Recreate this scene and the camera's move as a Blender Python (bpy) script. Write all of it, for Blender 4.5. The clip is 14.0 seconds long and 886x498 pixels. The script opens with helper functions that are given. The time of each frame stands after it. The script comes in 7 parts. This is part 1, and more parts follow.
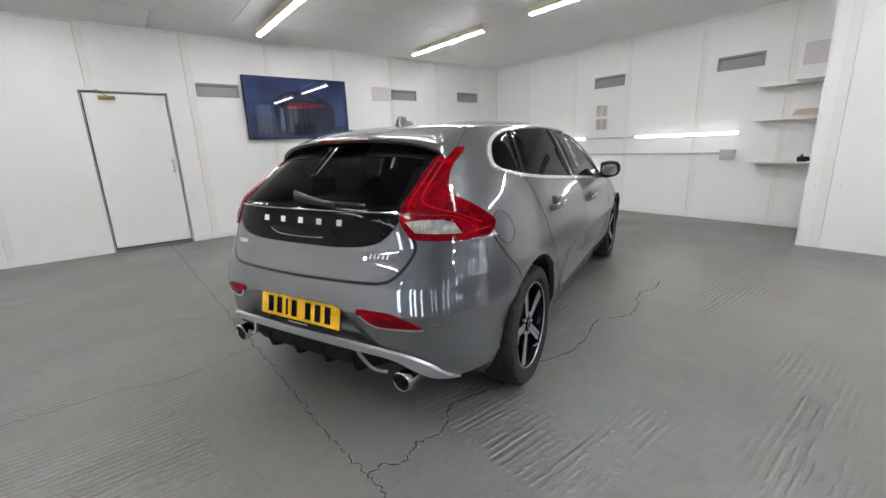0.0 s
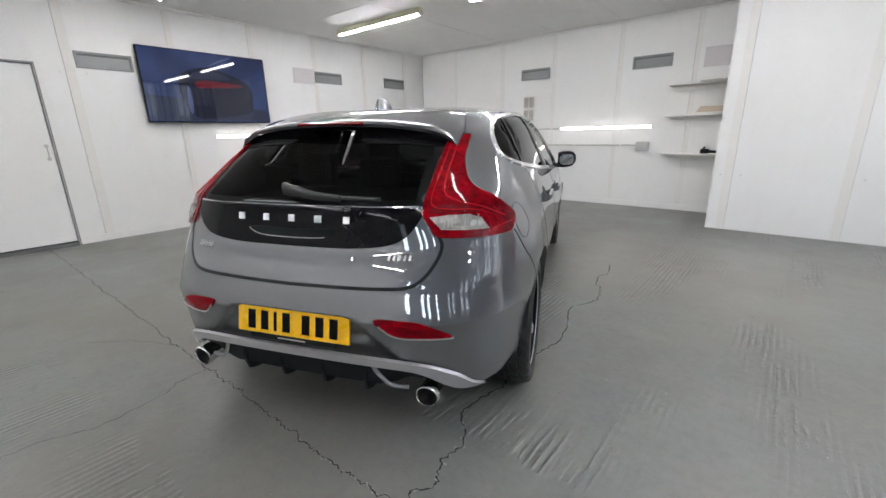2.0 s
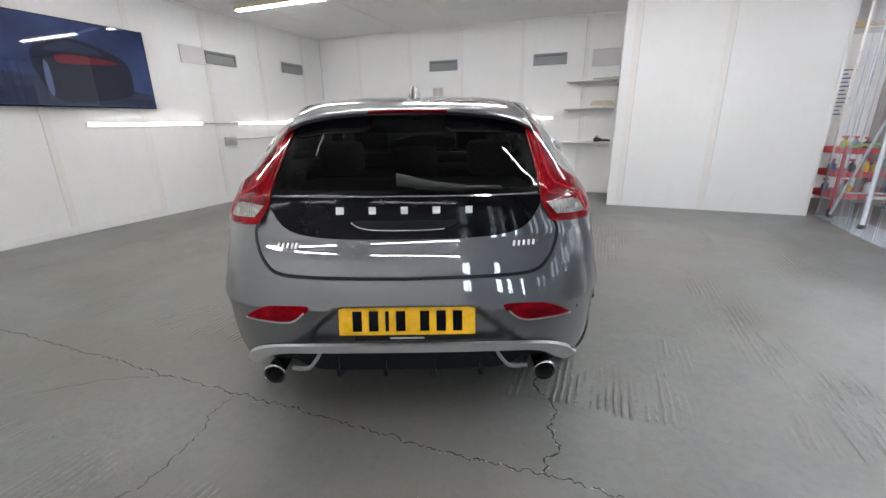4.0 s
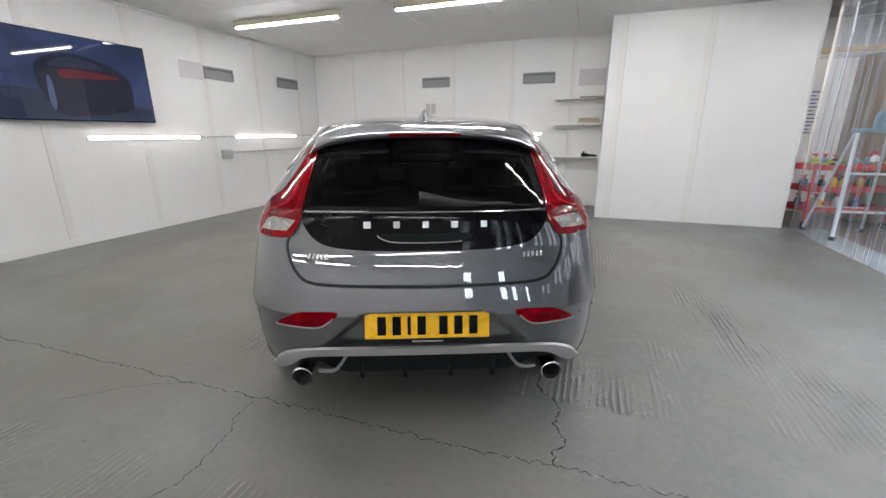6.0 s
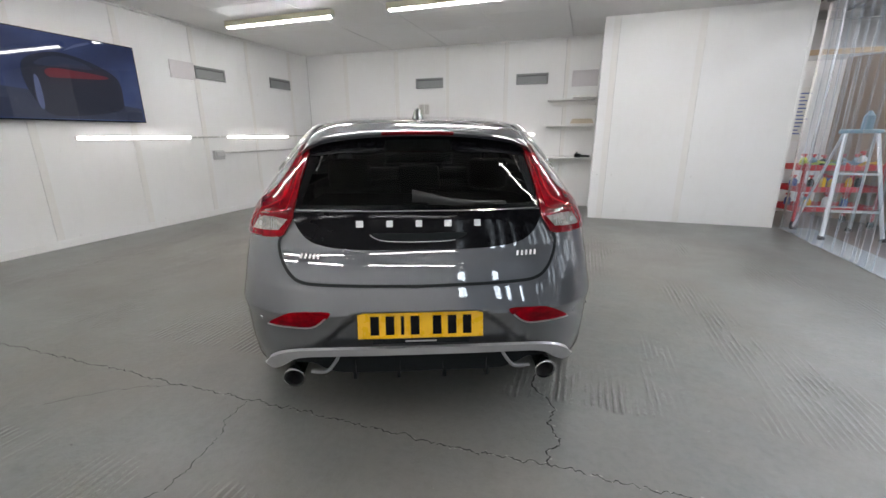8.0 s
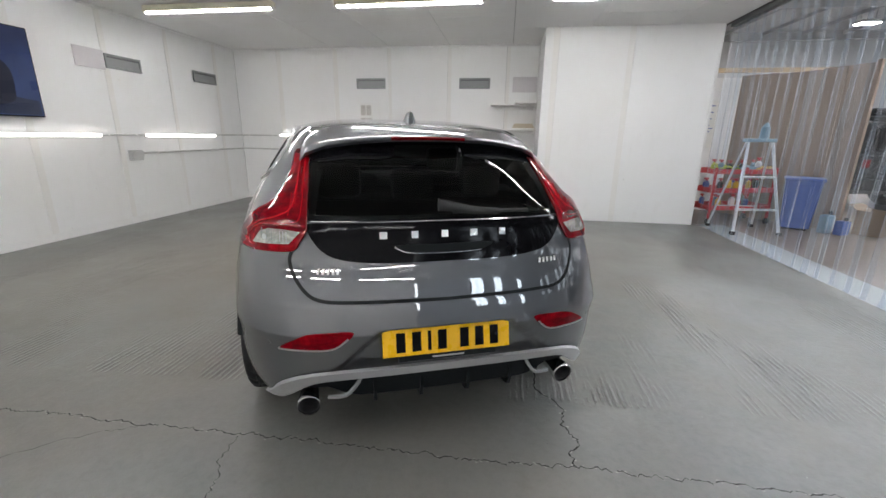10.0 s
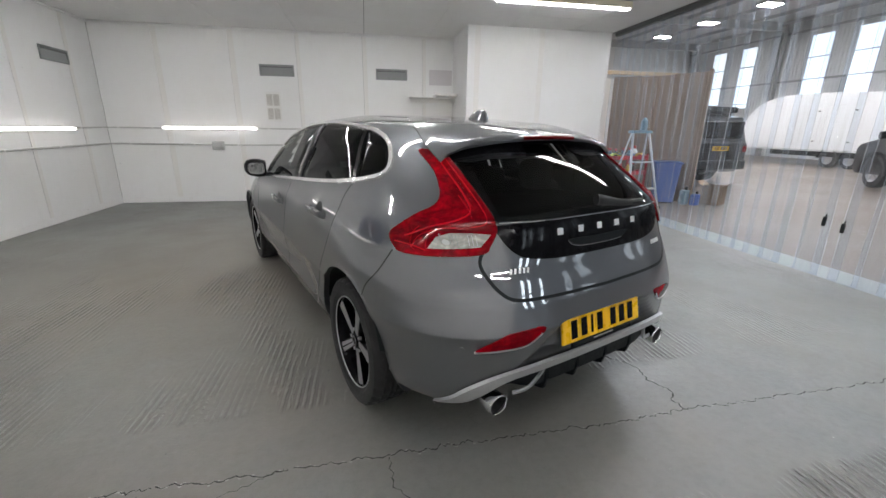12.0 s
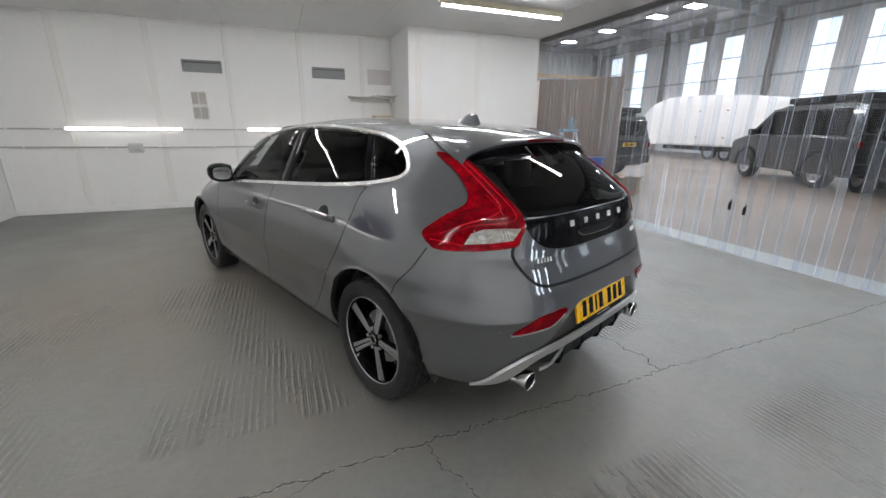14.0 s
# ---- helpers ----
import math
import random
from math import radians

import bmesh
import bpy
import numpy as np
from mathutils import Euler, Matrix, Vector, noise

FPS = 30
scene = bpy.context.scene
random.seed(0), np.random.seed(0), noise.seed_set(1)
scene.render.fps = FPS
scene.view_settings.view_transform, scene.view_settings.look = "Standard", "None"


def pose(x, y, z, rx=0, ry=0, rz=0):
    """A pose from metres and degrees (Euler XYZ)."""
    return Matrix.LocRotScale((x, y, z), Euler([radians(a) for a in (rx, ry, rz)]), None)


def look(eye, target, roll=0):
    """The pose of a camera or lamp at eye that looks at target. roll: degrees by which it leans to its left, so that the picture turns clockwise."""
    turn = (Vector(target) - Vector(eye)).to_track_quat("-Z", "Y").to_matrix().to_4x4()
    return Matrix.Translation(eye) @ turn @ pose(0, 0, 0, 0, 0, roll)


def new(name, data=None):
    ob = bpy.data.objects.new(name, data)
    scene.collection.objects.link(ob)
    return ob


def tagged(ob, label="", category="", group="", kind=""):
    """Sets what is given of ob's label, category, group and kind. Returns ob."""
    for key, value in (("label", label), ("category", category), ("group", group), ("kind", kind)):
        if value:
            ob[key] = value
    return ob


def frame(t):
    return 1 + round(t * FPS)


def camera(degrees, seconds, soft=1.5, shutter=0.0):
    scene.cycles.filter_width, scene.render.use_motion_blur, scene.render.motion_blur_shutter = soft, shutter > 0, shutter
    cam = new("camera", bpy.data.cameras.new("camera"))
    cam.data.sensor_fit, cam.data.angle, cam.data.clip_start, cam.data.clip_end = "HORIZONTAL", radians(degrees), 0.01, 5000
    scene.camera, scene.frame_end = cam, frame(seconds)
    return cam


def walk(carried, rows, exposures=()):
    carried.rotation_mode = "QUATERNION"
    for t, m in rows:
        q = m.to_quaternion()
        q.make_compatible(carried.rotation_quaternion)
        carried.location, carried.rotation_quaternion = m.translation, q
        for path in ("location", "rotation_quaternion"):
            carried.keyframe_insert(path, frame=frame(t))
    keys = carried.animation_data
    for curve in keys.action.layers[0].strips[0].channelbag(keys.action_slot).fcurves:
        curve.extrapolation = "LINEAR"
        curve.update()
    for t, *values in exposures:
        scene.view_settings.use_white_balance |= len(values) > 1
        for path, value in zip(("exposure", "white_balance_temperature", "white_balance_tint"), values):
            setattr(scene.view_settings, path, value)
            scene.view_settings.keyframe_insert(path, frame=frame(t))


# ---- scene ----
cam = camera(94.8, 14.0)
PATH = [
    (0, (0.336, 0.373, 1.281), (-1.2, 1.557, 0.793), -2.1),
    (0.5, (0.329, 0.362, 1.277), (-1.178, 1.581, 0.783), -2.0),
    (1, (0.286, 0.325, 1.271), (-1.162, 1.609, 0.768), -1.9),
    (1.5, (0.139, 0.272, 1.271), (-1.215, 1.649, 0.749), -1.5),
    (2, (-0.099, 0.176, 1.278), (-1.331, 1.654, 0.732), -1.1),
    (2.5, (-0.292, 0.019, 1.278), (-1.382, 1.596, 0.706), -0.5),
    (3, (-0.476, -0.154, 1.278), (-1.423, 1.505, 0.685), 0.0),
    (3.5, (-0.687, -0.235, 1.261), (-1.496, 1.492, 0.659), 0.1),
    (4, (-0.864, -0.324, 1.286), (-1.571, 1.448, 0.688), -0.7),
    (6.5, (-0.927, -0.516, 1.331), (-1.575, 1.298, 0.791), -0.3),
    (7, (-0.921, -0.513, 1.329), (-1.568, 1.301, 0.789), -0.6),
    (7.5, (-0.921, -0.504, 1.323), (-1.56, 1.312, 0.783), -0.6),
    (8, (-0.926, -0.503, 1.319), (-1.55, 1.319, 0.78), -0.2),
    (10.5, (-1.591, -0.568, 1.355), (-1.722, 1.355, 0.82), 0.8),
    (11, (-1.925, -0.643, 1.379), (-1.888, 1.281, 0.833), 0.8),
    (11.5, (-2.221, -0.622, 1.357), (-2.018, 1.288, 0.799), 0.8),
    (12, (-2.517, -0.562, 1.364), (-2.162, 1.323, 0.796), 0.7),
    (12.5, (-2.788, -0.565, 1.384), (-2.3, 1.288, 0.811), 0.6),
    (13, (-2.954, -0.579, 1.393), (-2.356, 1.241, 0.819), 0.5),
    (13.5, (-2.974, -0.559, 1.388), (-2.304, 1.236, 0.817), 0.5),
    (14, (-2.977, -0.558, 1.388), (-2.27, 1.223, 0.815), 0.5),
]
walk(cam, [(t, look(eye, target, roll)) for t, eye, target, roll in PATH],
     [(0.0, 0.34, 6520, 14), (3.0, 0.35, 6480, 14), (7.0, 0.24, 6580, 14), (11.0, 0.17, 6580, 13), (14.0, 0.09, 6560, 13)])

# ---- world and light ----
world = bpy.data.worlds.new("sky")
scene.world = world
world.use_nodes = True
wn = world.node_tree.nodes
wsky = wn.new("ShaderNodeTexSky")
wsky.sky_type = "NISHITA"
wsky.sun_disc = False
wsky.sun_elevation = radians(50)
wsky.sun_rotation = radians(120)
wn["Background"].inputs["Strength"].default_value = 0.12
world.node_tree.links.new(wsky.outputs[0], wn["Background"].inputs["Color"])
sun = new("sun", bpy.data.lights.new("sun", "SUN"))
sun.data.energy = 1.2
sun.data.angle = radians(12)
sun.matrix_world = look((40, -20, 40), (0, 0, 0))

TUBE = 56.0      # strength of the ceiling tubes
WALL_TUBE = 5.0
DAY = 1.0        # glow of the daylight panes

# ---- materials ----
def material(name):
    m = bpy.data.materials.new(name)
    m.use_nodes = True
    return m, m.node_tree, m.node_tree.nodes["Principled BSDF"]


def node(nt, kind, **props):
    n = nt.nodes.new("ShaderNode" + kind)
    for k, v in props.items():
        if k in n.inputs:
            n.inputs[k].default_value = v
    return n


def ramp(nt, fac, stops):
    r = nt.nodes.new("ShaderNodeValToRGB")
    while len(r.color_ramp.elements) < len(stops):
        r.color_ramp.elements.new(0.5)
    for e, (p, c) in zip(r.color_ramp.elements, stops):
        e.position = p
        e.color = (c, c, c, 1) if isinstance(c, (int, float)) else (*c, 1)
    nt.links.new(fac, r.inputs[0])
    return r.outputs[0]


def noise_tex(nt, scale, detail=4, rough=0.55, stretch=None, coord="Object", distort=0.0):
    tc = nt.nodes.new("ShaderNodeTexCoord")
    mp = nt.nodes.new("ShaderNodeMapping")
    nt.links.new(tc.outputs[coord], mp.inputs[0])
    if stretch:
        mp.inputs["Scale"].default_value = stretch
    n = nt.nodes.new("ShaderNodeTexNoise")
    n.inputs["Scale"].default_value = scale
    n.inputs["Detail"].default_value = detail
    n.inputs["Roughness"].default_value = rough
    n.inputs["Distortion"].default_value = distort
    nt.links.new(mp.outputs[0], n.inputs["Vector"])
    return n.outputs[0]


def mixc(nt, fac, a, b, kind="MIX"):
    m = nt.nodes.new("ShaderNodeMix")
    m.data_type = "RGBA"
    m.blend_type = kind
    for sock, v in ((m.inputs["Factor"], fac), (m.inputs["A"], a), (m.inputs["B"], b)):
        if isinstance(v, bpy.types.NodeSocket):
            nt.links.new(v, sock)
        elif isinstance(v, (int, float)):
            sock.default_value = v
        else:
            sock.default_value = (*v, 1)
    return m.outputs["Result"]


def maths(nt, op, a, b=0.0, clamp=False):
    m = nt.nodes.new("ShaderNodeMath")
    m.operation = op
    m.use_clamp = clamp
    for sock, v in ((m.inputs[0], a), (m.inputs[1], b)):
        if isinstance(v, bpy.types.NodeSocket):
            nt.links.new(v, sock)
        else:
            sock.default_value = v
    return m.outputs[0]


def bump(nt, bsdf, height, strength=0.2, distance=0.01, sock="Normal"):
    b = nt.nodes.new("ShaderNodeBump")
    b.inputs["Strength"].default_value = strength
    b.inputs["Distance"].default_value = distance
    nt.links.new(height, b.inputs["Height"])
    nt.links.new(b.outputs[0], bsdf.inputs[sock])


def plain(name, color, rough=0.5, metal=0.0, grain=0.06, scale=30.0, relief=0.05, coat=0.0, vary=0.0):
    """A surface with slight colour grain and relief."""
    m, nt, b = material(name)
    n = noise_tex(nt, scale)
    big = noise_tex(nt, scale / 9, 3)
    lo = tuple(c * (1 - grain) for c in color)
    hi = tuple(min(1, c * (1 + grain)) for c in color)
    c = mixc(nt, n, lo, hi)
    c = mixc(nt, maths(nt, "MULTIPLY", big, 0.35), c, tuple(x * (1 - 1.5 * grain) for x in color))
    if vary:
        oi = nt.nodes.new("ShaderNodeObjectInfo")
        c = mixc(nt, maths(nt, "MULTIPLY", oi.outputs["Random"], vary), c, tuple(x * 0.7 for x in color))
    nt.links.new(c, b.inputs["Base Color"])
    nt.links.new(ramp(nt, n, [(0.3, max(0, rough - 0.08)), (0.7, min(1, rough + 0.08))]), b.inputs["Roughness"])
    b.inputs["Metallic"].default_value = metal
    b.inputs["Coat Weight"].default_value = coat
    b.inputs["Coat Roughness"].default_value = 0.05
    if relief:
        bump(nt, b, n, relief, 0.002)
    return m


def emitter(name, color, strength):
    m, nt, b = material(name)
    b.inputs["Base Color"].default_value = (0.8, 0.8, 0.8, 1)
    b.inputs["Emission Color"].default_value = (*color, 1)
    b.inputs["Emission Strength"].default_value = strength
    return m


def pane(name, tint, ior=1.45, gloss_rough=0.0, wavy=0.0, streak=0.0):
    """Thin see-through sheet: tinted, with a mirror sheen by Fresnel."""
    m, nt, b = material(name)
    nt.nodes.remove(b)
    out = nt.nodes["Material Output"]
    tr = nt.nodes.new("ShaderNodeBsdfTransparent")
    tr.inputs[0].default_value = (*tint, 1)
    gl = nt.nodes.new("ShaderNodeBsdfGlossy")
    gl.inputs["Roughness"].default_value = gloss_rough
    fr = nt.nodes.new("ShaderNodeFresnel")
    fr.inputs["IOR"].default_value = ior
    mx = nt.nodes.new("ShaderNodeMixShader")
    nt.links.new(fr.outputs[0], mx.inputs[0])
    nt.links.new(tr.outputs[0], mx.inputs[1])
    nt.links.new(gl.outputs[0], mx.inputs[2])
    last = mx.outputs[0]
    if wavy:
        n = noise_tex(nt, 1.6, 2, 0.5, (1, 1, 0.35))
        bp = nt.nodes.new("ShaderNodeBump")
        bp.inputs["Strength"].default_value = wavy
        bp.inputs["Distance"].default_value = 0.05
        nt.links.new(n, bp.inputs["Height"])
        for s in (gl.inputs["Normal"], fr.inputs["Normal"]):
            nt.links.new(bp.outputs[0], s)
    if streak:
        df = nt.nodes.new("ShaderNodeBsdfTranslucent")
        df.inputs[0].default_value = (0.85, 0.9, 0.95, 1)
        n = noise_tex(nt, 3.0, 5, 0.6, (5, 5, 0.3))
        f = maths(nt, "MULTIPLY", ramp(nt, n, [(0.35, 0.15), (0.75, 1.0)]), streak)
        m2 = nt.nodes.new("ShaderNodeMixShader")
        nt.links.new(f, m2.inputs[0])
        nt.links.new(last, m2.inputs[1])
        nt.links.new(df.outputs[0], m2.inputs[2])
        last = m2.outputs[0]
    nt.links.new(last, out.inputs["Surface"])
    return m


def painted_board(name, color, stain=0.12):
    """White painted sheet walls: brush texture, faint dirt and yellowing."""
    m, nt, b = material(name)
    big = noise_tex(nt, 0.7, 4, 0.6)
    mid = noise_tex(nt, 5.0, 5, 0.65, (1, 1, 0.4))
    fine = noise_tex(nt, 60.0, 3)
    c = mixc(nt, ramp(nt, big, [(0.35, 0.0), (0.75, 1.0)]), color, (color[0] * 0.97, color[1] * 0.955, color[2] * 0.93))
    c = mixc(nt, maths(nt, "MULTIPLY", ramp(nt, mid, [(0.55, 0.0), (0.8, 1.0)]), stain), c, (0.52, 0.50, 0.46))
    speck = noise_tex(nt, 18.0, 2, 0.4)
    c = mixc(nt, maths(nt, "MULTIPLY", ramp(nt, speck, [(0.76, 0.0), (0.80, 1.0)]), 0.5), c, (0.35, 0.33, 0.30))
    nt.links.new(c, b.inputs["Base Color"])
    nt.links.new(ramp(nt, mid, [(0.3, 0.46), (0.7, 0.62)]), b.inputs["Roughness"])
    b.inputs["Specular IOR Level"].default_value = 0.3
    bump(nt, b, maths(nt, "ADD", maths(nt, "MULTIPLY", fine, 0.25), maths(nt, "MULTIPLY", big, 2.0)), 0.15, 0.004)
    return m


def floor_paint():
    """Grey floor paint over concrete: combed ridges in patches, faint mottling, dirt and small chips."""
    m, nt, b = material("grey_floor_paint")
    big = noise_tex(nt, 0.8, 4, 0.55)
    mid = noise_tex(nt, 4.0, 5, 0.6)
    fine = noise_tex(nt, 70.0, 4, 0.6)
    c = mixc(nt, ramp(nt, big, [(0.25, 0.0), (0.75, 1.0)]), (0.090, 0.102, 0.099), (0.158, 0.171, 0.165))
    c = mixc(nt, maths(nt, "MULTIPLY", ramp(nt, mid, [(0.35, 0.0), (0.75, 1.0)]), 0.55), c, (0.178, 0.172, 0.155))
    spot = noise_tex(nt, 7.0, 5, 0.7)
    c = mixc(nt, maths(nt, "MULTIPLY", ramp(nt, spot, [(0.52, 0.0), (0.86, 1.0)]), 0.45), c, (0.080, 0.076, 0.066))
    grain = noise_tex(nt, 24.0, 6, 0.72)
    c = mixc(nt, maths(nt, "MULTIPLY", ramp(nt, grain, [(0.40, 0.0), (0.70, 1.0)]), 0.26), c, (0.200, 0.207, 0.200))
    c = mixc(nt, maths(nt, "MULTIPLY", ramp(nt, grain, [(0.30, 1.0), (0.52, 0.0)]), 0.25), c, (0.085, 0.089, 0.085))
    brown = noise_tex(nt, 0.55, 6, 0.65)
    c = mixc(nt, maths(nt, "MULTIPLY", ramp(nt, brown, [(0.40, 0.0), (0.66, 1.0)]), 0.42), c, (0.172, 0.148, 0.120))
    # trodden dirt where the car is walked round
    where = nt.nodes.new("ShaderNodeVectorMath")
    where.operation = "DISTANCE"
    tco = nt.nodes.new("ShaderNodeTexCoord")
    nt.links.new(tco.outputs["Object"], where.inputs[0])
    where.inputs[1].default_value = (-3.9, 3.6, 0.0)
    near = ramp(nt, maths(nt, "MULTIPLY", maths(nt, "ADD", where.outputs["Value"], maths(nt, "MULTIPLY", maths(nt, "SUBTRACT", big, 0.5), 3.0)), 0.2), [(0.15, 1.0), (0.65, 0.0)])
    c = mixc(nt, maths(nt, "MULTIPLY", near, 0.55), c, (0.190, 0.162, 0.130))
    # wear and light reflected along the car's other flank, painted as a paler patch
    worn = nt.nodes.new("ShaderNodeVectorMath")
    worn.operation = "DISTANCE"
    nt.links.new(tco.outputs["Object"], worn.inputs[0])
    worn.inputs[1].default_value = (-0.6, 4.4, 0.0)
    worn_sheen = ramp(nt, maths(nt, "MULTIPLY", maths(nt, "ADD", worn.outputs["Value"], maths(nt, "MULTIPLY", maths(nt, "SUBTRACT", big, 0.5), 2.5)), 0.3), [(0.12, 1.0), (0.50, 0.0)])
    c = mixc(nt, maths(nt, "MULTIPLY", worn_sheen, 0.55), c, (0.225, 0.205, 0.180))
    chip = noise_tex(nt, 30.0, 2, 0.4)
    c = mixc(nt, maths(nt, "MULTIPLY", ramp(nt, chip, [(0.785, 0.0), (0.80, 1.0)]), 0.8), c, (0.42, 0.42, 0.40))
    grit = noise_tex(nt, 22.0, 2, 0.4, distort=0.6)
    c = mixc(nt, maths(nt, "MULTIPLY", ramp(nt, grit, [(0.775, 0.0), (0.79, 1.0)]), 0.7), c, (0.05, 0.05, 0.045))
    # combed ridges about 3 cm apart run along y, in patches, never beside the slab joint
    tc = nt.nodes.new("ShaderNodeTexCoord")
    wave = nt.nodes.new("ShaderNodeTexWave")
    wave.bands_direction = "X"
    wave.inputs["Scale"].default_value = 9.0
    wave.inputs["Distortion"].default_value = 1.8
    wave.inputs["Detail"].default_value = 3.0
    wave.inputs["Detail Scale"].default_value = 0.30
    nt.links.new(tc.outputs["Object"], wave.inputs["Vector"])
    broken = noise_tex(nt, 1.0, 5, 0.7, (9.0, 3.0, 1.0), distort=0.8)
    patch = noise_tex(nt, 0.95, 2, 0.45, (1.5, 0.6, 1.0))
    sep = nt.nodes.new("ShaderNodeSeparateXYZ")
    nt.links.new(tc.outputs["Object"], sep.inputs[0])
    away = maths(nt, "ABSOLUTE", maths(nt, "SUBTRACT", maths(nt, "SUBTRACT", sep.outputs["Y"], maths(nt, "MULTIPLY", sep.outputs["X"], 0.055)), 1.0))
    away = maths(nt, "ADD", away, maths(nt, "MULTIPLY", maths(nt, "SUBTRACT", mid, 0.5), 0.12))
    far = ramp(nt, away, [(0.42, 0.0), (0.46, 1.0)])
    mask = maths(nt, "MULTIPLY", ramp(nt, patch, [(0.48, 0.0), (0.62, 1.0)]), far)
    mask = maths(nt, "MULTIPLY", mask, ramp(nt, broken, [(0.44, 0.0), (0.60, 1.0)]))
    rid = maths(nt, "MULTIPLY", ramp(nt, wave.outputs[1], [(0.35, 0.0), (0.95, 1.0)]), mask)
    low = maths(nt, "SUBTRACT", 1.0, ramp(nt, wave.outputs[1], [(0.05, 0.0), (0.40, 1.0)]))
    groove_shade = maths(nt, "MULTIPLY", low, mask)
    # relief shading painted into the colour: grooves darker, crests paler
    c = mixc(nt, maths(nt, "MULTIPLY", groove_shade, 0.60), c, (0.062, 0.060, 0.054))
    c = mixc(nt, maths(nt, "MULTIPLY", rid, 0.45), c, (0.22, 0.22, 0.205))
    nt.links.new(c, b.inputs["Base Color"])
    wet = ramp(nt, noise_tex(nt, 1.1, 4, 0.6), [(0.32, 0.31), (0.66, 0.43)])
    nt.links.new(wet, b.inputs["Roughness"])
    b.inputs["Specular IOR Level"].default_value = 0.55
    h = maths(nt, "ADD", maths(nt, "MULTIPLY", rid, 1.0), maths(nt, "ADD", maths(nt, "MULTIPLY", fine, 0.10), maths(nt, "MULTIPLY", mid, 0.35)))
    bump(nt, b, maths(nt, "ADD", h, maths(nt, "MULTIPLY", grain, 0.16)), 1.0, 0.011)
    return m


def car_paint():
    m, nt, b = material("grey_metallic_paint")
    fl = noise_tex(nt, 900.0, 1, 0.5)
    c = mixc(nt, fl, (0.078, 0.083, 0.092), (0.108, 0.115, 0.127))
    nt.links.new(c, b.inputs["Base Color"])
    b.inputs["Metallic"].default_value = 0.80
    b.inputs["Roughness"].default_value = 0.35
    b.inputs["Coat Weight"].default_value = 1.0
    b.inputs["Coat IOR"].default_value = 2.45
    b.inputs["Coat Roughness"].default_value = 0.004
    return m


def lens(name, lo, hi, rough=0.12):
    """Coloured lamp plastic: streaky depth behind a clear gloss."""
    m, nt, b = material(name)
    n = noise_tex(nt, 9.0, 3, 0.6, (1.0, 1.0, 2.2), distort=0.8)
    rib = noise_tex(nt, 60.0, 2, 0.5, (1.0, 1.0, 0.25))
    c = mixc(nt, ramp(nt, n, [(0.35, 0.0), (0.70, 1.0)]), lo, hi)
    c = mixc(nt, maths(nt, "MULTIPLY", ramp(nt, rib, [(0.4, 0.0), (0.7, 1.0)]), 0.5), c, lo)
    nt.links.new(c, b.inputs["Base Color"])
    b.inputs["Roughness"].default_value = rough
    b.inputs["Specular IOR Level"].default_value = 0.13
    bump(nt, b, rib, 0.08, 0.002)
    return m


WHITE = painted_board("white_wall_paint", (0.80, 0.80, 0.795))
CEIL = painted_board("white_ceiling_paint", (0.76, 0.76, 0.755), 0.05)
TAPE = plain("cream_joint_filler", (0.765, 0.75, 0.72), 0.5, grain=0.05, scale=8)
GAP = plain("dark_joint", (0.08, 0.075, 0.07), 0.9)
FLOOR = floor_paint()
CRACK = plain("crack_dirt", (0.03, 0.03, 0.028), 0.95, grain=0.3, scale=60)
CHIP = plain("chipped_bare_concrete", (0.30, 0.295, 0.28), 0.85, grain=0.2, scale=40)
VENT = plain("grey_vent_metal", (0.25, 0.26, 0.26), 0.45, grain=0.08)
VENT_DARK = plain("dark_vent_inside", (0.12, 0.125, 0.125), 0.6)
STEEL = plain("galvanised_steel", (0.55, 0.55, 0.55), 0.35, 0.9, grain=0.1)
CHROME = plain("chrome", (0.82, 0.82, 0.82), 0.08, 1.0, grain=0.02, relief=0)
SATIN = plain("satin_silver", (0.48, 0.48, 0.49), 0.40, 0.80, grain=0.03, relief=0)
TRIM = plain("bright_satin_trim", (0.86, 0.86, 0.85), 0.22, 0.75, grain=0.02, relief=0)
BADGE = plain("bright_badge_silver", (0.85, 0.85, 0.85), 0.35, 0.55, grain=0.02, relief=0)
BRASS = plain("brass", (0.36, 0.28, 0.13), 0.35, 0.8)
BLACK = plain("black_plastic", (0.010, 0.012, 0.013), 0.45, grain=0.2)
GLOSS_BLACK = plain("gloss_black", (0.004, 0.004, 0.005), 0.09, grain=0.1, relief=0)
GLOSS_BLACK.node_tree.nodes["Principled BSDF"].inputs["Specular IOR Level"].default_value = 0.15
BLACK.node_tree.nodes["Principled BSDF"].inputs["Specular IOR Level"].default_value = 0.12
RUBBER = plain("tyre_rubber", (0.028, 0.028, 0.028), 0.62, grain=0.25, scale=50, relief=0.2)
WIPER = plain("grey_black_plastic", (0.013, 0.0135, 0.014), 0.5, grain=0.15)
INSIDE = plain("dark_trim", (0.02, 0.02, 0.022), 0.7)
CLOTH = plain("dark_seat_cloth", (0.028, 0.028, 0.03), 0.85, grain=0.25, scale=90)
RUBBER.node_tree.nodes["Principled BSDF"].inputs["Specular IOR Level"].default_value = 0.2
PAINT = car_paint()
RED = lens("red_lamp_plastic", (0.10, 0.0004, 0.003), (0.33, 0.001, 0.008), 0.05)
RED_BRIGHT = plain("bright_red_plastic", (0.48, 0.004, 0.012), 0.06, grain=0.1, relief=0, coat=0.5)
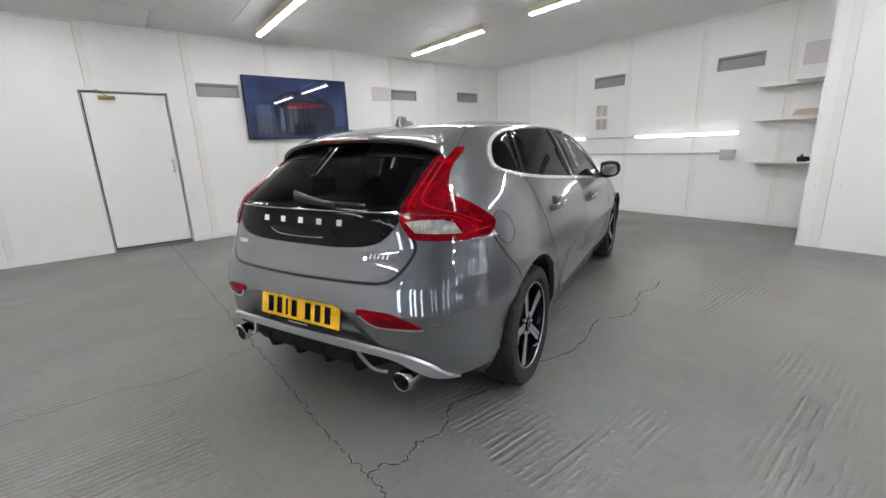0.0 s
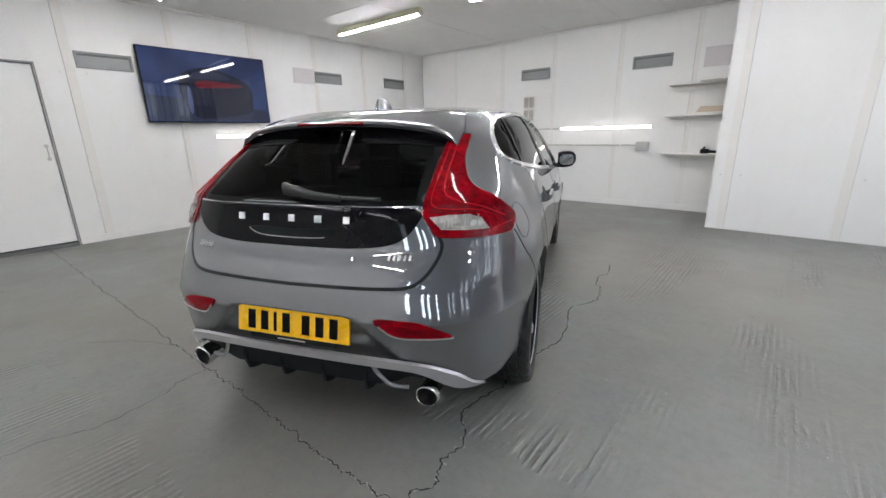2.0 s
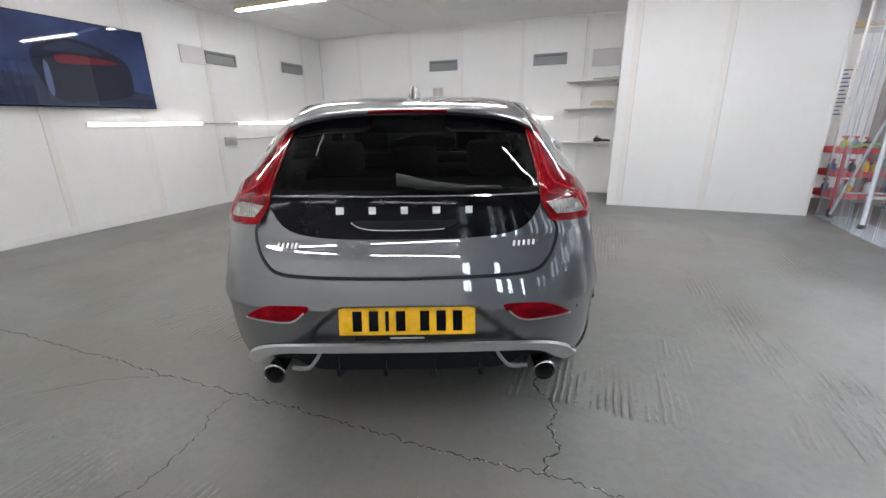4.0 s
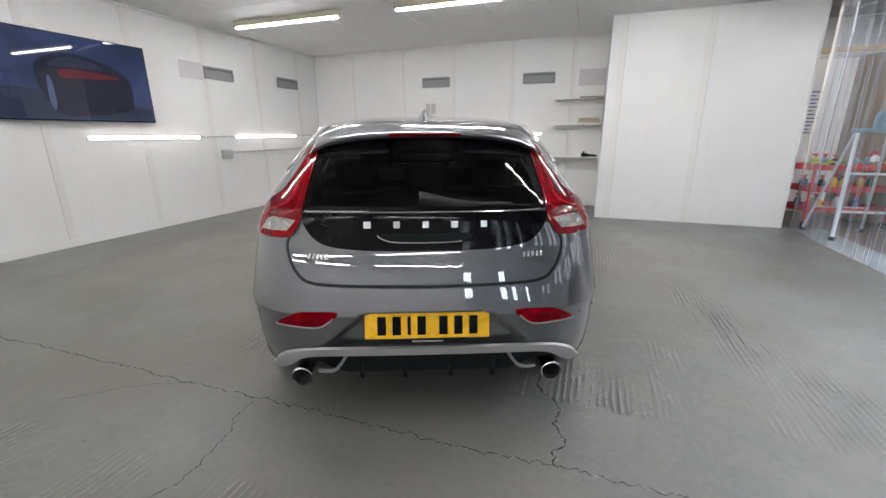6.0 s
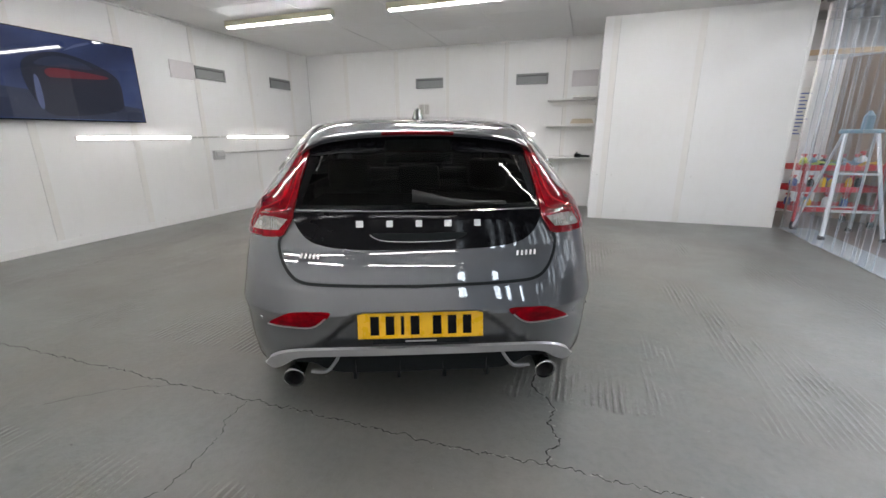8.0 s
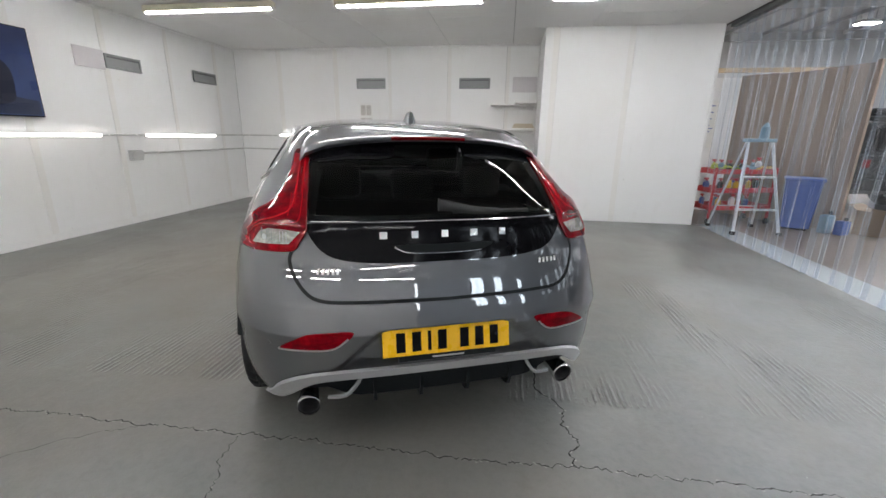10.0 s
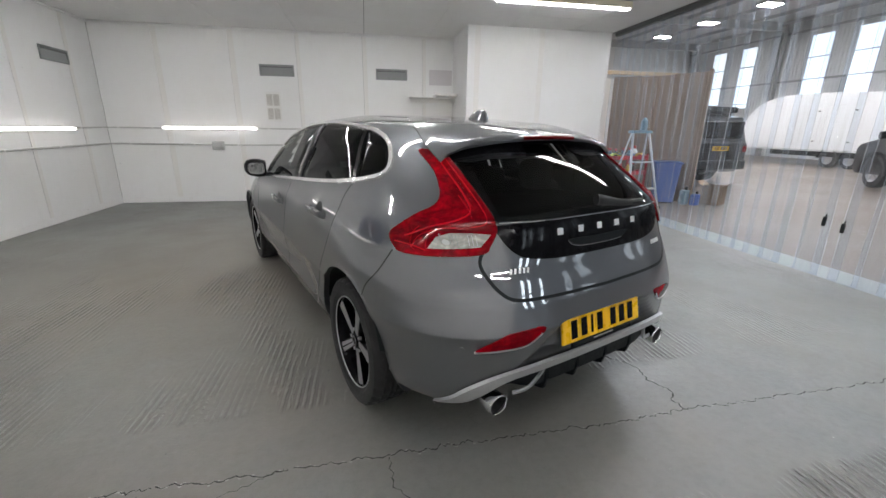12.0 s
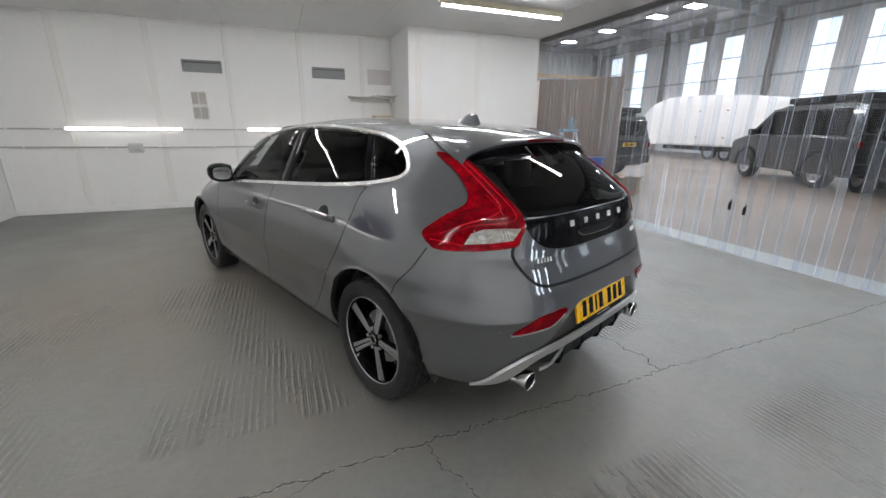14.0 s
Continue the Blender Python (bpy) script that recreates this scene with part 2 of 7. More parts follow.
RED_DARK = plain("dark_red_plastic", (0.16, 0.002, 0.005), 0.2, grain=0.1, relief=0, coat=0.5)
CLEAR = lens("clear_lamp_plastic", (0.20, 0.19, 0.18), (0.60, 0.57, 0.53), 0.06)
TINT = pane("privacy_glass", (0.085, 0.09, 0.09), 1.26)
GLASS = pane("window_glass", (0.62, 0.68, 0.66), 1.5)
FRONT_GLASS = pane("door_glass", (0.50, 0.56, 0.54), 1.45)
REAR_GLASS = pane("rear_privacy_glass", (0.30, 0.31, 0.31), 1.26)
YELLOW = plain("yellow_plate", (0.85, 0.47, 0.01), 0.3, grain=0.03, relief=0)
TUBE_CEIL = emitter("ceiling_tube_glow", (0.97, 0.99, 1.0), TUBE)
TUBE_WALL = emitter("wall_tube_glow", (1.0, 0.98, 0.95), WALL_TUBE)
WHITE_PLASTIC = plain("white_plastic", (0.78, 0.77, 0.74), 0.4)
CREAM = plain("aged_plastic", (0.72, 0.68, 0.52), 0.4)
CURTAIN = pane("clear_pvc_strip", (0.90, 0.945, 1.0), 1.065, 0.01, wavy=0.10, streak=0.10)
CURTAIN_DULL = pane("dulled_pvc_strip", (0.87, 0.925, 0.99), 1.07, 0.02, wavy=0.12, streak=0.18)
EDGE = pane("milky_strip_edge", (0.88, 0.92, 0.96), 1.12, 0.2, streak=0.75)


def hall_floor():
    m, nt, b = material("dusty_concrete")
    big = noise_tex(nt, 0.35, 5, 0.6)
    fine = noise_tex(nt, 8.0, 5, 0.6)
    c = mixc(nt, ramp(nt, big, [(0.3, 0.0), (0.7, 1.0)]), (0.118, 0.090, 0.072), (0.160, 0.126, 0.104))
    c = mixc(nt, maths(nt, "MULTIPLY", ramp(nt, fine, [(0.5, 0.0), (0.8, 1.0)]), 0.4), c, (0.17, 0.145, 0.125))
    nt.links.new(c, b.inputs["Base Color"])
    nt.links.new(ramp(nt, big, [(0.3, 0.32), (0.7, 0.5)]), b.inputs["Roughness"])
    bump(nt, b, fine, 0.1, 0.004)
    return m


def cladding(name, color, scale, axis):
    """Corrugated sheet: ribs by a wave, dulled and stained."""
    m, nt, b = material(name)
    tc = nt.nodes.new("ShaderNodeTexCoord")
    w = nt.nodes.new("ShaderNodeTexWave")
    w.bands_direction = axis
    w.inputs["Scale"].default_value = scale
    nt.links.new(tc.outputs["Object"], w.inputs["Vector"])
    n = noise_tex(nt, 0.6, 5, 0.6)
    c = mixc(nt, n, tuple(x * 0.8 for x in color), color)
    nt.links.new(c, b.inputs["Base Color"])
    b.inputs["Roughness"].default_value = 0.55
    bump(nt, b, w.outputs[1], 0.5, 0.03)
    return m


HALL_FLOOR = hall_floor()
APRON = plain("pale_floor_paint", (0.31, 0.335, 0.345), 0.5, grain=0.15, scale=6)
CLAD = cladding("grey_cladding", (0.56, 0.57, 0.575), 1.6, "Y")
ROOF = cladding("grey_roof_sheet", (0.46, 0.465, 0.475), 1.6, "Y")
BEAM = plain("grey_steel_paint", (0.28, 0.285, 0.28), 0.5)
def frosted(name, strength):
    """Ribbed frosted glazing; its own glow stands in for the daylight behind."""
    m, nt, b = material(name)
    n = noise_tex(nt, 2.0, 3, 0.6, (1, 7, 0.25))
    c = mixc(nt, ramp(nt, n, [(0.3, 0.0), (0.7, 1.0)]), (0.70, 0.80, 0.84), (0.95, 1.0, 1.0))
    nt.links.new(c, b.inputs["Emission Color"])
    b.inputs["Base Color"].default_value = (0.7, 0.75, 0.76, 1)
    b.inputs["Emission Strength"].default_value = strength
    return m


PANE_DAY = frosted("daylight_pane", DAY)
# stronger glow for the unseen south panes, to light the car's tail
PANE_BOOST = frosted("boosted_unseen_pane", 6.0)
BAY = emitter("high_bay_glow", (1.0, 0.99, 0.98), 140.0)
DARK_PAINT = plain("black_car_paint", (0.006, 0.007, 0.010), 0.30, grain=0.1, relief=0, coat=1.0)
TRAILER = plain("white_trailer_paint", (0.80, 0.80, 0.79), 0.3, grain=0.02, relief=0, coat=0.4)
HARDBOARD = plain("brown_hardboard", (0.34, 0.245, 0.185), 0.6, grain=0.18, scale=14, vary=0.5)
TIMBER = plain("pale_timber", (0.50, 0.38, 0.24), 0.65, grain=0.15, scale=20)
ALU = plain("brushed_aluminium", (0.70, 0.70, 0.71), 0.35, 0.9)
RED_STEEL = plain("red_steel", (0.50, 0.03, 0.035), 0.35)
TEAL = plain("blue_grey_plastic", (0.16, 0.26, 0.32), 0.45)
BLUE = plain("blue_plastic", (0.05, 0.11, 0.36), 0.4)
LIME = plain("lime_cloth", (0.40, 0.46, 0.06), 0.85)

# ---- building helpers ----
def add_box(bm, x0, y0, z0, x1, y1, z1, bevel=0.0, m=None):
    ret = bmesh.ops.create_cube(bm, size=1.0)
    vs = ret["verts"]
    bmesh.ops.scale(bm, vec=(x1 - x0, y1 - y0, z1 - z0), verts=vs)
    bmesh.ops.translate(bm, vec=((x0 + x1) / 2, (y0 + y1) / 2, (z0 + z1) / 2), verts=vs)
    if bevel:
        es = list({e for v in vs for e in v.link_edges})
        r = bmesh.ops.bevel(bm, geom=es, offset=bevel, segments=2, affect="EDGES", profile=0.5)
        vs = list({v for v in r["verts"]} | {v for v in vs if v.is_valid})
    if m is not None:
        bmesh.ops.transform(bm, matrix=m, verts=vs)
    return vs


def add_tube(bm, a, b, r, r2=None, seg=12, caps=True):
    a, b = Vector(a), Vector(b)
    d = b - a
    rot = d.to_track_quat("Z", "Y").to_matrix().to_4x4()
    m = Matrix.Translation((a + b) / 2) @ rot
    return bmesh.ops.create_cone(bm, cap_ends=caps, segments=seg, radius1=r, radius2=r if r2 is None else r2, depth=d.length, matrix=m)["verts"]


def finish(name, bm, mat, smooth=False, sharp=35):
    bmesh.ops.recalc_face_normals(bm, faces=bm.faces)
    me = bpy.data.meshes.new(name)
    bm.to_mesh(me)
    bm.free()
    for x in (mat if isinstance(mat, (list, tuple)) else [mat]):
        me.materials.append(x)
    if smooth:
        me.polygons.foreach_set("use_smooth", [True] * len(me.polygons))
        me.set_sharp_from_angle(angle=radians(sharp))
    return me


def part(name, bm, mat, parent=None, label="", smooth=False, sharp=35):
    ob = new(name, finish(name, bm, mat, smooth, sharp))
    ob.parent = parent
    if label:
        tagged(ob, label)
    return ob


def box_part(name, dims, mat, parent=None, label="", bevel=0.0):
    bm = bmesh.new()
    add_box(bm, *dims, bevel=bevel)
    return part(name, bm, mat, parent, label)


def thing(name, m, label, category, group="", kind=""):
    ob = new(name)
    ob.empty_display_size = 0.1
    ob.matrix_world = m
    return tagged(ob, label, category, group, kind)


# ---- the booth: floor, walls, ceiling ----
XL, XR, YB, YF, H = -6.87, 1.72, 7.69, -5.0, 2.97
COLX, COLY = -0.81, 6.535
CURX = 1.84                      # the strip curtain's plane


def setting(name, bm, mat, label, category, smooth=False):
    return tagged(part(name, bm, mat, None, "", smooth), label, category, "", "structure")


bm = bmesh.new()
add_box(bm, XL - 0.2, YF - 0.2, -0.2, CURX, YB + 0.2, 0.0)
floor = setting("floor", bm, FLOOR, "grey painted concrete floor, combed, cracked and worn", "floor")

DOOR_Y0, DOOR_Y1, DOOR_H = 0.155, 1.085, 2.13
BK = 0.012                       # sheets stand this far in front of the wall's core
bm = bmesh.new()
add_box(bm, XL - 0.12, YF - 0.12, 0, XL - BK, DOOR_Y0 - 0.03, H)
add_box(bm, XL - 0.12, DOOR_Y1 + 0.03, 0, XL - BK, YB + 0.12, H)
add_box(bm, XL - 0.12, DOOR_Y0 - 0.03, DOOR_H + 0.03, XL - BK, DOOR_Y1 + 0.03, H)
wall_west = setting("wall_west", bm, GAP, "white painted board wall with filled vertical joints", "wall")
bm = bmesh.new()
add_box(bm, XL - BK, YB + BK, 0, XR + 0.4, YB + 0.12, H)
wall_north = setting("wall_north", bm, GAP, "white painted board wall with filled vertical joints", "wall")
bm = bmesh.new()
add_box(bm, COLX + BK, COLY + BK, 0, XR, COLY + 0.10, H)
add_box(bm, COLX + BK, COLY + 0.10, 0, COLX + 0.10, YB + BK, H)
wall_recess = setting("wall_partition", bm, GAP, "white boxed-out partition wall of smooth sheets", "wall")
bm = bmesh.new()
add_box(bm, XL - 0.12, YF - 0.12, 0, CURX, YF, H)
wall_south = setting("wall_south", bm, WHITE, "white painted board wall", "wall")
# ceiling sheets with narrow open joints, under one deck
bm = bmesh.new()
add_box(bm, XL - 0.12, YF - 0.12, H + 0.021, XR + 0.12, YB + 0.12, H + 0.12)
setting("ceiling_deck", bm, GAP, "dark deck above the ceiling boards", "ceiling deck")
bm = bmesh.new()
random.seed(4)
xe = [XL, -5.95, -4.77, -3.62, -2.46, -1.3, -0.15, 1.0, XR + 0.03]
for i, (x0, x1) in enumerate(zip(xe, xe[1:])):
    ye = [YF, -3.9 + 1.1 * (i % 2), -1.5 + 1.1 * (i % 2), 1.0 + 0.9 * (i % 2), 3.4 + 0.9 * (i % 2), 5.85 + 0.7 * (i % 2), YB]
    for y0, y1 in zip(ye, ye[1:]):
        g = random.choice((0.0006, 0.002, 0.0035, 0.005))
        add_box(bm, x0 + g, y0 + g, H + random.choice((0.0, 0.0, 0.002)), x1 - g, y1 - g, H + 0.02)
ceiling = setting("ceiling", bm, CEIL, "white painted board ceiling with narrow open joints", "ceiling")
bm = bmesh.new()
add_box(bm, XL, YB - 0.03, H - 0.03, COLX, YB, H, bevel=0.006)
add_box(bm, XL, YF, H - 0.03, XL + 0.03, YB - 0.03, H, bevel=0.006)
setting("trim", bm, WHITE, "white painted ceiling batten", "trim")

# door opening lining and frame
bm = bmesh.new()
add_box(bm, XL - 0.11, DOOR_Y0 - 0.028, 0.0, XL + 0.014, DOOR_Y0 - 0.002, DOOR_H + 0.028)
add_box(bm, XL - 0.11, DOOR_Y1 + 0.002, 0.0, XL + 0.014, DOOR_Y1 + 0.028, DOOR_H + 0.028)
add_box(bm, XL - 0.11, DOOR_Y0 - 0.002, DOOR_H + 0.002, XL + 0.014, DOOR_Y1 + 0.002, DOOR_H + 0.028)
add_box(bm, XL, DOOR_Y0 - 0.075, 0.0, XL + 0.006, DOOR_Y0 - 0.028, DOOR_H + 0.05)
add_box(bm, XL, DOOR_Y1 + 0.028, 0.0, XL + 0.006, DOOR_Y1 + 0.07, DOOR_H + 0.05)
add_box(bm, XL, DOOR_Y0 - 0.075, DOOR_H + 0.028, XL + 0.0065, DOOR_Y1 + 0.07, DOOR_H + 0.055)
setting("door_frame", bm, WHITE, "white painted door frame", "door frame")
# grey strips stand in for the dark, shaded gap round the door
bm = bmesh.new()
add_box(bm, XL + 0.014, DOOR_Y0 - 0.016, 0.0, XL + 0.017, DOOR_Y0 - 0.004, DOOR_H + 0.016)
add_box(bm, XL + 0.014, DOOR_Y1 + 0.004, 0.0, XL + 0.017, DOOR_Y1 + 0.018, DOOR_H + 0.016)
add_box(bm, XL + 0.014, DOOR_Y0 - 0.004, DOOR_H + 0.004, XL + 0.017, DOOR_Y1 + 0.004, DOOR_H + 0.016)
setting("door_gap_strip", bm, VENT, "thin grey strip put in for the shaded gap round the door", "door seal")
bm = bmesh.new()
add_box(bm, XL - 0.14, DOOR_Y0, -0.01, XL + 0.03, DOOR_Y1, 0.035, bevel=0.006)
setting("threshold", bm, VENT_DARK, "dark worn door threshold", "threshold")
bm = bmesh.new()
add_box(bm, XL - 0.30, DOOR_Y0 - 0.1, 0, XL - 0.13, DOOR_Y1 + 0.1, DOOR_H + 0.1)
setting("wall_lobby", bm, GAP, "dark space behind the door", "wall")
bm = bmesh.new()
add_box(bm, XL - 0.060, DOOR_Y0 + 0.014, 0.055, XL - 0.012, DOOR_Y1 - 0.012, DOOR_H - 0.012, bevel=0.002)
door = setting("door_1", bm, WHITE, "plain white painted flush door, closed", "door")
bm = bmesh.new()
for z in (1.07, 1.22):
    add_tube(bm, (XL - 0.005, 1.02, z), (XL + 0.004, 1.02, z), 0.022, seg=16)
add_tube(bm, (XL + 0.03, 1.02, 1.07), (XL + 0.03, 1.02, 1.22), 0.008, seg=12)
for z in (1.07, 1.22):
    add_tube(bm, (XL, 1.02, z), (XL + 0.03, 1.02, z), 0.008, seg=12)
part("door_handle", bm, STEEL, door, "metal pull handle", True)
bm = bmesh.new()
add_tube(bm, (XL + 0.022, 0.33, 2.06), (XL + 0.022, 0.51, 2.06), 0.024, seg=16)
add_box(bm, XL - 0.004, 0.40, 2.035, XL + 0.03, 0.45, 2.085, bevel=0.006)
add_tube(bm, (XL + 0.03, 0.42, 2.08), (XL + 0.015, 0.32, 2.16), 0.006, seg=8)
part("door_closer", bm, BRASS, door, "brass door closer")
bm = bmesh.new()
for z in (0.35, 1.85):
    add_tube(bm, (XL + 0.004, DOOR_Y0, z - 0.045), (XL + 0.004, DOOR_Y0, z + 0.045), 0.008, seg=10)
part("hinge", bm, STEEL, door)

# ---- the hatchback ----
from mathutils import geometry

CAR = pose(-1.518, 0.936, 0, 0, 0, 22.0)
car = thing("hatchback_car", CAR, "dark grey metallic five-door hatchback parked on the grey floor", "car")

# height; rear end; half width; where the rear corner begins; how square the corner is
SECT = np.array([
    (0.18, 0.09, 0.80, 1.20, 3.8), (0.28, 0.03, 0.858, 1.20, 4.0), (0.36, 0.008, 0.888, 1.20, 4.0), (0.42, -0.004, 0.896, 1.20, 4.0),
    (0.55, -0.016, 0.903, 1.20, 4.0), (0.602, -0.0268, 0.9100, 1.21, 4.0), (0.610, -0.0280, 0.9108, 1.215, 4.0), (0.620, -0.0260, 0.9100, 1.22, 4.0), (0.712, -0.005, 0.903, 1.25, 3.9),
    (0.738, 0.005, 0.901, 1.25, 3.9), (0.80, 0.026, 0.897, 1.28, 3.85), (0.88, 0.056, 0.888, 1.30, 3.8),
    (0.95, 0.066, 0.870, 1.40, 3.8), (1.02, 0.084, 0.846, 1.50, 3.8), (1.10, 0.17, 0.813, 1.60, 3.7),
    (1.19, 0.285, 0.766, 1.70, 3.6), (1.28, 0.41, 0.710, 1.75, 3.4), (1.33, 0.495, 0.673, 1.78, 3.2), (1.36, 0.55, 0.640, 1.80, 3.1)])
# height; nose; where the front corner begins
NOSE = np.array([(0.18, 4.40, 3.3), (0.45, 4.58, 3.3), (0.70, 4.50, 3.3), (0.80, 4.30, 3.2), (0.88, 3.95, 3.1),
                 (0.95, 3.55, 2.95), (1.02, 3.20, 2.75), (1.19, 2.85, 2.40), (1.36, 2.50, 2.05)])
ZTOP = 1.36
ARCH_R, ARCH_F, ARCH_Z, ARCH = 0.785, 3.63, 0.335, 0.383    # wheel openings


def cubic(z, tz, tv):
    """Smooth curve through a table."""
    z = np.clip(np.asarray(z, float), tz[0], tz[-1])
    d = np.diff(tv) / np.diff(tz)
    s = np.concatenate([[d[0]], np.where(d[1:] * d[:-1] > 0, 2 * d[1:] * d[:-1] / (d[1:] + d[:-1] + 1e-12), 0.0), [d[-1]]])
    k = np.clip(np.searchsorted(tz, z, side="right") - 1, 0, len(tz) - 2)
    h = tz[k + 1] - tz[k]
    t = (z - tz[k]) / h
    return ((2 * t**3 - 3 * t**2 + 1) * tv[k] + (t**3 - 2 * t**2 + t) * h * s[k]
            + (-2 * t**3 + 3 * t**2) * tv[k + 1] + (t**3 - t**2) * h * s[k + 1])


def sect(z):
    return [cubic(z, SECT[:, 0], SECT[:, k]) for k in range(1, 5)]


def smooth01(v, a, b):
    t = np.clip((np.asarray(v, float) - a) / (b - a), 0, 1)
    return t * t * (3 - 2 * t)


def lift(y, z):
    """The waistline of the roof rises towards the middle of the car."""
    return 0.036 * np.exp(-((np.asarray(y) - 1.6) / 0.85) ** 2) * smooth01(z, 1.12, ZTOP)


def unlift(y, z):
    z0 = np.asarray(z, float)
    for _ in range(4):
        z0 = np.asarray(z, float) - lift(y, z0)
    return z0


def dent(x, z):
    """Recess for the number plate in the bumper."""
    half = 0.275 + np.clip(0.625 - np.asarray(z), 0, 1) * 1.1
    return 0.028 * smooth01(half - np.abs(x), 0.0, 0.05) * smooth01(0.628 - np.asarray(z), 0.0, 0.02) * (np.asarray(z) > 0.40)


def bulge(y, z):
    """Flared wheel arches, a shoulder line and hollowed lower doors on the flanks."""
    y, z = np.asarray(y, float), np.asarray(z, float)
    out = 0.012 * np.exp(-((y - ARCH_R) / 0.40) ** 2 - ((z - 0.70) / 0.13) ** 2) + 0.012 * np.exp(-((y - ARCH_F) / 0.45) ** 2 - ((z - 0.70) / 0.13) ** 2)
    out -= 0.020 * np.exp(-((z - 0.43) / 0.11) ** 2) * smooth01(y, 1.15, 1.55) * smooth01(3.25 - y, 0.0, 0.4)
    out += 0.004 * np.exp(-((z - 0.915 - 0.02 * (2.0 - y)) / 0.035) ** 2) * smooth01(y, 0.75, 1.25)
    return out * smooth01(y, 0.40, 0.65) * smooth01(4.1 - y, 0.0, 0.4)


def side_x(y, z):
    z = unlift(y, z)
    b, a, yc, n = sect(z)
    q = np.clip((yc - y) / (yc - b), 0, 1)
    return a * (1 - q**n) ** (1 / n) + bulge(y, z)


def rear_y(x, z):
    b, a, yc, n = sect(z)
    q = np.clip(np.abs(x) / a, 0, 0.9999)
    return yc - (yc - b) * (1 - q**n) ** (1 / n) + dent(x, z)


def on_side(y, z, s=1):
    return np.array((s * float(side_x(y, z)), y, z))


def on_rear(x, z, s=1):
    return np.array((s * x, float(rear_y(x, z)), z))


def surface(fn, u, v, s=1):
    """Point and outward normal of the body."""
    e = 0.004
    p = fn(u, v, s)
    n = np.cross(fn(u + e, v, s) - fn(u - e, v, s), fn(u, v + e, s) - fn(u, v - e, s))
    n /= np.linalg.norm(n) + 1e-12
    out = p - np.array((0.0, 1.8, 0.7))
    return p, n if n @ out > 0 else -n


def spline(pts, count, closed=False):
    """Rounded curve through a few points."""
    p = [np.array(q, float) for q in pts]
    m = len(p)
    out = []
    spans = m if closed else m - 1
    for i in range(spans):
        a, b, c, d = (p[(i + k) % m] if closed else p[min(max(i + k, 0), m - 1)] for k in (-1, 0, 1, 2))
        for t in np.linspace(0, 1, count, endpoint=False):
            out.append(0.5 * (2 * b + (c - a) * t + (2 * a - 5 * b + 4 * c - d) * t**2 + (3 * b - a - 3 * c + d) * t**3))
    if not closed:
        out.append(p[-1])
    return np.array(out)


def inside(px, py, poly):
    hit = np.zeros(np.shape(px), bool)
    for (x0, y0), (x1, y1) in zip(poly, np.roll(poly, -1, axis=0)):
        hit ^= ((y0 > py) != (y1 > py)) & (px < (x1 - x0) * (py - y0) / (y1 - y0 + 1e-15) + x0)
    return hit


def sweep(bm, pts, nrm, width, height, closed=False, sink=0.004):
    """A flat bar laid along a curve on the body."""
    n = len(pts)
    rings = []
    for i in range(n):
        a, b = (pts[(i - 1) % n], pts[(i + 1) % n]) if closed else (pts[max(i - 1, 0)], pts[min(i + 1, n - 1)])
        t = (b - a) / (np.linalg.norm(b - a) + 1e-12)
        side = np.cross(t, nrm[i])
        side /= np.linalg.norm(side) + 1e-12
        w, p, o = side * (width[i] if isinstance(width, (list, tuple)) else width) / 2, pts[i], nrm[i]
        rings.append([bm.verts.new(q) for q in (p - w - o * sink, p - w * 0.8 + o * height, p + w * 0.8 + o * height, p + w - o * sink)])
    for i in range(n if closed else n - 1):
        r, q = rings[i], rings[(i + 1) % n]
        for k in range(4):
            bm.faces.new((r[k], r[(k + 1) % 4], q[(k + 1) % 4], q[k]))
    if not closed:
        bm.faces.new(rings[0])
        bm.faces.new(rings[-1][::-1])


def line_part(name, fn, curve, s, width, height, mat, parent, closed=False, label=""):
    pn = [surface(fn, u, v, s) for u, v in curve]
    bm = bmesh.new()
    sweep(bm, [p for p, _ in pn], [n for _, n in pn], width, height, closed)
    return part(name, bm, mat, parent, label, True, 50)


def patch_part(name, fn, outline, s, raise_by, thick, mat, parent, label="", step=0.02, smooth=True):
    """A sheet cut to an outline and laid on the body, with an edge."""
    poly = np.array(outline)
    lo, hi = poly.min(0), poly.max(0)
    gx, gy = np.meshgrid(np.arange(lo[0] + step / 2, hi[0], step), np.arange(lo[1] + step / 2, hi[1], step))
    gx, gy = gx.ravel(), gy.ravel()
    keep = inside(gx, gy, poly)
    near = np.min(np.hypot(gx[:, None] - poly[None, :, 0], gy[:, None] - poly[None, :, 1]), axis=1) > step * 0.45
    pts = [Vector(p) for p in poly] + [Vector(p) for p in np.c_[gx, gy][keep & near]]
    m = len(poly)
    verts, _, faces, _, _, _ = geometry.delaunay_2d_cdt(pts, [(i, (i + 1) % m) for i in range(m)], [], 1, 1e-6)
    bm = bmesh.new()
    top, low = [], []
    for v in verts:
        p, n = surface(fn, v.x, v.y, s)
        top.append(bm.verts.new(p + n * raise_by))
    fs = [bm.faces.new([top[i] for i in f]) for f in faces if len(set(f)) > 2]
    edges = [e for e in bm.edges if len(e.link_faces) == 1]
    made = bmesh.ops.extrude_edge_only(bm, edges=edges)["geom"]
    for v in [g for g in made if isinstance(g, bmesh.types.BMVert)]:
        c = v.co.copy()
        out = Vector((0.0, 1.8, 0.7)) - c
        v.co = c + out.normalized() * thick
    return part(name, bm, mat, parent, label, smooth, 40)


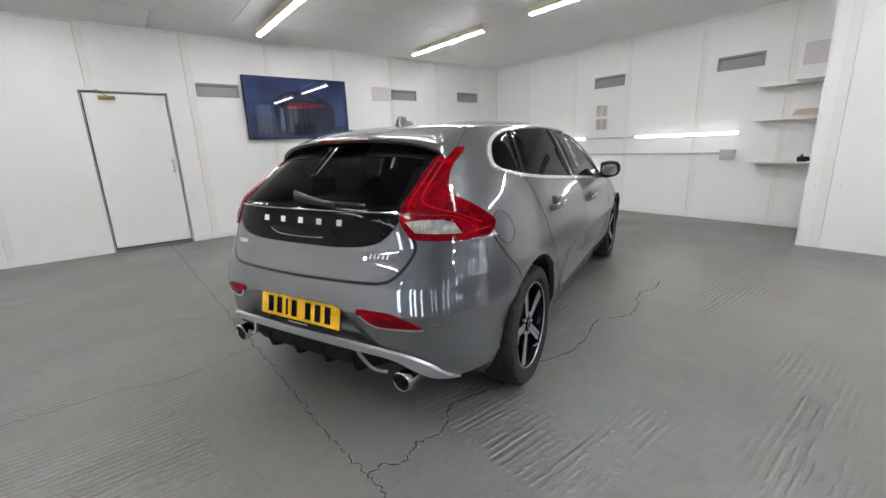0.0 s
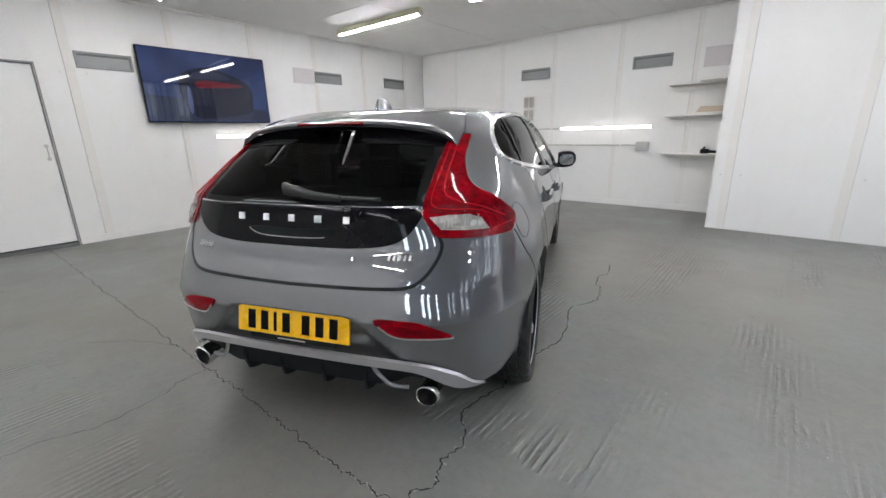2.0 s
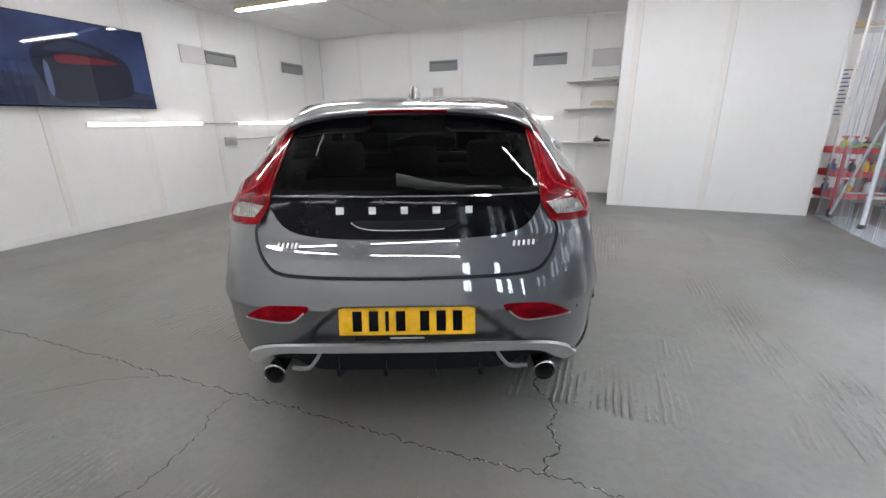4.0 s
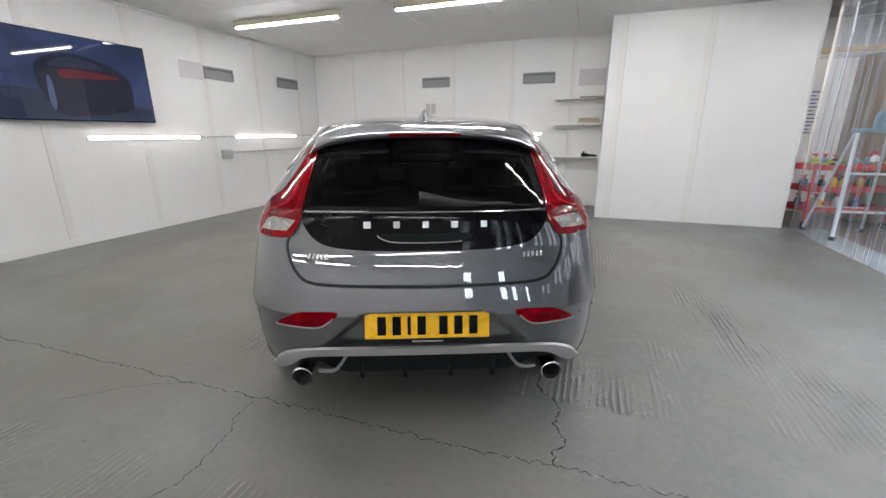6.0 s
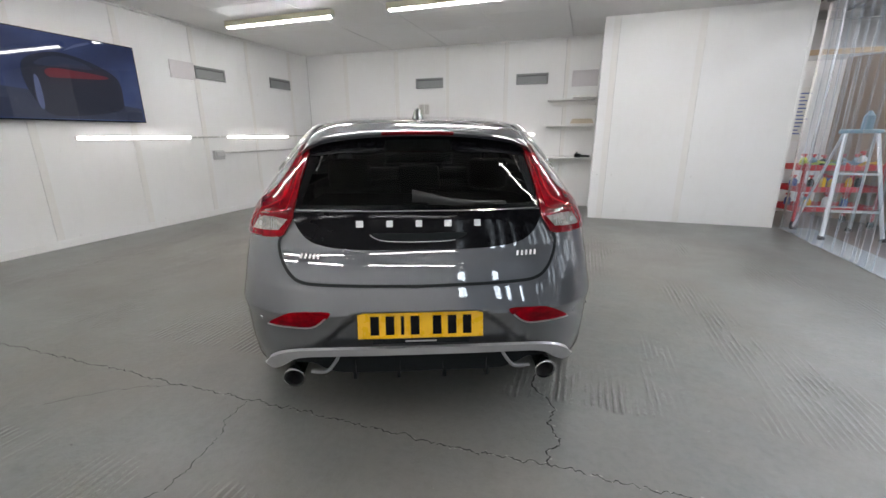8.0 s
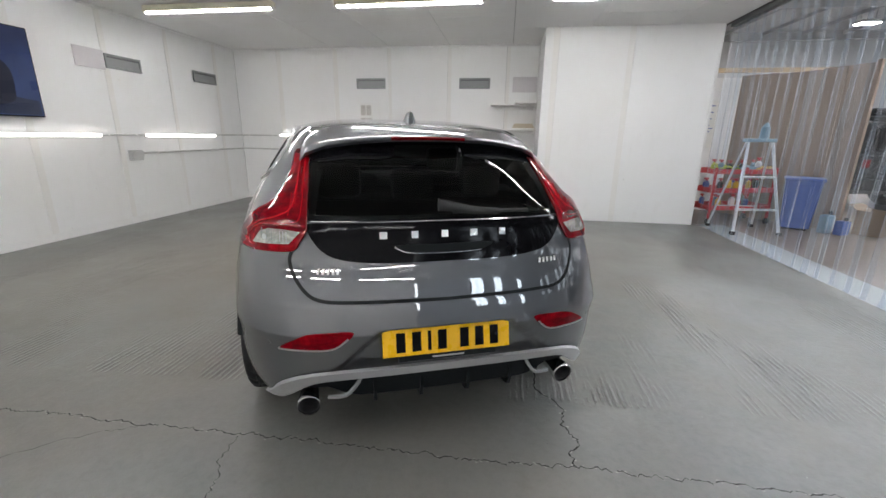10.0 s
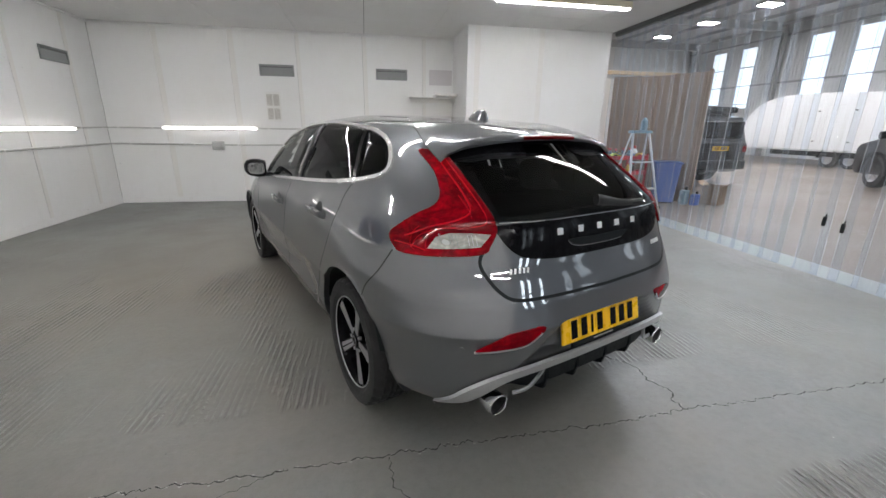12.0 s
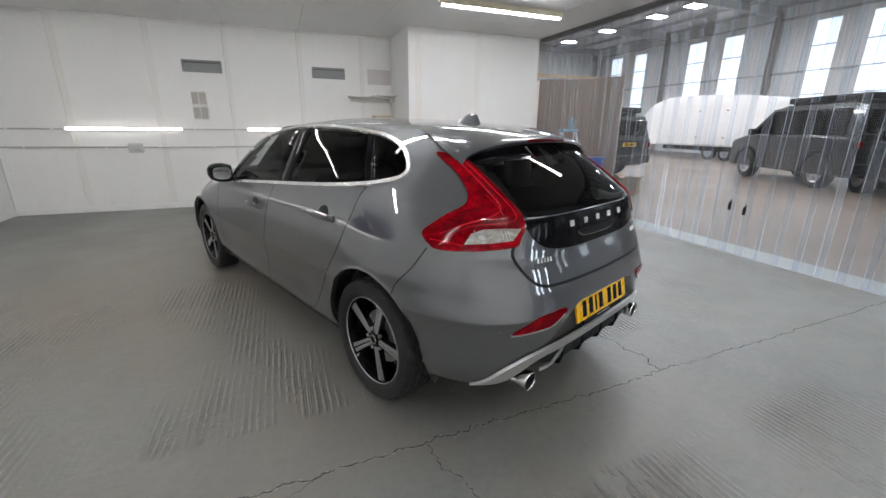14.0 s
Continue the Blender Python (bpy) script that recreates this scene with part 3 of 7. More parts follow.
# --- outlines ---
DLO = spline([(2.70, 0.968), (2.25, 1.0), (1.80, 1.034), (1.24, 1.078), (0.89, 1.116), (0.74, 1.145), (0.69, 1.165), (0.682, 1.195), (0.725, 1.245), (0.80, 1.295),
              (0.905, 1.332), (1.06, 1.359), (1.42, 1.384), (1.80, 1.382), (2.12, 1.350), (2.43, 1.262), (2.74, 1.01)], 6, True)
GATE = spline([(0.0, 0.727), (0.36, 0.734), (0.48, 0.742), (0.535, 0.772), (0.575, 0.83), (0.588, 0.885), (0.566, 0.93)], 6)
LAMP = spline([(0.513, 1.262), (0.512, 1.19), (0.514, 1.10), (0.515, 1.02), (0.518, 0.988), (0.545, 0.945), (0.572, 0.915), (0.68, 0.902),
               (0.785, 0.895), (0.802, 0.912), (0.800, 0.95), (0.775, 0.985), (0.725, 1.033), (0.662, 1.070), (0.632, 1.097), (0.612, 1.13),
               (0.588, 1.19), (0.578, 1.262), (0.546, 1.266)], 4, True)
PANEL = spline([(0.0, 0.866), (0.25, 0.869), (0.40, 0.886), (0.47, 0.922), (0.514, 0.985), (0.516, 1.012), (0.25, 1.019), (0.0, 1.0195)], 5)
DOOR_REAR = [(0.880, 1.115), (0.912, 1.05), (0.935, 0.955), (1.0, 0.82), (1.075, 0.705), (1.31, 0.40), (1.42, 0.30), (1.52, 0.265), (1.60, 0.26)]
DOOR_MID = [(1.90, 1.02), (1.95, 0.92), (2.035, 0.70), (2.08, 0.50), (2.13, 0.36), (2.16, 0.262)]
DOOR_FRONT = [(2.96, 0.99), (3.06, 0.85), (3.10, 0.65), (3.10, 0.45), (3.06, 0.262)]

# --- shell ---
NR, NS, NF = 66, 70, 26
LEVELS = np.concatenate([np.arange(0.19, 0.59, 0.0125), np.arange(0.59, 0.63, 0.004), np.arange(0.63, 0.68, 0.01), np.arange(0.68, 0.78, 0.0062), np.arange(0.78, 1.36, 0.0115), [1.36]])


def ring(z):
    b, a, yc, n = (float(v) for v in sect(z))
    f, yf = (float(cubic(z, NOSE[:, 0], NOSE[:, k])) for k in (1, 2))

    def corner(n_):
        th = np.linspace(0, np.pi / 2, 500)
        return a * np.sin(th) ** (2 / n_), np.cos(th) ** (2 / n_)

    def even(x, y, count):
        s = np.concatenate([[0], np.cumsum(np.hypot(np.diff(x), np.diff(y)))])
        q = np.linspace(0, s[-1], count)
        return np.interp(q, s, x), np.interp(q, s, y)

    rx, rc = corner(n)
    rx, ry = even(rx, yc - (yc - b) * rc, NR)
    sx, sy = np.full(NS, a), np.linspace(yc, yf, NS + 2)[1:-1]
    fx, fc = corner(2.5)
    fx, fy = even(fx[::-1], (yf + (f - yf) * fc)[::-1], NF)
    return np.concatenate([rx, sx, fx]), np.concatenate([ry, sy, fy])


grid = []
for z in LEVELS:
    x, y = ring(z)
    grid.append(np.stack([x, y, np.full(len(x), z)], -1))
grid = np.array(grid)
grid[..., 0] += bulge(grid[..., 1], grid[..., 2]) * smooth01(grid[..., 0], 0.5, 0.7)
zz = grid[..., 2] + lift(grid[..., 1], grid[..., 2])
grid[..., 2] = zz
# wheel openings: bring the nearest points onto the rim of the opening
for ya in (ARCH_R, ARCH_F):
    dy, dz = grid[..., 1] - ya, grid[..., 2] - ARCH_Z
    r = np.hypot(dy, dz)
    snap = (np.abs(r - ARCH) < 0.010) & (grid[..., 0] > 0.6)
    grid[..., 1] = np.where(snap, ya + dy / r * ARCH, grid[..., 1])
    grid[..., 2] = np.where(snap, ARCH_Z + dz / r * ARCH, grid[..., 2])
rear_half = np.zeros(grid.shape[:2], bool)
rear_half[:, :NR] = True
grid[..., 1] += np.where(rear_half, dent(grid[..., 0], grid[..., 2]), 0)
full = np.concatenate([grid[:, :0:-1] * (-1, 1, 1), grid], axis=1)
du, dv = np.gradient(full, axis=1), np.gradient(full, axis=0)
normals = np.cross(du, dv)
normals /= np.linalg.norm(normals, axis=-1, keepdims=True) + 1e-12
if (normals[30, full.shape[1] // 2] @ np.array((0, -1, 0))) < 0:
    normals = -normals
rows, cols = full.shape[:2]
cells = (full[:-1, :-1] + full[1:, :-1] + full[:-1, 1:] + full[1:, 1:]) / 4
cx, cy, cz = cells[..., 0], cells[..., 1], cells[..., 2]
ax = np.abs(cx)
flank = ax > 0.45
gone = np.zeros(cx.shape, bool)
for ya in (ARCH_R, ARCH_F):
    gone |= flank & (np.hypot(cy - ya, cz - ARCH_Z) < ARCH)
gone |= flank & inside(cy, cz, DLO)
gone |= (cy < 0.7) & (ax < 0.47) & (cz > 1.04) & (cz < 1.33)
gone |= (cy > 2.2) & (ax < 0.62) & (cz > 1.04) & (cz < 1.35)
strip_low = np.interp(ax, (0, 0.35, 0.5, 0.58, 0.65, 0.73, 0.85), (0.431, 0.428, 0.41, 0.375, 0.32, 0.285, 0.29))
gone |= (cy < 0.42) & (cz < strip_low)
gate_poly = np.concatenate([GATE, [(0.53, 1.0), (0.50, 1.36), (0, 1.36)]])
gate_cell = (cy < 0.72) & inside(ax, cz, gate_poly) & ~gone
rear_door = np.concatenate([spline(DOOR_REAR, 5), spline(DOOR_MID, 5)[::-1], [(1.90, 1.2), (0.880, 1.2)]])
front_door = np.concatenate([spline(DOOR_MID, 5), spline(DOOR_FRONT, 5)[::-1], [(2.96, 1.0), (1.90, 1.2)]])
idx = np.arange(rows * cols).reshape(rows, cols)
quads = np.stack([idx[:-1, :-1], idx[:-1, 1:], idx[1:, 1:], idx[1:, :-1]], -1)
verts_all, norms_all = full.reshape(-1, 3), normals.reshape(-1, 3)


def shell_part(name, mask, label=""):
    q = quads[mask]
    used, inv = np.unique(q.ravel(), return_inverse=True)
    me = bpy.data.meshes.new(name)
    me.from_pydata(verts_all[used].tolist(), [], inv.reshape(-1, 4).tolist())
    me.materials.append(PAINT)
    me.polygons.foreach_set("use_smooth", [True] * len(me.polygons))
    me.normals_split_custom_set_from_vertices(norms_all[used].tolist())
    ob = new(name, me)
    ob.parent = car
    if label:
        tagged(ob, label)
    return ob


taken = gone.copy()
tailgate = shell_part("tailgate", gate_cell, "grey metallic tailgate with gloss black panel")
taken |= gate_cell
doors = {}
for s in (-1, 1):
    for key, poly in (("rear_door", rear_door), ("front_door", front_door)):
        mask = (np.sign(cx) == s) & flank & inside(cy, cz, poly) & ~taken
        doors[key, s] = shell_part(key, mask)
        taken |= mask
body = shell_part("body", ~taken, "dark grey metallic painted bodywork")

# --- roof ---
rb, ra, ryc, rn = (float(v) for v in sect(ZTOP))
rf, ryf = (float(cubic(ZTOP, NOSE[:, 0], NOSE[:, k])) for k in (1, 2))


def roof_half(y):
    y = np.asarray(y, float)
    q = np.where(y < ryc, np.clip((ryc - y) / (ryc - rb), 0, 1) ** rn, 0)
    w = ra * (1 - q) ** (1 / rn)
    q2 = np.where(y > ryf, np.clip((y - ryf) / (rf - ryf), 0, 1) ** 2.5, 0)
    return np.minimum(w, ra * (1 - q2) ** (1 / 2.5))


def roof_z(x, y):
    hw = np.maximum(roof_half(y), 1e-4)
    h = np.where(np.asarray(y) < 1.6, 0.053 * np.clip((np.asarray(y) - 0.42) / 1.18, 0, 1) ** 0.55, 0.053 * np.clip((2.52 - np.asarray(y)) / 0.92, 0, 1) ** 0.5)
    return ZTOP + lift(y, ZTOP) + h * (1 - np.clip(np.abs(x) / hw, 0, 1) ** 3.8)


bm = bmesh.new()
ys = rb + (rf - rb) * (1 - np.cos(np.linspace(0, np.pi, 60))) / 2
us = np.sin(np.linspace(-np.pi / 2, np.pi / 2, 41))
def roof_dip(x, y):
    """The roof drops away under the spoiler."""
    return 0.035 * float(smooth01(0.79 - y, 0.0, 0.06)) * float(smooth01(0.50 - abs(x), 0.0, 0.05))


net = [[bm.verts.new((u * float(roof_half(y)), y, float(roof_z(u * roof_half(y), y)) - roof_dip(u * float(roof_half(y)), y))) for u in us] for y in ys]
for r0, r1 in zip(net, net[1:]):
    for k in range(len(us) - 1):
        bm.faces.new((r0[k], r0[k + 1], r1[k + 1], r1[k]))
bmesh.ops.remove_doubles(bm, verts=bm.verts, dist=1e-4)
part("roof", bm, PAINT, car, "", True, 60)
bm = bmesh.new()
add_box(bm, -0.44, 0.98, 1.345, 0.44, 2.20, 1.357, bevel=0.004)
part("headliner", bm, INSIDE, car)

# --- spoiler with high stop lamp ---
def tip_y(x):
    return 0.385 + 0.07 * (abs(x) / 0.52) ** 2.4


def tip_z(x):
    return 1.334 - 0.05 * (abs(x) / 0.52) ** 2.6


bm = bmesh.new()
under = bmesh.new()
tops, lows = [], []
def body_top(x, y):
    """Height at which the flank has come in to x."""
    lo_, hi_ = 0.9, ZTOP
    for _ in range(30):
        mid_ = (lo_ + hi_) / 2
        lo_, hi_ = (mid_, hi_) if float(side_x(y, mid_)) > x else (lo_, mid_)
    return lo_


for x in (-0.556, *np.linspace(-0.53, 0.53, 45), 0.556):
    e = min(1.0, abs(x) / 0.53)
    end = max(0.0, (e - 0.86) / 0.14)
    yr = 0.81
    xr = x * 0.915
    zr = float(roof_z(min(abs(xr), 0.50), yr)) + 0.001 - 0.006 * end
    yt, zt = tip_y(x), tip_z(x) - 0.012 * end
    chain = []
    for k, f in enumerate(np.linspace(0, 1, 9)):
        chain.append((xr + (x - xr) * min(1.0, f * 1.6), yr + (yt - yr) * f, zr + (zt - zr) * (f**1.5)))
    chain += [(x, yt - 0.004, zt - 0.008), (x, yt + 0.004, zt - 0.020)]
    if abs(x) > 0.535:
        chain = [(px, py, min(pz, body_top(abs(px), py) + 0.014)) for px, py, pz in chain]
    tops.append([bm.verts.new(c) for c in chain])
    lows.append([under.verts.new(c) for c in ((x * 0.985, yt + 0.006, zt - 0.019), (x * 0.985, yt + 0.02, zt - 0.034), (x * 0.98, yt + 0.08, zt - 0.036), (x * 0.97, yt + 0.17, zt - 0.01))])
for net, b in ((tops, bm), (lows, under)):
    for r0, r1 in zip(net, net[1:]):
        for k in range(len(r0) - 1):
            b.faces.new((r0[k], r0[k + 1], r1[k + 1], r1[k]))
edges_ = [[v.co.copy() for v in tops[k][:9]] for k in (0, -1)]
spoiler = part("spoiler", bm, PAINT, car, "body-coloured roof spoiler", True, 50)
for chain in edges_:
    bm = bmesh.new()
    for a, b in zip(chain, chain[1:]):
        add_tube(bm, a, b, 0.0022, seg=6, caps=False)
    part("spoiler_seam", bm, BLACK, spoiler)
part("spoiler_underside", under, GLOSS_BLACK, spoiler, "", True)
bm = bmesh.new()
xs = np.linspace(-0.165, 0.165, 13)
rows_ = [[bm.verts.new((x, tip_y(x) + o, tip_z(x) + h)) for o, h in ((0.03, 0.002), (-0.004, 0.001), (-0.0065, -0.005), (-0.002, -0.013), (0.008, -0.015))] for x in xs]
for r0, r1 in zip(rows_, rows_[1:]):
    for k in range(4):
        bm.faces.new((r0[k], r0[k + 1], r1[k + 1], r1[k]))
bm.faces.new(rows_[0])
bm.faces.new(rows_[-1][::-1])
part("stop_lamp", bm, RED_DARK, spoiler, "dark red high stop lamp", True)

# --- roof aerial ---
bm = bmesh.new()
prev = None
for h, hl, hw, dy in ((0.0, 0.095, 0.046, 0.0), (0.25, 0.086, 0.039, -0.002), (0.55, 0.070, 0.031, -0.010), (0.80, 0.053, 0.024, -0.019), (0.94, 0.036, 0.016, -0.026), (1.0, 0.016, 0.007, -0.030)):
    loop = [bm.verts.new((0.8 * hw * math.cos(t), 0.95 + dy + hl * math.sin(t), 1.408 + 0.060 * h)) for t in np.linspace(0, 2 * math.pi, 24, endpoint=False)]
    if prev:
        for k in range(24):
            bm.faces.new((prev[k], prev[(k + 1) % 24], loop[(k + 1) % 24], loop[k]))
    prev = loop
bm.faces.new(prev)
part("aerial_fin", bm, PAINT, car, "shark fin roof aerial", True, 60)

# --- glass ---
rear_glass = [(-0.512, 1.022), (0.512, 1.022)] + [(0.512, z) for z in (1.10, 1.18, 1.26, 1.30)] + [(0.3, 1.315), (-0.3, 1.315)] + [(-0.512, z) for z in (1.30, 1.26, 1.18, 1.10)]


def ring_of(poly, step=0.04):
    out = []
    for a, b in zip(poly, poly[1:] + poly[:1]):
        k = max(1, int(math.hypot(b[0] - a[0], b[1] - a[1]) / step))
        out += [(a[0] + (b[0] - a[0]) * t / k, a[1] + (b[1] - a[1]) * t / k) for t in range(k)]
    return out


def rear_signed(x, z, s=1):
    return np.array((x, float(rear_y(abs(x), z)), z))


patch_part("rear_window", rear_signed, ring_of(rear_glass), 1, 0.004, 0.004, REAR_GLASS, tailgate, "dark tinted rear window", 0.05)
frit = ring_of([(0.14, 1.318), (0.16, 1.25), (0.20, 1.238), (0.36, 1.235), (0.46, 1.222), (0.512, 1.225), (0.514, 1.30), (0.3, 1.318)], 0.03)
for s in (-1, 1):
    patch_part("window_border", on_rear, frit, s, 0.006, 0.004, GLOSS_BLACK, tailgate, "", 0.03)
panel_ring = [tuple(p) for p in PANEL] + [(-p[0], p[1]) for p in PANEL[-2:0:-1]]
patch_part("black_panel", rear_signed, panel_ring, 1, 0.006, 0.008, GLOSS_BLACK, tailgate, "gloss black tailgate panel", 0.03)
slot = spline([(-0.185, 0.936), (0.0, 0.934), (0.185, 0.936), (0.172, 0.914), (0.12, 0.903), (0.0, 0.900), (-0.12, 0.903), (-0.172, 0.914)], 5, True)
patch_part("handle_recess", rear_signed, slot, 1, 0.0075, 0.002, BLACK, tailgate, "recessed opening handle", 0.02)
line_part("handle_lip", rear_signed, slot[18:40], 1, 0.003, 0.011, CHROME, tailgate)
line_part("trim_line", rear_signed, [(x, 1.0205) for x in np.linspace(-0.50, 0.50, 24)], 1, 0.005, 0.008, CHROME, tailgate)

for s in (-1, 1):
    split = ((0.60, 0.815, 1.04), (0.85, 1.695, 1.685), (1.825, 2.80, 2.80))
    names = ("quarter_window", "rear_door_window", "front_door_window")
    for (lo, hi, hi_top), nm in zip(split, names):
        low_top = {"quarter_window": 0.60, "rear_door_window": 1.075, "front_door_window": 1.825}[nm]

        def left_of(z, a, b):
            return a + (b - a) * (z - 1.02) / 0.34

        keep = [p for p in spline(list(DLO[::2]), 3, True) if left_of(p[1], lo, low_top) <= p[0] <= left_of(p[1], hi, hi_top)]
        mid = np.mean(keep, axis=0)
        keep = sorted(keep, key=lambda p: math.atan2(p[1] - mid[1], p[0] - mid[0]))
        owner = car if nm == "quarter_window" else doors["rear_door" if nm[0] == "r" else "front_door", s]
        patch_part(nm, on_side, keep, s, -0.004, 0.003, FRONT_GLASS if nm[0] == "f" else TINT, owner, "", 0.06)
    # pillars between the panes
    for (u0, v0), (u1, v1), w in (((1.765, 1.036), (1.755, 1.385), 0.13), ((0.892, 1.118), (1.058, 1.355), 0.034)):
        line_part("window_pillar", on_side, [(u0 + (u1 - u0) * t, v0 + (v1 - v0) * t) for t in np.linspace(0, 1, 9)], s, w, 0.001, GLOSS_BLACK, car)
    line_part("window_trim", on_side, DLO, s, 0.025, 0.010, TRIM, car, True, "bright chrome window surround")
bm = bmesh.new()
ws = [[bm.verts.new((x, float(cubic(z, NOSE[:, 0], NOSE[:, 1])) - 0.35 * (abs(x) / 0.66) ** 2.2 - 0.01, z)) for x in np.linspace(-0.66, 0.66, 17)] for z in np.linspace(1.02, 1.37, 9)]
for r0, r1 in zip(ws, ws[1:]):
    for k in range(16):
        bm.faces.new((r0[k], r0[k + 1], r1[k + 1], r1[k]))
part("windscreen", bm, GLASS, car, "", True)

# --- lamps and reflectors ---
for s in (-1, 1):
    lamp = patch_part("tail_lamp", on_rear, LAMP, s, 0.010, 0.016, RED, car, "tall red hockey-stick tail lamp", 0.014)
    clear = ring_of([(0.538, 0.982), (0.60, 0.986), (0.66, 0.982), (0.698, 0.965), (0.728, 0.922), (0.65, 0.930), (0.580, 0.938)], 0.012)
    patch_part("clear_lens", on_rear, clear, s, 0.013, 0.008, CLEAR, lamp, "clear reversing and indicator lens", 0.012)
    for curve, w in (([(0.545, 1.25), (0.553, 1.18), (0.56, 1.10), (0.575, 1.055), (0.62, 1.03), (0.70, 1.0), (0.77, 0.955)], 0.007),
                     ([(0.525, 1.24), (0.530, 1.15), (0.533, 1.07), (0.545, 1.02), (0.60, 1.005), (0.68, 0.995), (0.735, 0.965), (0.765, 0.92)], 0.004),
                     ([(0.735, 0.915), (0.76, 0.925), (0.795, 0.93)], 0.006)):
        line_part("light_guide", lambda u, v, q: on_rear(u, v, q) + surface(on_rear, u, v, q)[1] * 0.011, spline(curve, 6), s, w, 0.0015, RED_BRIGHT, lamp, label="brighter red light guide")
    shade_ = ring_of([(0.530, 0.995), (0.545, 1.018), (0.60, 1.022), (0.655, 1.008), (0.690, 0.988), (0.64, 0.993), (0.58, 0.996)], 0.012)
    patch_part("dark_band", on_rear, shade_, s, 0.0115, 0.004, RED_DARK, lamp, "dark red band above the clear lens", 0.012)
    for k, (x_, z_) in enumerate(((0.706, 0.990), (0.724, 1.000), (0.742, 1.006), (0.758, 1.000))):
        arc = spline([(x_ - 0.030, z_ - 0.004), (x_ - 0.008, z_ - 0.030), (x_ + 0.008, z_ - 0.075), (x_ + 0.002, 0.912)], 5)
        line_part("lens_facet", lambda u, v, q: on_rear(u, v, q) + surface(on_rear, u, v, q)[1] * 0.0105, arc, s, 0.0022, 0.001, RED_BRIGHT if k % 2 else RED_DARK, lamp)
    for k in range(5):
        arc = [(0.528 + 0.012 * k, 1.225 - 0.03 * k), (0.533 + 0.011 * k, 1.165 - 0.025 * k), (0.536 + 0.012 * k, 1.105 - 0.018 * k)]
        line_part("lens_facet", lambda u, v, q: on_rear(u, v, q) + surface(on_rear, u, v, q)[1] * 0.0105, spline(arc, 4), s, 0.002, 0.001, RED_DARK if k % 2 else RED_BRIGHT, lamp)
    for x_ in (0.588, 0.600, 0.612, 0.646, 0.655, 0.664, 0.688):
        line_part("lens_rib", lambda u, v, q: on_rear(u, v, q) + surface(on_rear, u, v, q)[1] * 0.0135, [(x_, 0.942), (x_, 0.960), (x_, 0.978)], s, 0.0028, 0.0012, SATIN if x_ < 0.64 else VENT, lamp)
    line_part("lamp_border", lambda u, v, q: on_rear(u, v, q) + surface(on_rear, u, v, q)[1] * 0.009, LAMP, s, 0.006, 0.0012, RED_DARK, lamp, True)
    amber = [(0.676 + 0.010 * math.cos(t), 0.950 + 0.010 * math.sin(t)) for t in np.linspace(0, 2 * math.pi, 10, endpoint=False)]
    patch_part("bulb", on_rear, ring_of(amber, 0.01), s, 0.0145, 0.004, SATIN, lamp, "", 0.01)
    refl = spline([(0.365, 0.622), (0.46, 0.626), (0.555, 0.612), (0.64, 0.556), (0.55, 0.557), (0.445, 0.563)], 4, True)
    ref = patch_part("reflector", on_rear, refl, s, 0.006, 0.01, RED, car, "slim red bumper reflector", 0.02)
    low = spline([(0.385, 0.605), (0.445, 0.560), (0.55, 0.553), (0.645, 0.551)], 6)
    line_part("reflector_trim", on_rear, low, s, 0.008, 0.008, SATIN, ref)
    bm = bmesh.new()
    p, n = surface(on_rear, 0.685, 0.565, s)
    add_tube(bm, p - n * 0.01, p + n * 0.003, 0.009, seg=16)
    part("parking_sensor", bm, PAINT, car, "", True)

# --- seams ---
gate_line = [(-u, v) for u, v in GATE[:0:-1]] + [tuple(g) for g in GATE]
line_part("tailgate_seam", rear_signed, gate_line, 1, 0.016, 0.0012, BLACK, car)
for s in (-1, 1):
    for nm, curve, w in (("door_seam", spline(DOOR_REAR, 8), 0.009), ("door_seam", spline(DOOR_MID, 8), 0.008), ("door_seam", spline(DOOR_FRONT, 8), 0.007),
                      ("sill_seam", np.array([(y, 0.26) for y in np.linspace(1.6, 3.06, 30)]), 0.006),
                      ("bumper_seam", spline([(0.415, 0.895), (0.47, 0.80), (0.545, 0.715), (0.57, 0.655)], 8), 0.008)):
        line_part(nm, on_side, curve, s, w, 0.0008, BLACK, car)
    line_part("sill_trim", on_side, np.array([(y, 0.243) for y in np.linspace(1.25, 3.2, 40)]), s, 0.012, 0.002, BLACK, car)
flap = [(0.507 + 0.066 * math.cos(t), 0.915 + 0.074 * math.sin(t)) for t in np.linspace(0, 2 * math.pi, 40, endpoint=False)]
line_part("fuel_flap_seam", on_side, flap, 1, 0.004, 0.0008, BLACK, car, True)

# --- bumper: silver strip, diffuser, exhaust tips ---
strip = spline([(0.0, 0.449), (0.2, 0.449), (0.35, 0.447), (0.48, 0.437), (0.56, 0.414), (0.625, 0.372), (0.68, 0.325), (0.735, 0.290)], 7)
strip_all = [(-u, v) for u, v in strip[:0:-1]] + [tuple(q) for q in strip]


def strip_fn(x, z, s=1):
    b, a, yc, n = sect(z)
    q = min(abs(x) / float(a), 0.9999)
    return np.array((x, float(yc - (yc - b) * (1 - q**n) ** (1 / n)) - 0.011, z))


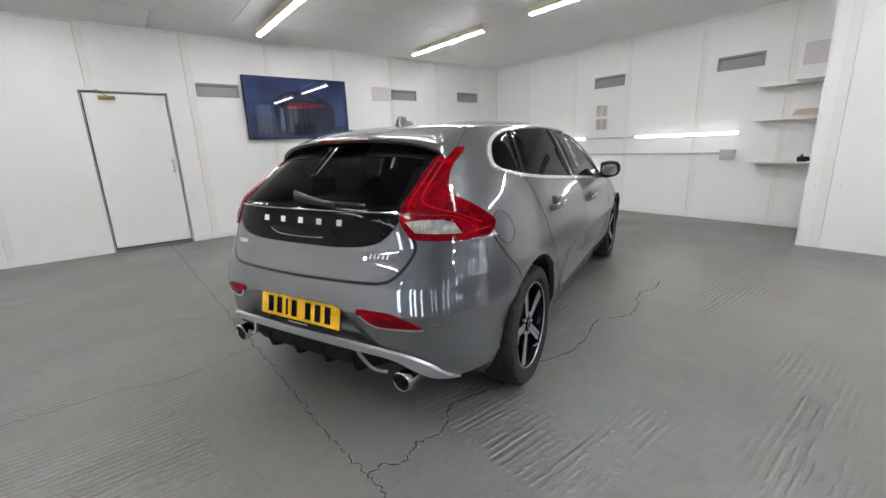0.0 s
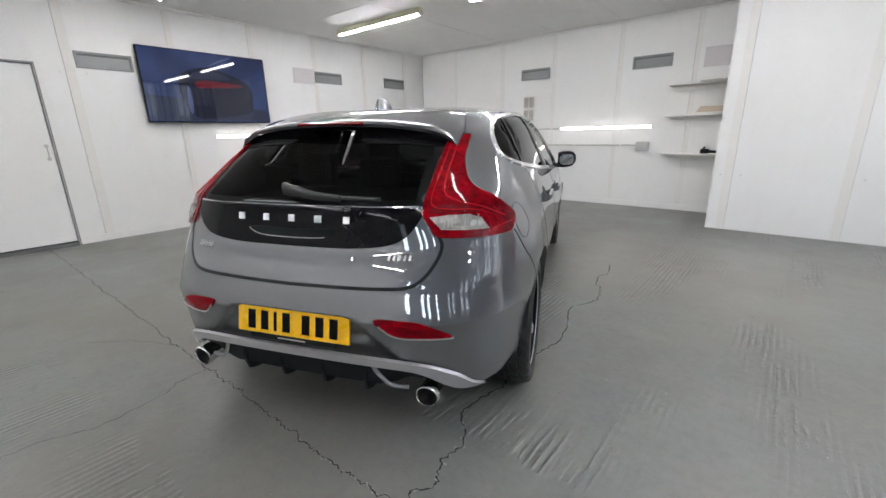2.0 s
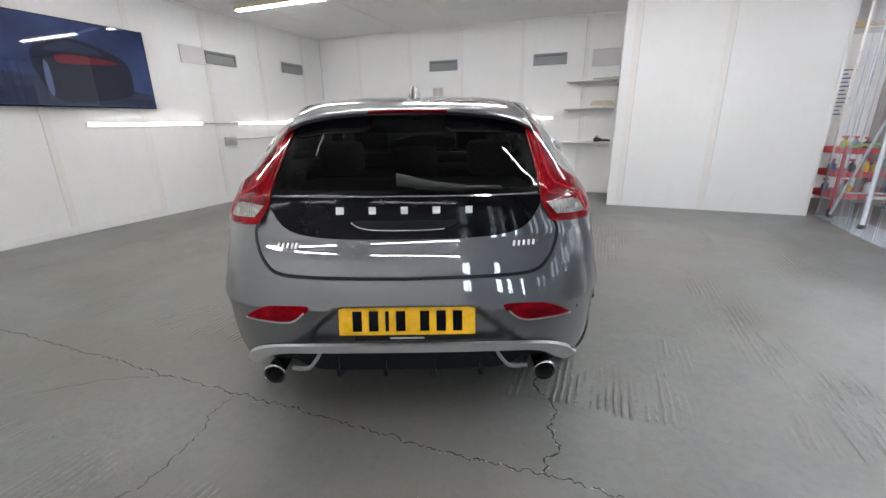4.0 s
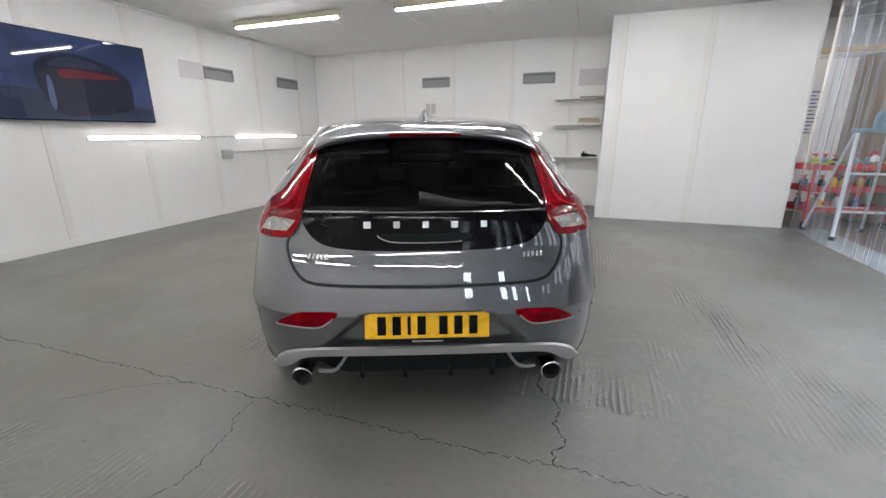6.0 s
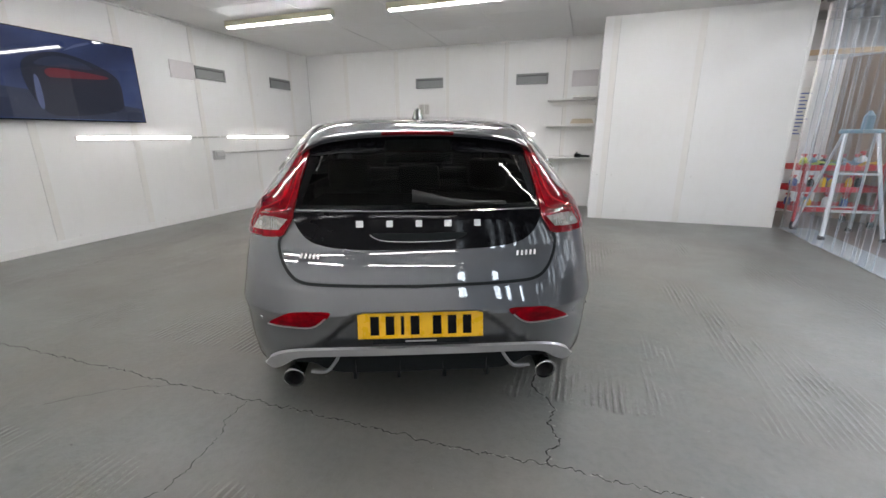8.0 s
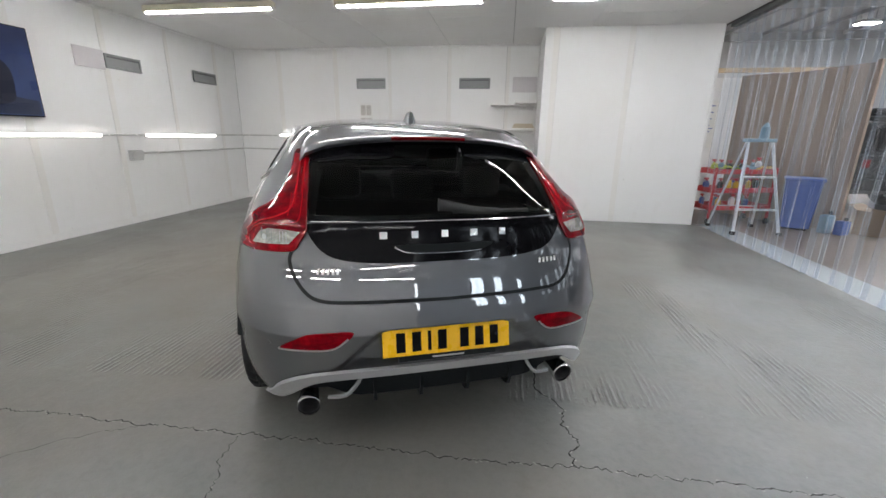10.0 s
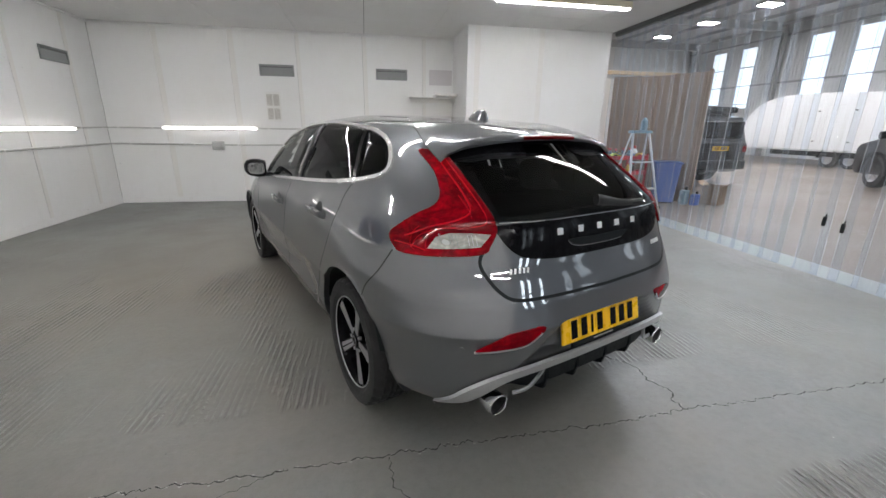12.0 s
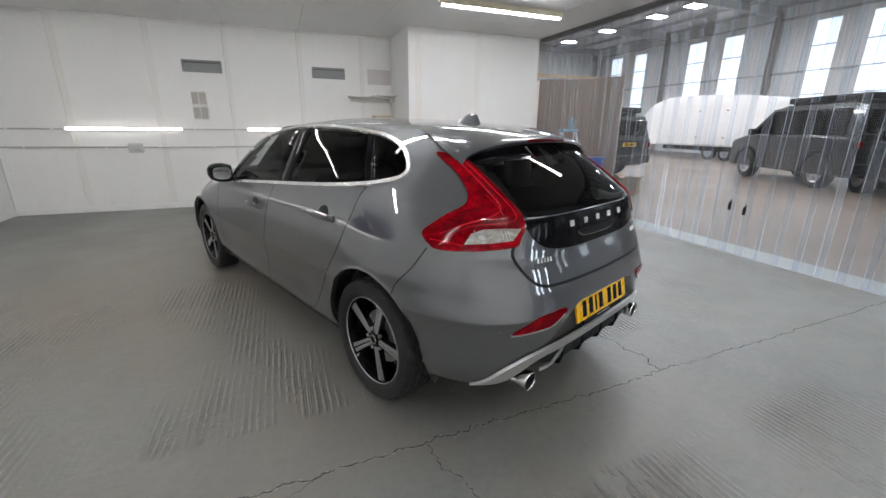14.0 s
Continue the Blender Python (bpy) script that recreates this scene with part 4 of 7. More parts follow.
strip_w = [0.040 + 0.030 * math.exp(-((abs(u) - 0.63) / 0.075) ** 2) - 0.046 * max(0.0, (abs(u) - 0.66) / 0.075) for u, v in strip_all]
line_part("silver_strip", strip_fn, strip_all, 1, strip_w, 0.010, SATIN, car, label="satin silver strip along the bumper")
bm = bmesh.new()
cols_ = []
for x in np.linspace(-0.70, 0.70, 57):
    zt = float(np.interp(abs(x), (0, 0.35, 0.5, 0.58, 0.65, 0.70), (0.435, 0.432, 0.415, 0.385, 0.315, 0.285)))
    yt = strip_fn(x, max(zt, 0.3))[1] + 0.02
    zb = float(np.interp(abs(x), (0, 0.36, 0.42, 0.47, 0.62, 0.70), (0.325, 0.325, 0.345, 0.368, 0.35, 0.275)))
    cols_.append([bm.verts.new(c) for c in ((x, yt, zt), (x, yt + 0.015, (zt + zb) / 2), (x, yt + 0.02, zb), (x, yt + 0.22, zb - (0.05 if abs(x) < 0.4 else 0.0)), (x, yt + 0.5, 0.22 if abs(x) < 0.4 else 0.36))])
for r0, r1 in zip(cols_, cols_[1:]):
    for k in range(4):
        bm.faces.new((r0[k], r0[k + 1], r1[k + 1], r1[k]))
diffuser = part("diffuser", bm, BLACK, car, "black plastic rear diffuser", True, 40)
for x in (-0.29, -0.10, 0.10, 0.29):
    bm = bmesh.new()
    pts = [(0.02, 0.40), (0.012, 0.345), (0.03, 0.290), (0.07, 0.275), (0.20, 0.26), (0.22, 0.38)]
    a = [bm.verts.new((x - 0.007, y, z)) for y, z in pts]
    b = [bm.verts.new((x + 0.007, y, z)) for y, z in pts]
    bm.faces.new(a[::-1])
    bm.faces.new(b)
    for k in range(len(pts)):
        bm.faces.new((a[k], a[(k + 1) % len(pts)], b[(k + 1) % len(pts)], b[k]))
    part("diffuser_fin", bm, BLACK, diffuser)
for s in (-1, 1):
    loop = spline([(0.345, 0.432), (0.36, 0.40), (0.395, 0.352), (0.425, 0.338), (0.475, 0.337)], 6)
    line_part("exhaust_surround", strip_fn, [(s * u, v) for u, v in loop], 1, 0.014, 0.006, VENT, diffuser)
    bm = bmesh.new()
    prof = [(y + 0.02, r) for y, r in ((0.22, 0.034), (0.16, 0.036), (0.05, 0.043), (0.010, 0.0478), (0.003, 0.0472), (0.000, 0.0450), (0.000, 0.0418), (0.004, 0.0396), (0.010, 0.0390))]
    loops = [[bm.verts.new((s * 0.55 + r * math.cos(t), y - 0.004 * math.sin(t), 0.309 + r * math.sin(t))) for t in np.linspace(0, 2 * math.pi, 32, endpoint=False)] for y, r in prof]
    for l0, l1 in zip(loops, loops[1:]):
        for k in range(32):
            bm.faces.new((l0[k], l0[(k + 1) % 32], l1[(k + 1) % 32], l1[k]))
    pipe = part("exhaust_tip", bm, CHROME, car, "round chrome exhaust tip", True, 60)
    bm = bmesh.new()
    inner = [[bm.verts.new((s * 0.55 + r * math.cos(t), y - 0.004 * math.sin(t), 0.309 + r * math.sin(t))) for t in np.linspace(0, 2 * math.pi, 32, endpoint=False)] for y, r in ((0.029, 0.0392), (0.05, 0.037), (0.16, 0.033))]
    for l0, l1 in zip(inner, inner[1:]):
        for k in range(32):
            bm.faces.new((l0[k], l0[(k + 1) % 32], l1[(k + 1) % 32], l1[k]))
    bm.faces.new(inner[-1])
    part("pipe_inside", bm, INSIDE, pipe, "", True)

# --- number plate, badges ---
bm = bmesh.new()
add_box(bm, -0.26, -0.006, -0.0555, 0.26, 0.006, 0.0555, bevel=0.004)
plate = part("number_plate", bm, YELLOW, car, "yellow rear number plate with black characters")
plate.matrix_basis = pose(0, -0.010, 0.562, -11, 0, 0)
widths = (0.036, 0.036, 0.014, 0.036, 0.036, 0.036, 0.036)
xpos = -0.207
for i, w in enumerate(widths):
    bm = bmesh.new()
    add_box(bm, xpos, -0.0085, -0.0395, xpos + w, -0.005, 0.0395, bevel=0.0015)
    part("character_bar", bm, GLOSS_BLACK, plate)
    xpos += w + (0.055 if i == 3 else 0.0265)
bm = bmesh.new()
add_box(bm, -0.2, -0.004, -0.078, 0.2, 0.008, -0.0565, bevel=0.003)
holder = part("plate_holder", bm, BLACK, plate, "black plate holder with small lettering bar")
bm = bmesh.new()
add_box(bm, -0.065, -0.0055, -0.070, 0.065, -0.0035, -0.064)
part("lettering_bar", bm, SATIN, holder)
for x, w in ((-0.238, 0.038), (-0.118, 0.034), (0.0, 0.034), (0.118, 0.038), (0.238, 0.034)):
    p, n = surface(rear_signed, x, 0.973, 1)
    m = Matrix.Translation(p + n * 0.008) @ Vector(n).to_track_quat("-Y", "Z").to_matrix().to_4x4()
    bm = bmesh.new()
    add_box(bm, -w * 0.38, -0.003, -0.0135, w * 0.38, 0.004, 0.0135, bevel=0.002, m=m)
    part("badge_bar", bm, BADGE, tailgate, "small chrome badge shape")
for x in (-0.482, -0.464, -0.445, -0.427, -0.410, 0.408, 0.427, 0.446, 0.465, 0.484):
    p, n = surface(rear_signed, x, 0.843, 1)
    m = Matrix.Translation(p + n * 0.004) @ Vector(n).to_track_quat("-Y", "Z").to_matrix().to_4x4() @ pose(0, 0, 0, 0, 14, 0)
    bm = bmesh.new()
    add_box(bm, -0.0042, -0.003, -0.0105, 0.0042, 0.002, 0.0105, bevel=0.0012, m=m)
    part("badge_bar", bm, BADGE, tailgate, "small chrome badge shape")

# --- wiper ---
bm = bmesh.new()
arm = spline([(-0.025, 0.075, 1.085), (0.03, 0.068, 1.078), (0.12, 0.066, 1.062), (0.22, 0.066, 1.055)], 6)
prev = None
for i, p in enumerate(arm):
    t = i / (len(arm) - 1)
    w, h = 0.026 - 0.014 * t, 0.020 - 0.008 * t
    loop = [bm.verts.new((p[0], p[1] + w * 0.6 * math.cos(a), p[2] + w * math.sin(a))) for a in np.linspace(0, 2 * math.pi, 10, endpoint=False)]
    if prev:
        for k in range(10):
            bm.faces.new((prev[k], prev[(k + 1) % 10], loop[(k + 1) % 10], loop[k]))
    else:
        bm.faces.new(loop)
    prev = loop
bm.faces.new(prev[::-1])
wiper = part("rear_wiper", bm, WIPER, tailgate, "black rear wiper", True)
bm = bmesh.new()
for a, b, r in (((0.04, 0.100, 1.052), (0.36, 0.108, 1.050), 0.008), ((0.05, 0.112, 1.044), (0.36, 0.118, 1.042), 0.004)):
    add_tube(bm, a, b, r, seg=8)
part("wiper_blade", bm, WIPER, wiper)

# --- door handles and mirrors ---
for s in (-1, 1):
    for y0, z0, key in ((1.195, 0.922, "rear_door"), (2.18, 0.848, "front_door")):
        p, n = surface(on_side, y0, z0, s)
        bm = bmesh.new()
        hand = spline([(-0.125, 0.004, 0.0), (-0.10, 0.026, 0.004), (0.0, 0.036, 0.006), (0.10, 0.026, 0.002), (0.125, 0.004, -0.002)], 5)
        prev = None
        for q in hand:
            c = p + np.array((s * q[1], q[0], q[2]))
            loop = [bm.verts.new(c + np.array((s * 0.008 * math.cos(a), 0, 0.019 * math.sin(a)))) for a in np.linspace(0, 2 * math.pi, 12, endpoint=False)]
            if prev:
                for k in range(12):
                    bm.faces.new((prev[k], prev[(k + 1) % 12], loop[(k + 1) % 12], loop[k]))
            else:
                bm.faces.new(loop)
            prev = loop
        bm.faces.new(prev)
        part("door_handle", bm, PAINT, doors[key, s], "body-coloured handle with bright edge", True)
        line_part("handle_edge", lambda u, v, q, c=p: c + np.array((q * 0.030, u, v)), [(t, 0.02) for t in np.linspace(-0.11, 0.11, 8)], s, 0.008, 0.008, CHROME, doors[key, s])
        cup = [(y0 + 0.055 * math.cos(t), z0 + 0.012 + 0.042 * math.sin(t)) for t in np.linspace(0, 2 * math.pi, 20, endpoint=False)]
        patch_part("handle_cup", on_side, cup, s, 0.0015, 0.002, BLACK, doors[key, s], "", 0.02)
    bm = bmesh.new()
    prev = None
    for t in np.linspace(0, 1, 9):
        x = 0.885 + 0.155 * t
        r = 0.30 + 0.70 * math.sin(math.pi * min(1, t * 0.72 + 0.22)) ** 0.5
        r *= 1 if t < 0.85 else 0.80 - (t - 0.93) * 3
        loop = [bm.verts.new((s * x, 2.68 + 0.03 * t + 0.062 * r * (abs(math.cos(a)) ** 0.7) * np.sign(math.cos(a)), 1.030 + 0.010 * t + 0.074 * r * (abs(math.sin(a)) ** 0.7) * np.sign(math.sin(a)))) for a in np.linspace(0, 2 * math.pi, 24, endpoint=False)]
        if prev:
            for k in range(24):
                bm.faces.new((prev[k], prev[(k + 1) % 24], loop[(k + 1) % 24], loop[k]))
        else:
            bm.faces.new(loop)
        prev = loop
    bm.faces.new(prev[::-1])
    mirror = part("door_mirror", bm, GLOSS_BLACK, car, "dark door mirror with a glossy shell", True, 50)
    bm = bmesh.new()
    tilt_ = Matrix.Translation((s * 0.962, 2.622, 1.035)) @ pose(0, 0, 0, 5, 0, s * 14)
    face = [bm.verts.new(tilt_ @ Vector((0.062 * np.sign(math.cos(t)) * abs(math.cos(t)) ** 0.6, 0, 0.047 * np.sign(math.sin(t)) * abs(math.sin(t)) ** 0.6))) for t in np.linspace(0, 2 * math.pi, 28, endpoint=False)]
    bmesh.ops.solidify(bm, geom=[bm.faces.new(face)], thickness=0.004)
    part("mirror_glass", bm, CHROME, mirror, "mirror glass")
    bm = bmesh.new()
    add_box(bm, s * 0.84 - 0.05, 2.63, 0.965, s * 0.84 + 0.07, 2.74, 1.0, bevel=0.012)
    part("mirror_foot", bm, BLACK, mirror)

# --- wheels ---
def lathe(bm, prof, seg, fn=None):
    """Turns a profile of (across, radius) round the x axis."""
    loops = []
    for k in range(seg):
        t = 2 * math.pi * k / seg
        loops.append([bm.verts.new((x, (r + (fn(i, k) if fn else 0)) * math.cos(t), (r + (fn(i, k) if fn else 0)) * math.sin(t))) for i, (x, r) in enumerate(prof)])
    for k in range(seg):
        a, b = loops[k], loops[(k + 1) % seg]
        for i in range(len(prof) - 1):
            bm.faces.new((a[i], a[i + 1], b[i + 1], b[i]))


TYRE = [(-0.085, 0.225), (-0.100, 0.25), (-0.1025, 0.275), (-0.098, 0.300), (-0.088, 0.311), (-0.074, 0.3155), (-0.058, 0.317), (-0.055, 0.310), (-0.048, 0.310), (-0.045, 0.3175), (-0.020, 0.318),
        (-0.017, 0.310), (-0.010, 0.310), (-0.007, 0.318), (0.007, 0.318), (0.010, 0.310), (0.017, 0.310), (0.020, 0.318), (0.045, 0.3175), (0.048, 0.310), (0.055, 0.310), (0.058, 0.317), (0.074, 0.3155), (0.088, 0.311), (0.098, 0.300), (0.1025, 0.275), (0.100, 0.25), (0.085, 0.225)]


def build_wheel(y, s):
    hub = new("wheel")
    hub.parent = car
    hub.matrix_basis = pose(s * 0.786, y, 0.324, 0, 0, 0) @ Matrix.Scale(1.03, 4) @ (pose(0, 0, 0, 0, 0, 180) if s < 0 else pose(0, 0, 0)) @ pose(0, 0, 0, 14 if s > 0 else 52)
    tagged(hub, "black and silver five-spoke alloy wheel")
    bm = bmesh.new()
    lathe(bm, TYRE, 144, lambda i, k: -0.009 if (3 < i < 24 and i not in (7, 8, 11, 12, 15, 16, 19, 20) and (k + (i if i < 14 else 27 - i)) % 5 == 0) else 0.0)
    part("tyre", bm, RUBBER, hub, "black road tyre", True, 25)
    bm = bmesh.new()
    lathe(bm, [(-0.07, 0.218), (0.03, 0.205), (0.08, 0.218), (0.087, 0.2222)], 64)
    part("rim_barrel", bm, GLOSS_BLACK, hub, "", True, 40)
    bm = bmesh.new()
    lathe(bm, [(0.084, 0.2215), (0.090, 0.2230), (0.092, 0.2250), (0.089, 0.2275), (0.082, 0.2285)], 64)
    part("rim_edge", bm, SATIN, hub, "", True, 50)
    bm = bmesh.new()
    lathe(bm, [(0.0, 0.14), (0.012, 0.14), (0.012, 0.02)], 40)
    part("brake_disc", bm, STEEL, hub, "", True)
    for k in range(5):
        turn = pose(0, 0, 0, 72 * k, 0, 0)
        bm = bmesh.new()
        for (w0, w1, x0, x1, d) in ((0.026, 0.030, 0.066, 0.074, 0.03),):
            pts = [(x0, -w0, 0.03), (x0, w0, 0.03), (x1 - 0.004, w1, 0.216), (x1 - 0.004, -w1, 0.216)]
            a = [bm.verts.new(turn @ Vector(p)) for p in pts]
            b = [bm.verts.new(turn @ Vector((p[0] - d, p[1] * 0.8, p[2]))) for p in pts]
            bm.faces.new(a)
            bm.faces.new(b[::-1])
            for i in range(4):
                bm.faces.new((a[i], b[i], b[(i + 1) % 4], a[(i + 1) % 4]))
        part("spoke", bm, GLOSS_BLACK, hub)
        for e in (-1, 1):
            bm = bmesh.new()
            pts = [(0.069, e * 0.003, 0.040), (0.067, e * 0.017, 0.046), (0.076, e * 0.025, 0.217), (0.078, e * 0.0045, 0.217)]
            a = [bm.verts.new(turn @ Vector(p)) for p in pts]
            b = [bm.verts.new(turn @ Vector((p[0] - 0.008, p[1], p[2]))) for p in pts]
            bm.faces.new(a)
            for i in range(4):
                bm.faces.new((a[i], b[i], b[(i + 1) % 4], a[(i + 1) % 4]))
            part("spoke_face", bm, SATIN, hub, "bright machined spoke face")
        bm = bmesh.new()
        c = turn @ pose(0, 0, 0, 36, 0, 0) @ Vector((0.055, 0, 0.056))
        add_tube(bm, c, c + Vector((0.016, 0, 0)), 0.009, seg=6)
        part("wheel_bolt", bm, STEEL, hub)
    bm = bmesh.new()
    lathe(bm, [(0.02, 0.060), (0.056, 0.056), (0.062, 0.040), (0.070, 0.031), (0.074, 0.028), (0.075, 0.001)], 32)
    part("hub_cap", bm, GLOSS_BLACK, hub, "", True, 40)
    bm = bmesh.new()
    lathe(bm, [(0.0745, 0.0265), (0.0768, 0.0250), (0.0770, 0.0200), (0.0752, 0.0185)], 28)
    part("cap_ring", bm, CHROME, hub, "", True, 40)
    return hub


for s in (-1, 1):
    for y in (ARCH_R, ARCH_F):
        build_wheel(y, s)
    for ya in (ARCH_R, ARCH_F):
        bm = bmesh.new()
        arc = np.linspace(math.radians(-22), math.radians(202), 50)
        loops = []
        for t in arc:
            y, z = ya + ARCH * math.cos(t), ARCH_Z + ARCH * math.sin(t)
            x = float(side_x(y, max(z, 0.19)))
            loops.append([bm.verts.new((s * (x + o), ya + (ARCH + r) * math.cos(t), ARCH_Z + (ARCH + r) * math.sin(t))) for o, r in ((-0.003, 0.012), (0.0012, 0.006), (0.0008, -0.003), (-0.03, -0.003))])
        for l0, l1 in zip(loops, loops[1:]):
            for k in range(3):
                bm.faces.new((l0[k], l0[k + 1], l1[k + 1], l1[k]))
        part("wheel_arch_lip", bm, PAINT, car, "", True, 60)
        bm = bmesh.new()
        loops = [[bm.verts.new((s * x, ya + (ARCH + 0.003) * math.cos(t), ARCH_Z + (ARCH + 0.003) * math.sin(t))) for x in (0.88 if 0.2 < t < 2.9 else 0.80, 0.60, 0.52)] for t in np.linspace(math.radians(-15), math.radians(188), 40)]
        for l0, l1 in zip(loops, loops[1:]):
            for k in range(2):
                bm.faces.new((l0[k], l0[k + 1], l1[k + 1], l1[k]))
        bm.faces.new([l[-1] for l in loops])
        part("wheel_arch_liner", bm, BLACK, car, "", True, 40)

# --- underside and cabin ---
box_part("underbody", (-0.62, 0.5, 0.20, 0.62, 4.2, 0.27), BLACK, car, "", 0.01)
for s in (-1, 1):
    box_part("door_card", (s * 0.76 - 0.02, 1.0, 0.27, s * 0.76 + 0.02, 3.0, 0.99), INSIDE, car, "", 0.01)
box_part("parcel_shelf", (-0.56, 0.30, 0.975, 0.56, 0.86, 0.995), INSIDE, car, "", 0.006)
box_part("luggage_floor", (-0.54, 0.16, 0.50, 0.54, 1.0, 0.53), INSIDE, car)
box_part("dashboard", (-0.70, 2.55, 0.70, 0.70, 3.05, 0.985), INSIDE, car, "", 0.05)


def seat(x, y, w):
    bm = bmesh.new()
    add_box(bm, x - w / 2, y, 0.38, x + w / 2, y + 0.50, 0.54, bevel=0.05)
    part("seat_cushion", bm, CLOTH, car, "", True)
    bm = bmesh.new()
    add_box(bm, -w / 2, -0.07, 0.0, w / 2, 0.07, 0.62, bevel=0.055, m=pose(x, y, 0.46, 14, 0, 0))
    part("seat_back", bm, CLOTH, car, "", True)


def headrest(x, y, z):
    bm = bmesh.new()
    add_box(bm, x - 0.12, y - 0.05, z - 0.09, x + 0.12, y + 0.05, z + 0.09, bevel=0.04)
    part("headrest", bm, CLOTH, car, "", True)


for x in (-0.37, 0.37):
    seat(x, 1.90, 0.50)
    headrest(x, 1.70, 1.17)
seat(0.0, 1.05, 1.25)
for x in (-0.40, 0.0, 0.40):
    headrest(x, 0.86, 1.10 if x else 1.07)
bm = bmesh.new()
loops = []
for t in np.linspace(0, 2 * math.pi, 32, endpoint=False):
    c = Vector((0.37 + 0.185 * math.cos(t), 2.42 + 0.07 * math.sin(t), 0.93 + 0.175 * math.sin(t)))
    rad = Vector((math.cos(t), 0, math.sin(t)))
    loops.append([bm.verts.new(c + rad * 0.016 * math.cos(a) + Vector((0, 0.016 * math.sin(a), 0))) for a in np.linspace(0, 2 * math.pi, 8, endpoint=False)])
for k in range(32):
    for i in range(8):
        bm.faces.new((loops[k][i], loops[k][(i + 1) % 8], loops[(k + 1) % 32][(i + 1) % 8], loops[(k + 1) % 32][i]))
part("steering_wheel", bm, BLACK, car, "", True)
bm = bmesh.new()
add_box(bm, -0.11, 2.30, 1.305, 0.11, 2.325, 1.365, bevel=0.012)
part("rear_view_mirror", bm, BLACK, car)

# ---- lamps ----
def ceiling_lamp(x, y):
    o = thing("ceiling_lamp", pose(x, y, H), "cream batten lamp with one glowing fluorescent tube", "lamp", "ceiling lamps")
    bm = bmesh.new()
    add_box(bm, -0.93, -0.045, -0.06, 0.93, 0.045, 0.0, bevel=0.008)
    for e in (-1, 1):
        add_box(bm, -0.93, e * 0.040 - 0.005, -0.080, 0.93, e * 0.040 + 0.005, -0.055)
    part("housing", bm, CREAM, o)
    for e in (-1, 1):
        bm = bmesh.new()
        add_box(bm, e * 0.915 - 0.016, -0.034, -0.102, e * 0.915 + 0.016, 0.034, -0.055, bevel=0.006)
        part("lamp_holder", bm, WHITE_PLASTIC, o)
    bm = bmesh.new()
    add_box(bm, -0.9, -0.026, -0.098, 0.9, 0.026, -0.066, bevel=0.008)
    part("tube", bm, TUBE_CEIL, o, "glowing tube", True)
    return o


# the y = -3.4 row is unseen, added to brighten the door and car's rear
for lx in (-5.28, -2.60, 0.04):
    for ly in (4.9, 2.27, -0.6, -3.4):
        ceiling_lamp(lx, ly)


def wall_lamp(m):
    """A tube lamp on a wall; its own frame: x along the wall, y out of it."""
    o = thing("wall_lamp", m, "slim white wall batten with a glowing tube", "lamp", "wall lamps")
    bm = bmesh.new()
    add_box(bm, -0.79, 0.0, -0.028, 0.79, 0.035, 0.028, bevel=0.006)
    part("housing", bm, WHITE_PLASTIC, o)
    bm = bmesh.new()
    add_box(bm, -0.775, 0.034, -0.022, 0.775, 0.060, 0.022, bevel=0.01)
    part("tube", bm, TUBE_WALL, o, "glowing diffuser")
    return o


WEST = pose(XL, 0, 0, 0, 0, -90)      # own x towards -y, own y out of the wall
NORTH = pose(0, YB, 0, 0, 0, 180)
for y in (3.72, 6.01):
    wall_lamp(Matrix.Translation((XL, y, 1.295)) @ pose(0, 0, 0, 0, 0, -90))
for x in (-5.215, -2.655):
    wall_lamp(Matrix.Translation((x, YB, 1.32)) @ pose(0, 0, 0, 0, 0, 180))


# ---- pipes, boxes, vents ----
CONDUIT = plain("dulled_conduit", (0.52, 0.51, 0.49), 0.5)


def conduit(pts, r, label):
    o = thing("conduit", pose(*pts[0]), label, "cable conduit", "conduits")
    for a, b in zip(pts, pts[1:]):
        bm = bmesh.new()
        add_tube(bm, Vector(a) - Vector(pts[0]), Vector(b) - Vector(pts[0]), r, seg=10)
        part("pipe", bm, CONDUIT, o, "", True)
        n = max(1, int((Vector(b) - Vector(a)).length / 0.9))
        for k in range(n + 1):
            c = Vector(a).lerp(Vector(b), (k + 0.3) / (n + 0.6)) - Vector(pts[0])
            bm = bmesh.new()
            add_box(bm, c.x - 0.014, c.y - 0.014, c.z - 0.014, c.x + 0.014, c.y + 0.014, c.z + 0.014, bevel=0.003)
            part("clip", bm, WHITE_PLASTIC, o)
    return o


conduit([(XL + 0.012, 4.5, 1.295), (XL + 0.012, 5.22, 1.305)], 0.012, "thin white cable conduit along the wall between lamps")
conduit([(XL + 0.012, 6.80, 1.31), (XL + 0.012, YB - 0.012, 1.315), (-6.0, YB - 0.012, 1.315)], 0.012, "thin white cable conduit round the room corner")
conduit([(-4.43, YB - 0.012, 1.32), (-3.44, YB - 0.012, 1.32)], 0.012, "thin white cable conduit along the wall between lamps")
conduit([(XL + 0.012, 5.14, 1.035), (XL + 0.012, YB - 0.012, 1.045), (-5.22, YB - 0.012, 1.035)], 0.014, "white cable conduit joining two sockets")
conduit([(-5.04, YB - 0.012, 1.03), (-2.10, YB - 0.012, 1.03)], 0.014, "white cable conduit joining two sockets")


GREY_PLASTIC = plain("pale_grey_plastic", (0.52, 0.52, 0.51), 0.45)


